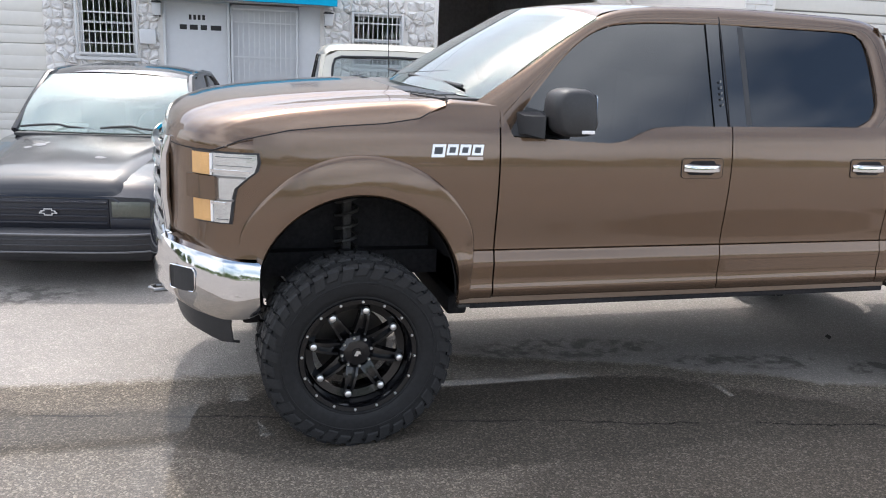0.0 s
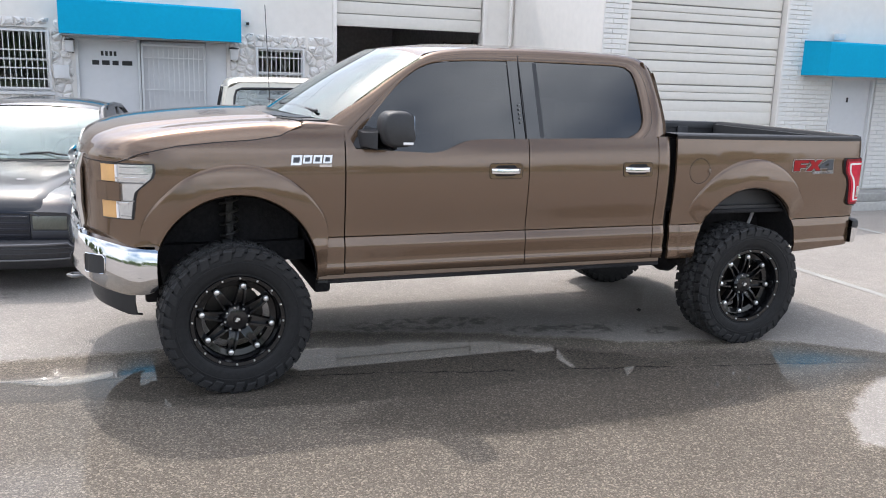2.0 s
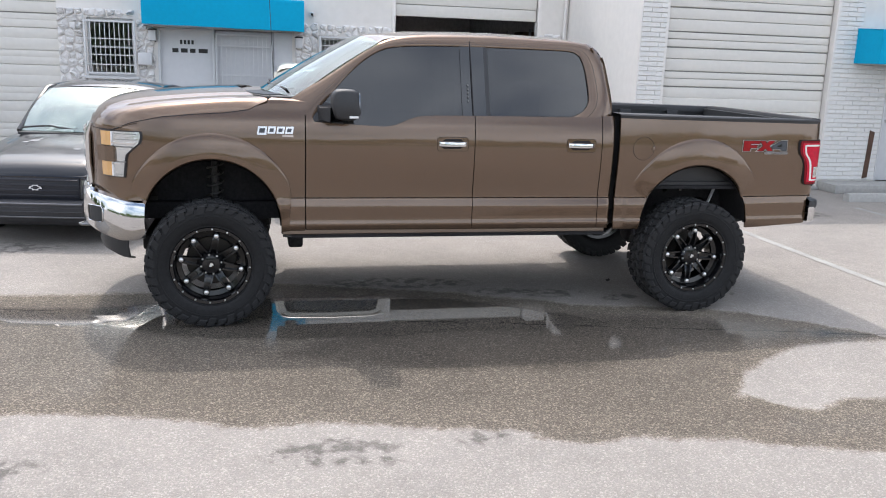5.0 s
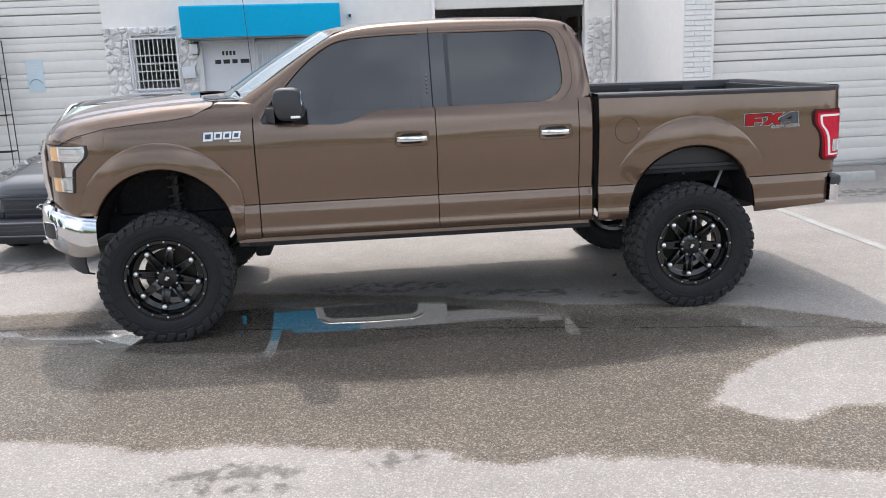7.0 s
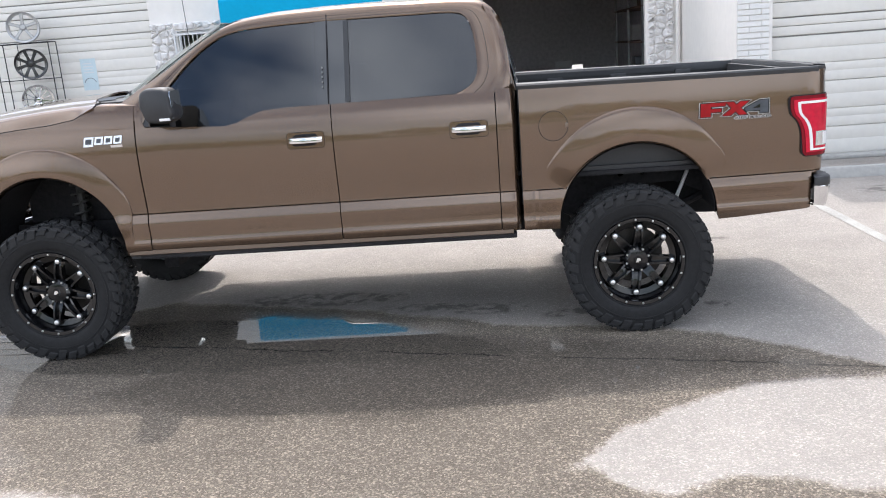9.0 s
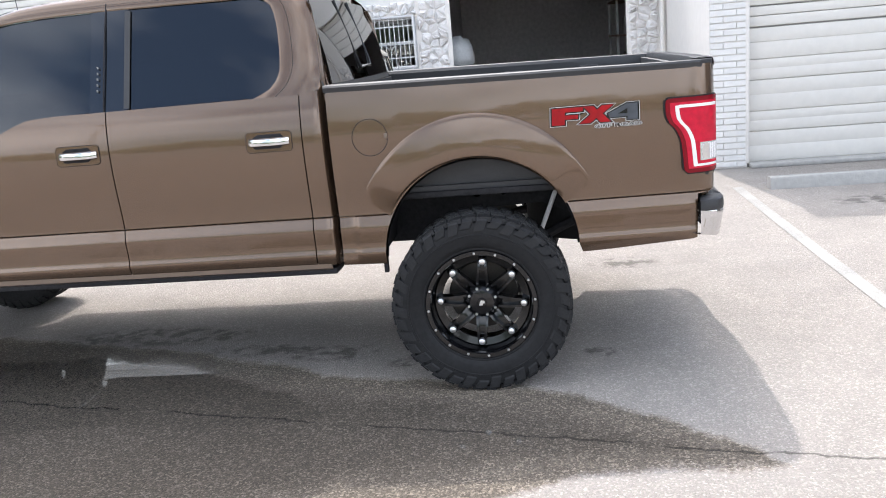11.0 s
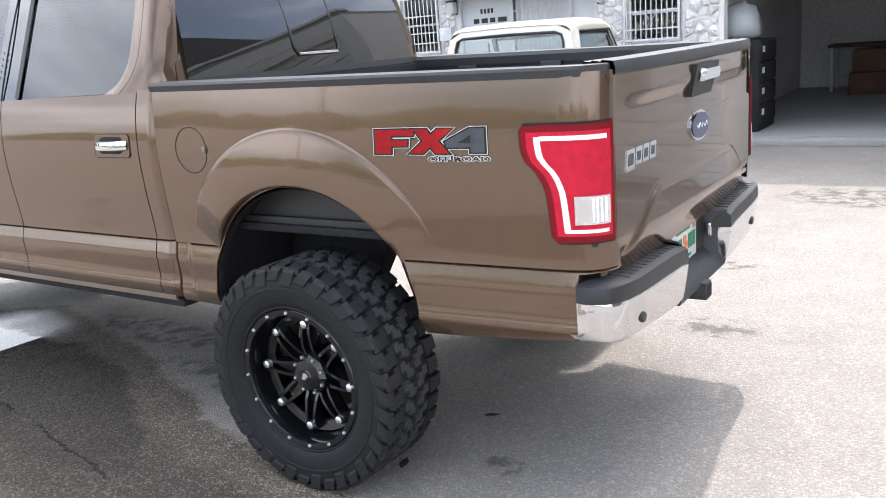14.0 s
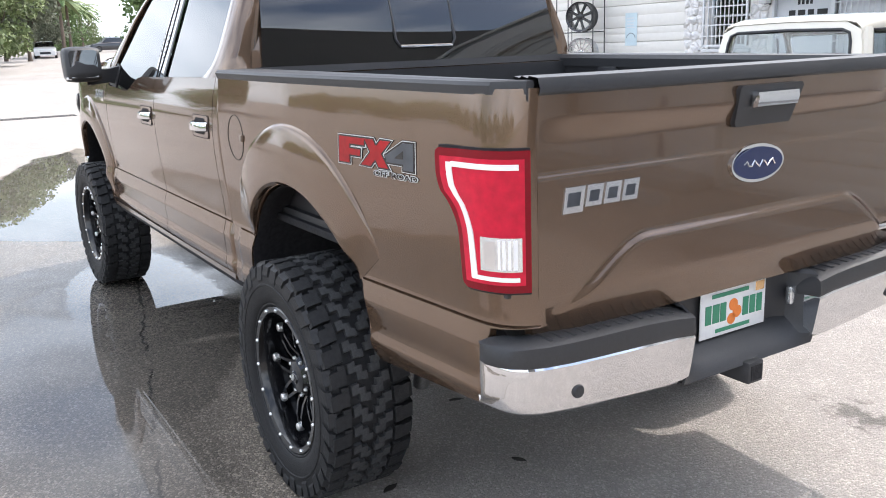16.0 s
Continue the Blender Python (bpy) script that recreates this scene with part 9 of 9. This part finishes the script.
for k in range(60):
    x0, x1 = -110 + 1.3 * k, -110 + 1.3 * (k + 1)
    bm.faces.new([bm.verts.new(c) for c in ((x0, 3.2 - 0.11 * (k - 20), 0.05 + rise(x0)), (x0, 3.2 - 0.11 * (k - 20) - 9, 0.05 + rise(x0)), (x1, 3.2 - 0.11 * (k - 19) - 9, 0.05 + rise(x1)), (x1, 3.2 - 0.11 * (k - 19), 0.05 + rise(x1)))])
bmesh.ops.remove_doubles(bm, verts=bm.verts, dist=1e-4)
bmesh.ops.recalc_face_normals(bm, faces=bm.faces)
single("verge", thick(bm, 0.06), M_GRASS, "dry grass verge beside the road", "verge", "structure")
# green verge and wood on the far side of the street, mirrored in the paint and glass
single("verge", boxes((-11, 90, -74, -34, 0, 0.06)), M_GRASS, "grass verge across the street", "verge", "structure", smooth=0)
rng = random.Random(9)
wood_c = [(-110 + 3.2 * k + rng.uniform(-1, 1), -64 + rng.uniform(-3, 3), rng.uniform(1.4, 4.0) + rise(-110 + 3.2 * k)) for k in range(62)]
wood_r = [rng.uniform(2.4, 3.4) for k in wood_c]
tagged(leaf_cloud("far_wood", wood_c, wood_r, 20000, 0.42, M_LEAF, 80, None), "row of dense green trees across the street", "woodland", "", "stuff")


def far_car(x, y, heading, paint, label):
    m = pose(x, y, 0, 0, 0, heading)
    car = thing("parked_car", (x, y, 0), label, "car", "cars parked down the road")
    put = lambda name, bm, mat, lab="", smooth=38: local_part(name, bm, mat, car, m, lab, smooth)
    table = {0.0: (0.76, 0.25, 0.5, 0.66, 0.70, 0.01), 0.15: (0.84, 0.22, 0.5, 0.72, 0.76, 0.02), 1.1: (0.88, 0.2, 0.55, 0.86, 0.93, 0.03), 3.6: (0.88, 0.2, 0.55, 0.92, 0.96, 0.02), 4.5: (0.80, 0.3, 0.55, 0.88, 0.95, 0.01)}
    put("body", hull([0.0, 0.08, 0.15, 0.5, 1.1, 2.0, 3.0, 3.6, 4.2, 4.5], table), paint, "", 45)
    put("roof", skin([[(w * k / 6, v, z - 0.06 * abs(k / 6) ** 3) for k in range(-6, 7)] for v, z, w in ((1.75, 1.38, 0.62), (1.9, 1.43, 0.63), (2.6, 1.46, 0.63), (3.2, 1.42, 0.62))], 0.02), paint, "", 50)
    put("windscreen", skin([[(0.74 * k, 1.1 + 0.1 * abs(k), 0.93), (0.63 * k, 1.78 + 0.05 * abs(k), 1.37)] for k in (-1, -0.5, 0, 0.5, 1)]), M_TINT)
    put("rear_window", skin([[(0.72 * k, 3.85, 0.95), (0.62 * k, 3.2, 1.40)] for k in (-1, -0.5, 0, 0.5, 1)]), M_TINT)
    for s in (-1, 1):
        put("side_window", skin([[(s * 0.78, 1.25, 0.94), (s * 0.63, 1.85, 1.37)], [(s * 0.78, 3.6, 0.95), (s * 0.63, 3.15, 1.38)]], 0.01), M_TINT)
        put("headlamp", boxes((*sorted((s * 0.45, s * 0.74)), -0.02, 0.06, 0.55, 0.67), bevel=0.02), M_WHITELENS)
        for v in (0.85, 3.55):
            road_wheel(car, m, s * 0.78, v, 0.31, 0.2, M_STEEL, "road wheel")
    put("grille", boxes((-0.4, 0.4, -0.015, 0.02, 0.36, 0.52), bevel=0.01), M_GRILLE)
    car.location.z = rise(x)
    return car


far_car(-70.0, 9.1, 82, M_WHITECAR, "white saloon car parked beside the far hedge")
far_car(-86.0, 15.2, 10, M_BLACKPAINT, "dark saloon car parked at the end of the road")

# drain grate in the yard
grate = thing("drain_grate", (-15.6, 1.9, 0.0), "long black cast-iron drain grate set in the asphalt", "drain grate")
part("frame", boxes((-15.75, -15.72, 0.9, 2.9, 0.001, 0.012), bevel=0.001), M_DARK, grate)
part("frame", boxes((-15.40, -15.37, 0.9, 2.9, 0.001, 0.012), bevel=0.001), M_DARK, grate)
bar_me = finish("bar", boxes((-0.17, 0.17, -0.02, 0.02, 0.0, 0.010), bevel=0.001), M_DARK)
for k in range(24):
    shared("bar", bar_me, grate, pose(0.05, -0.98 + 0.084 * k, 0.002))

grate.location = (-17.4, 1.6, rise(-17.4))
grate.rotation_euler.y = 0.03

# street lamp across the yard, mirrored in the side windows
lampost = thing("street_lamp", (-9.0, -19.0, 0), "grey steel street lamp with a curved arm", "street lamp")
bm = bmesh.new()
tube(bm, [(-9, -19, 0), (-9, -19, 7.0)], 0.07, 8)
part("pole", bm, M_STEEL, lampost)
bm = bmesh.new()
tube(bm, [(-9, -19, 6.9), (-8.8, -18.6, 7.4), (-8.2, -17.6, 7.7), (-7.6, -16.6, 7.75)], 0.04, 8)
part("arm", bm, M_STEEL, lampost)
part("lamp_head", boxes((-7.75, -7.4, -16.75, -16.0, 7.66, 7.80), bevel=0.04), M_STEEL, lampost)

# fallen leaves under the tail of the truck
for x, y, turn in ((4.02, 0.74, 20), (3.91, 0.22, 110), (3.39, 0.86, 65)):
    bm = bmesh.new()
    rows = []
    for k in range(7):
        f = k / 6
        w = 0.018 * math.sin(math.pi * (0.06 + 0.88 * f)) + 0.001
        u = -0.035 + 0.07 * f
        rows.append([(u, -w, 0.010 + 0.006 * f), (u, 0.0, 0.004 + 0.008 * f * f), (u, w, 0.009)])
    loft(bm, rows)
    thick(bm, 0.001)
    bmesh.ops.transform(bm, matrix=pose(x, y, 0.0, 0, 0, turn), verts=bm.verts)
    single("fallen_leaf", bm, M_DEADLEAF, "dry dark brown leaf curled on the asphalt", "leaf", "", "fallen leaves", (x, y, 0.0))
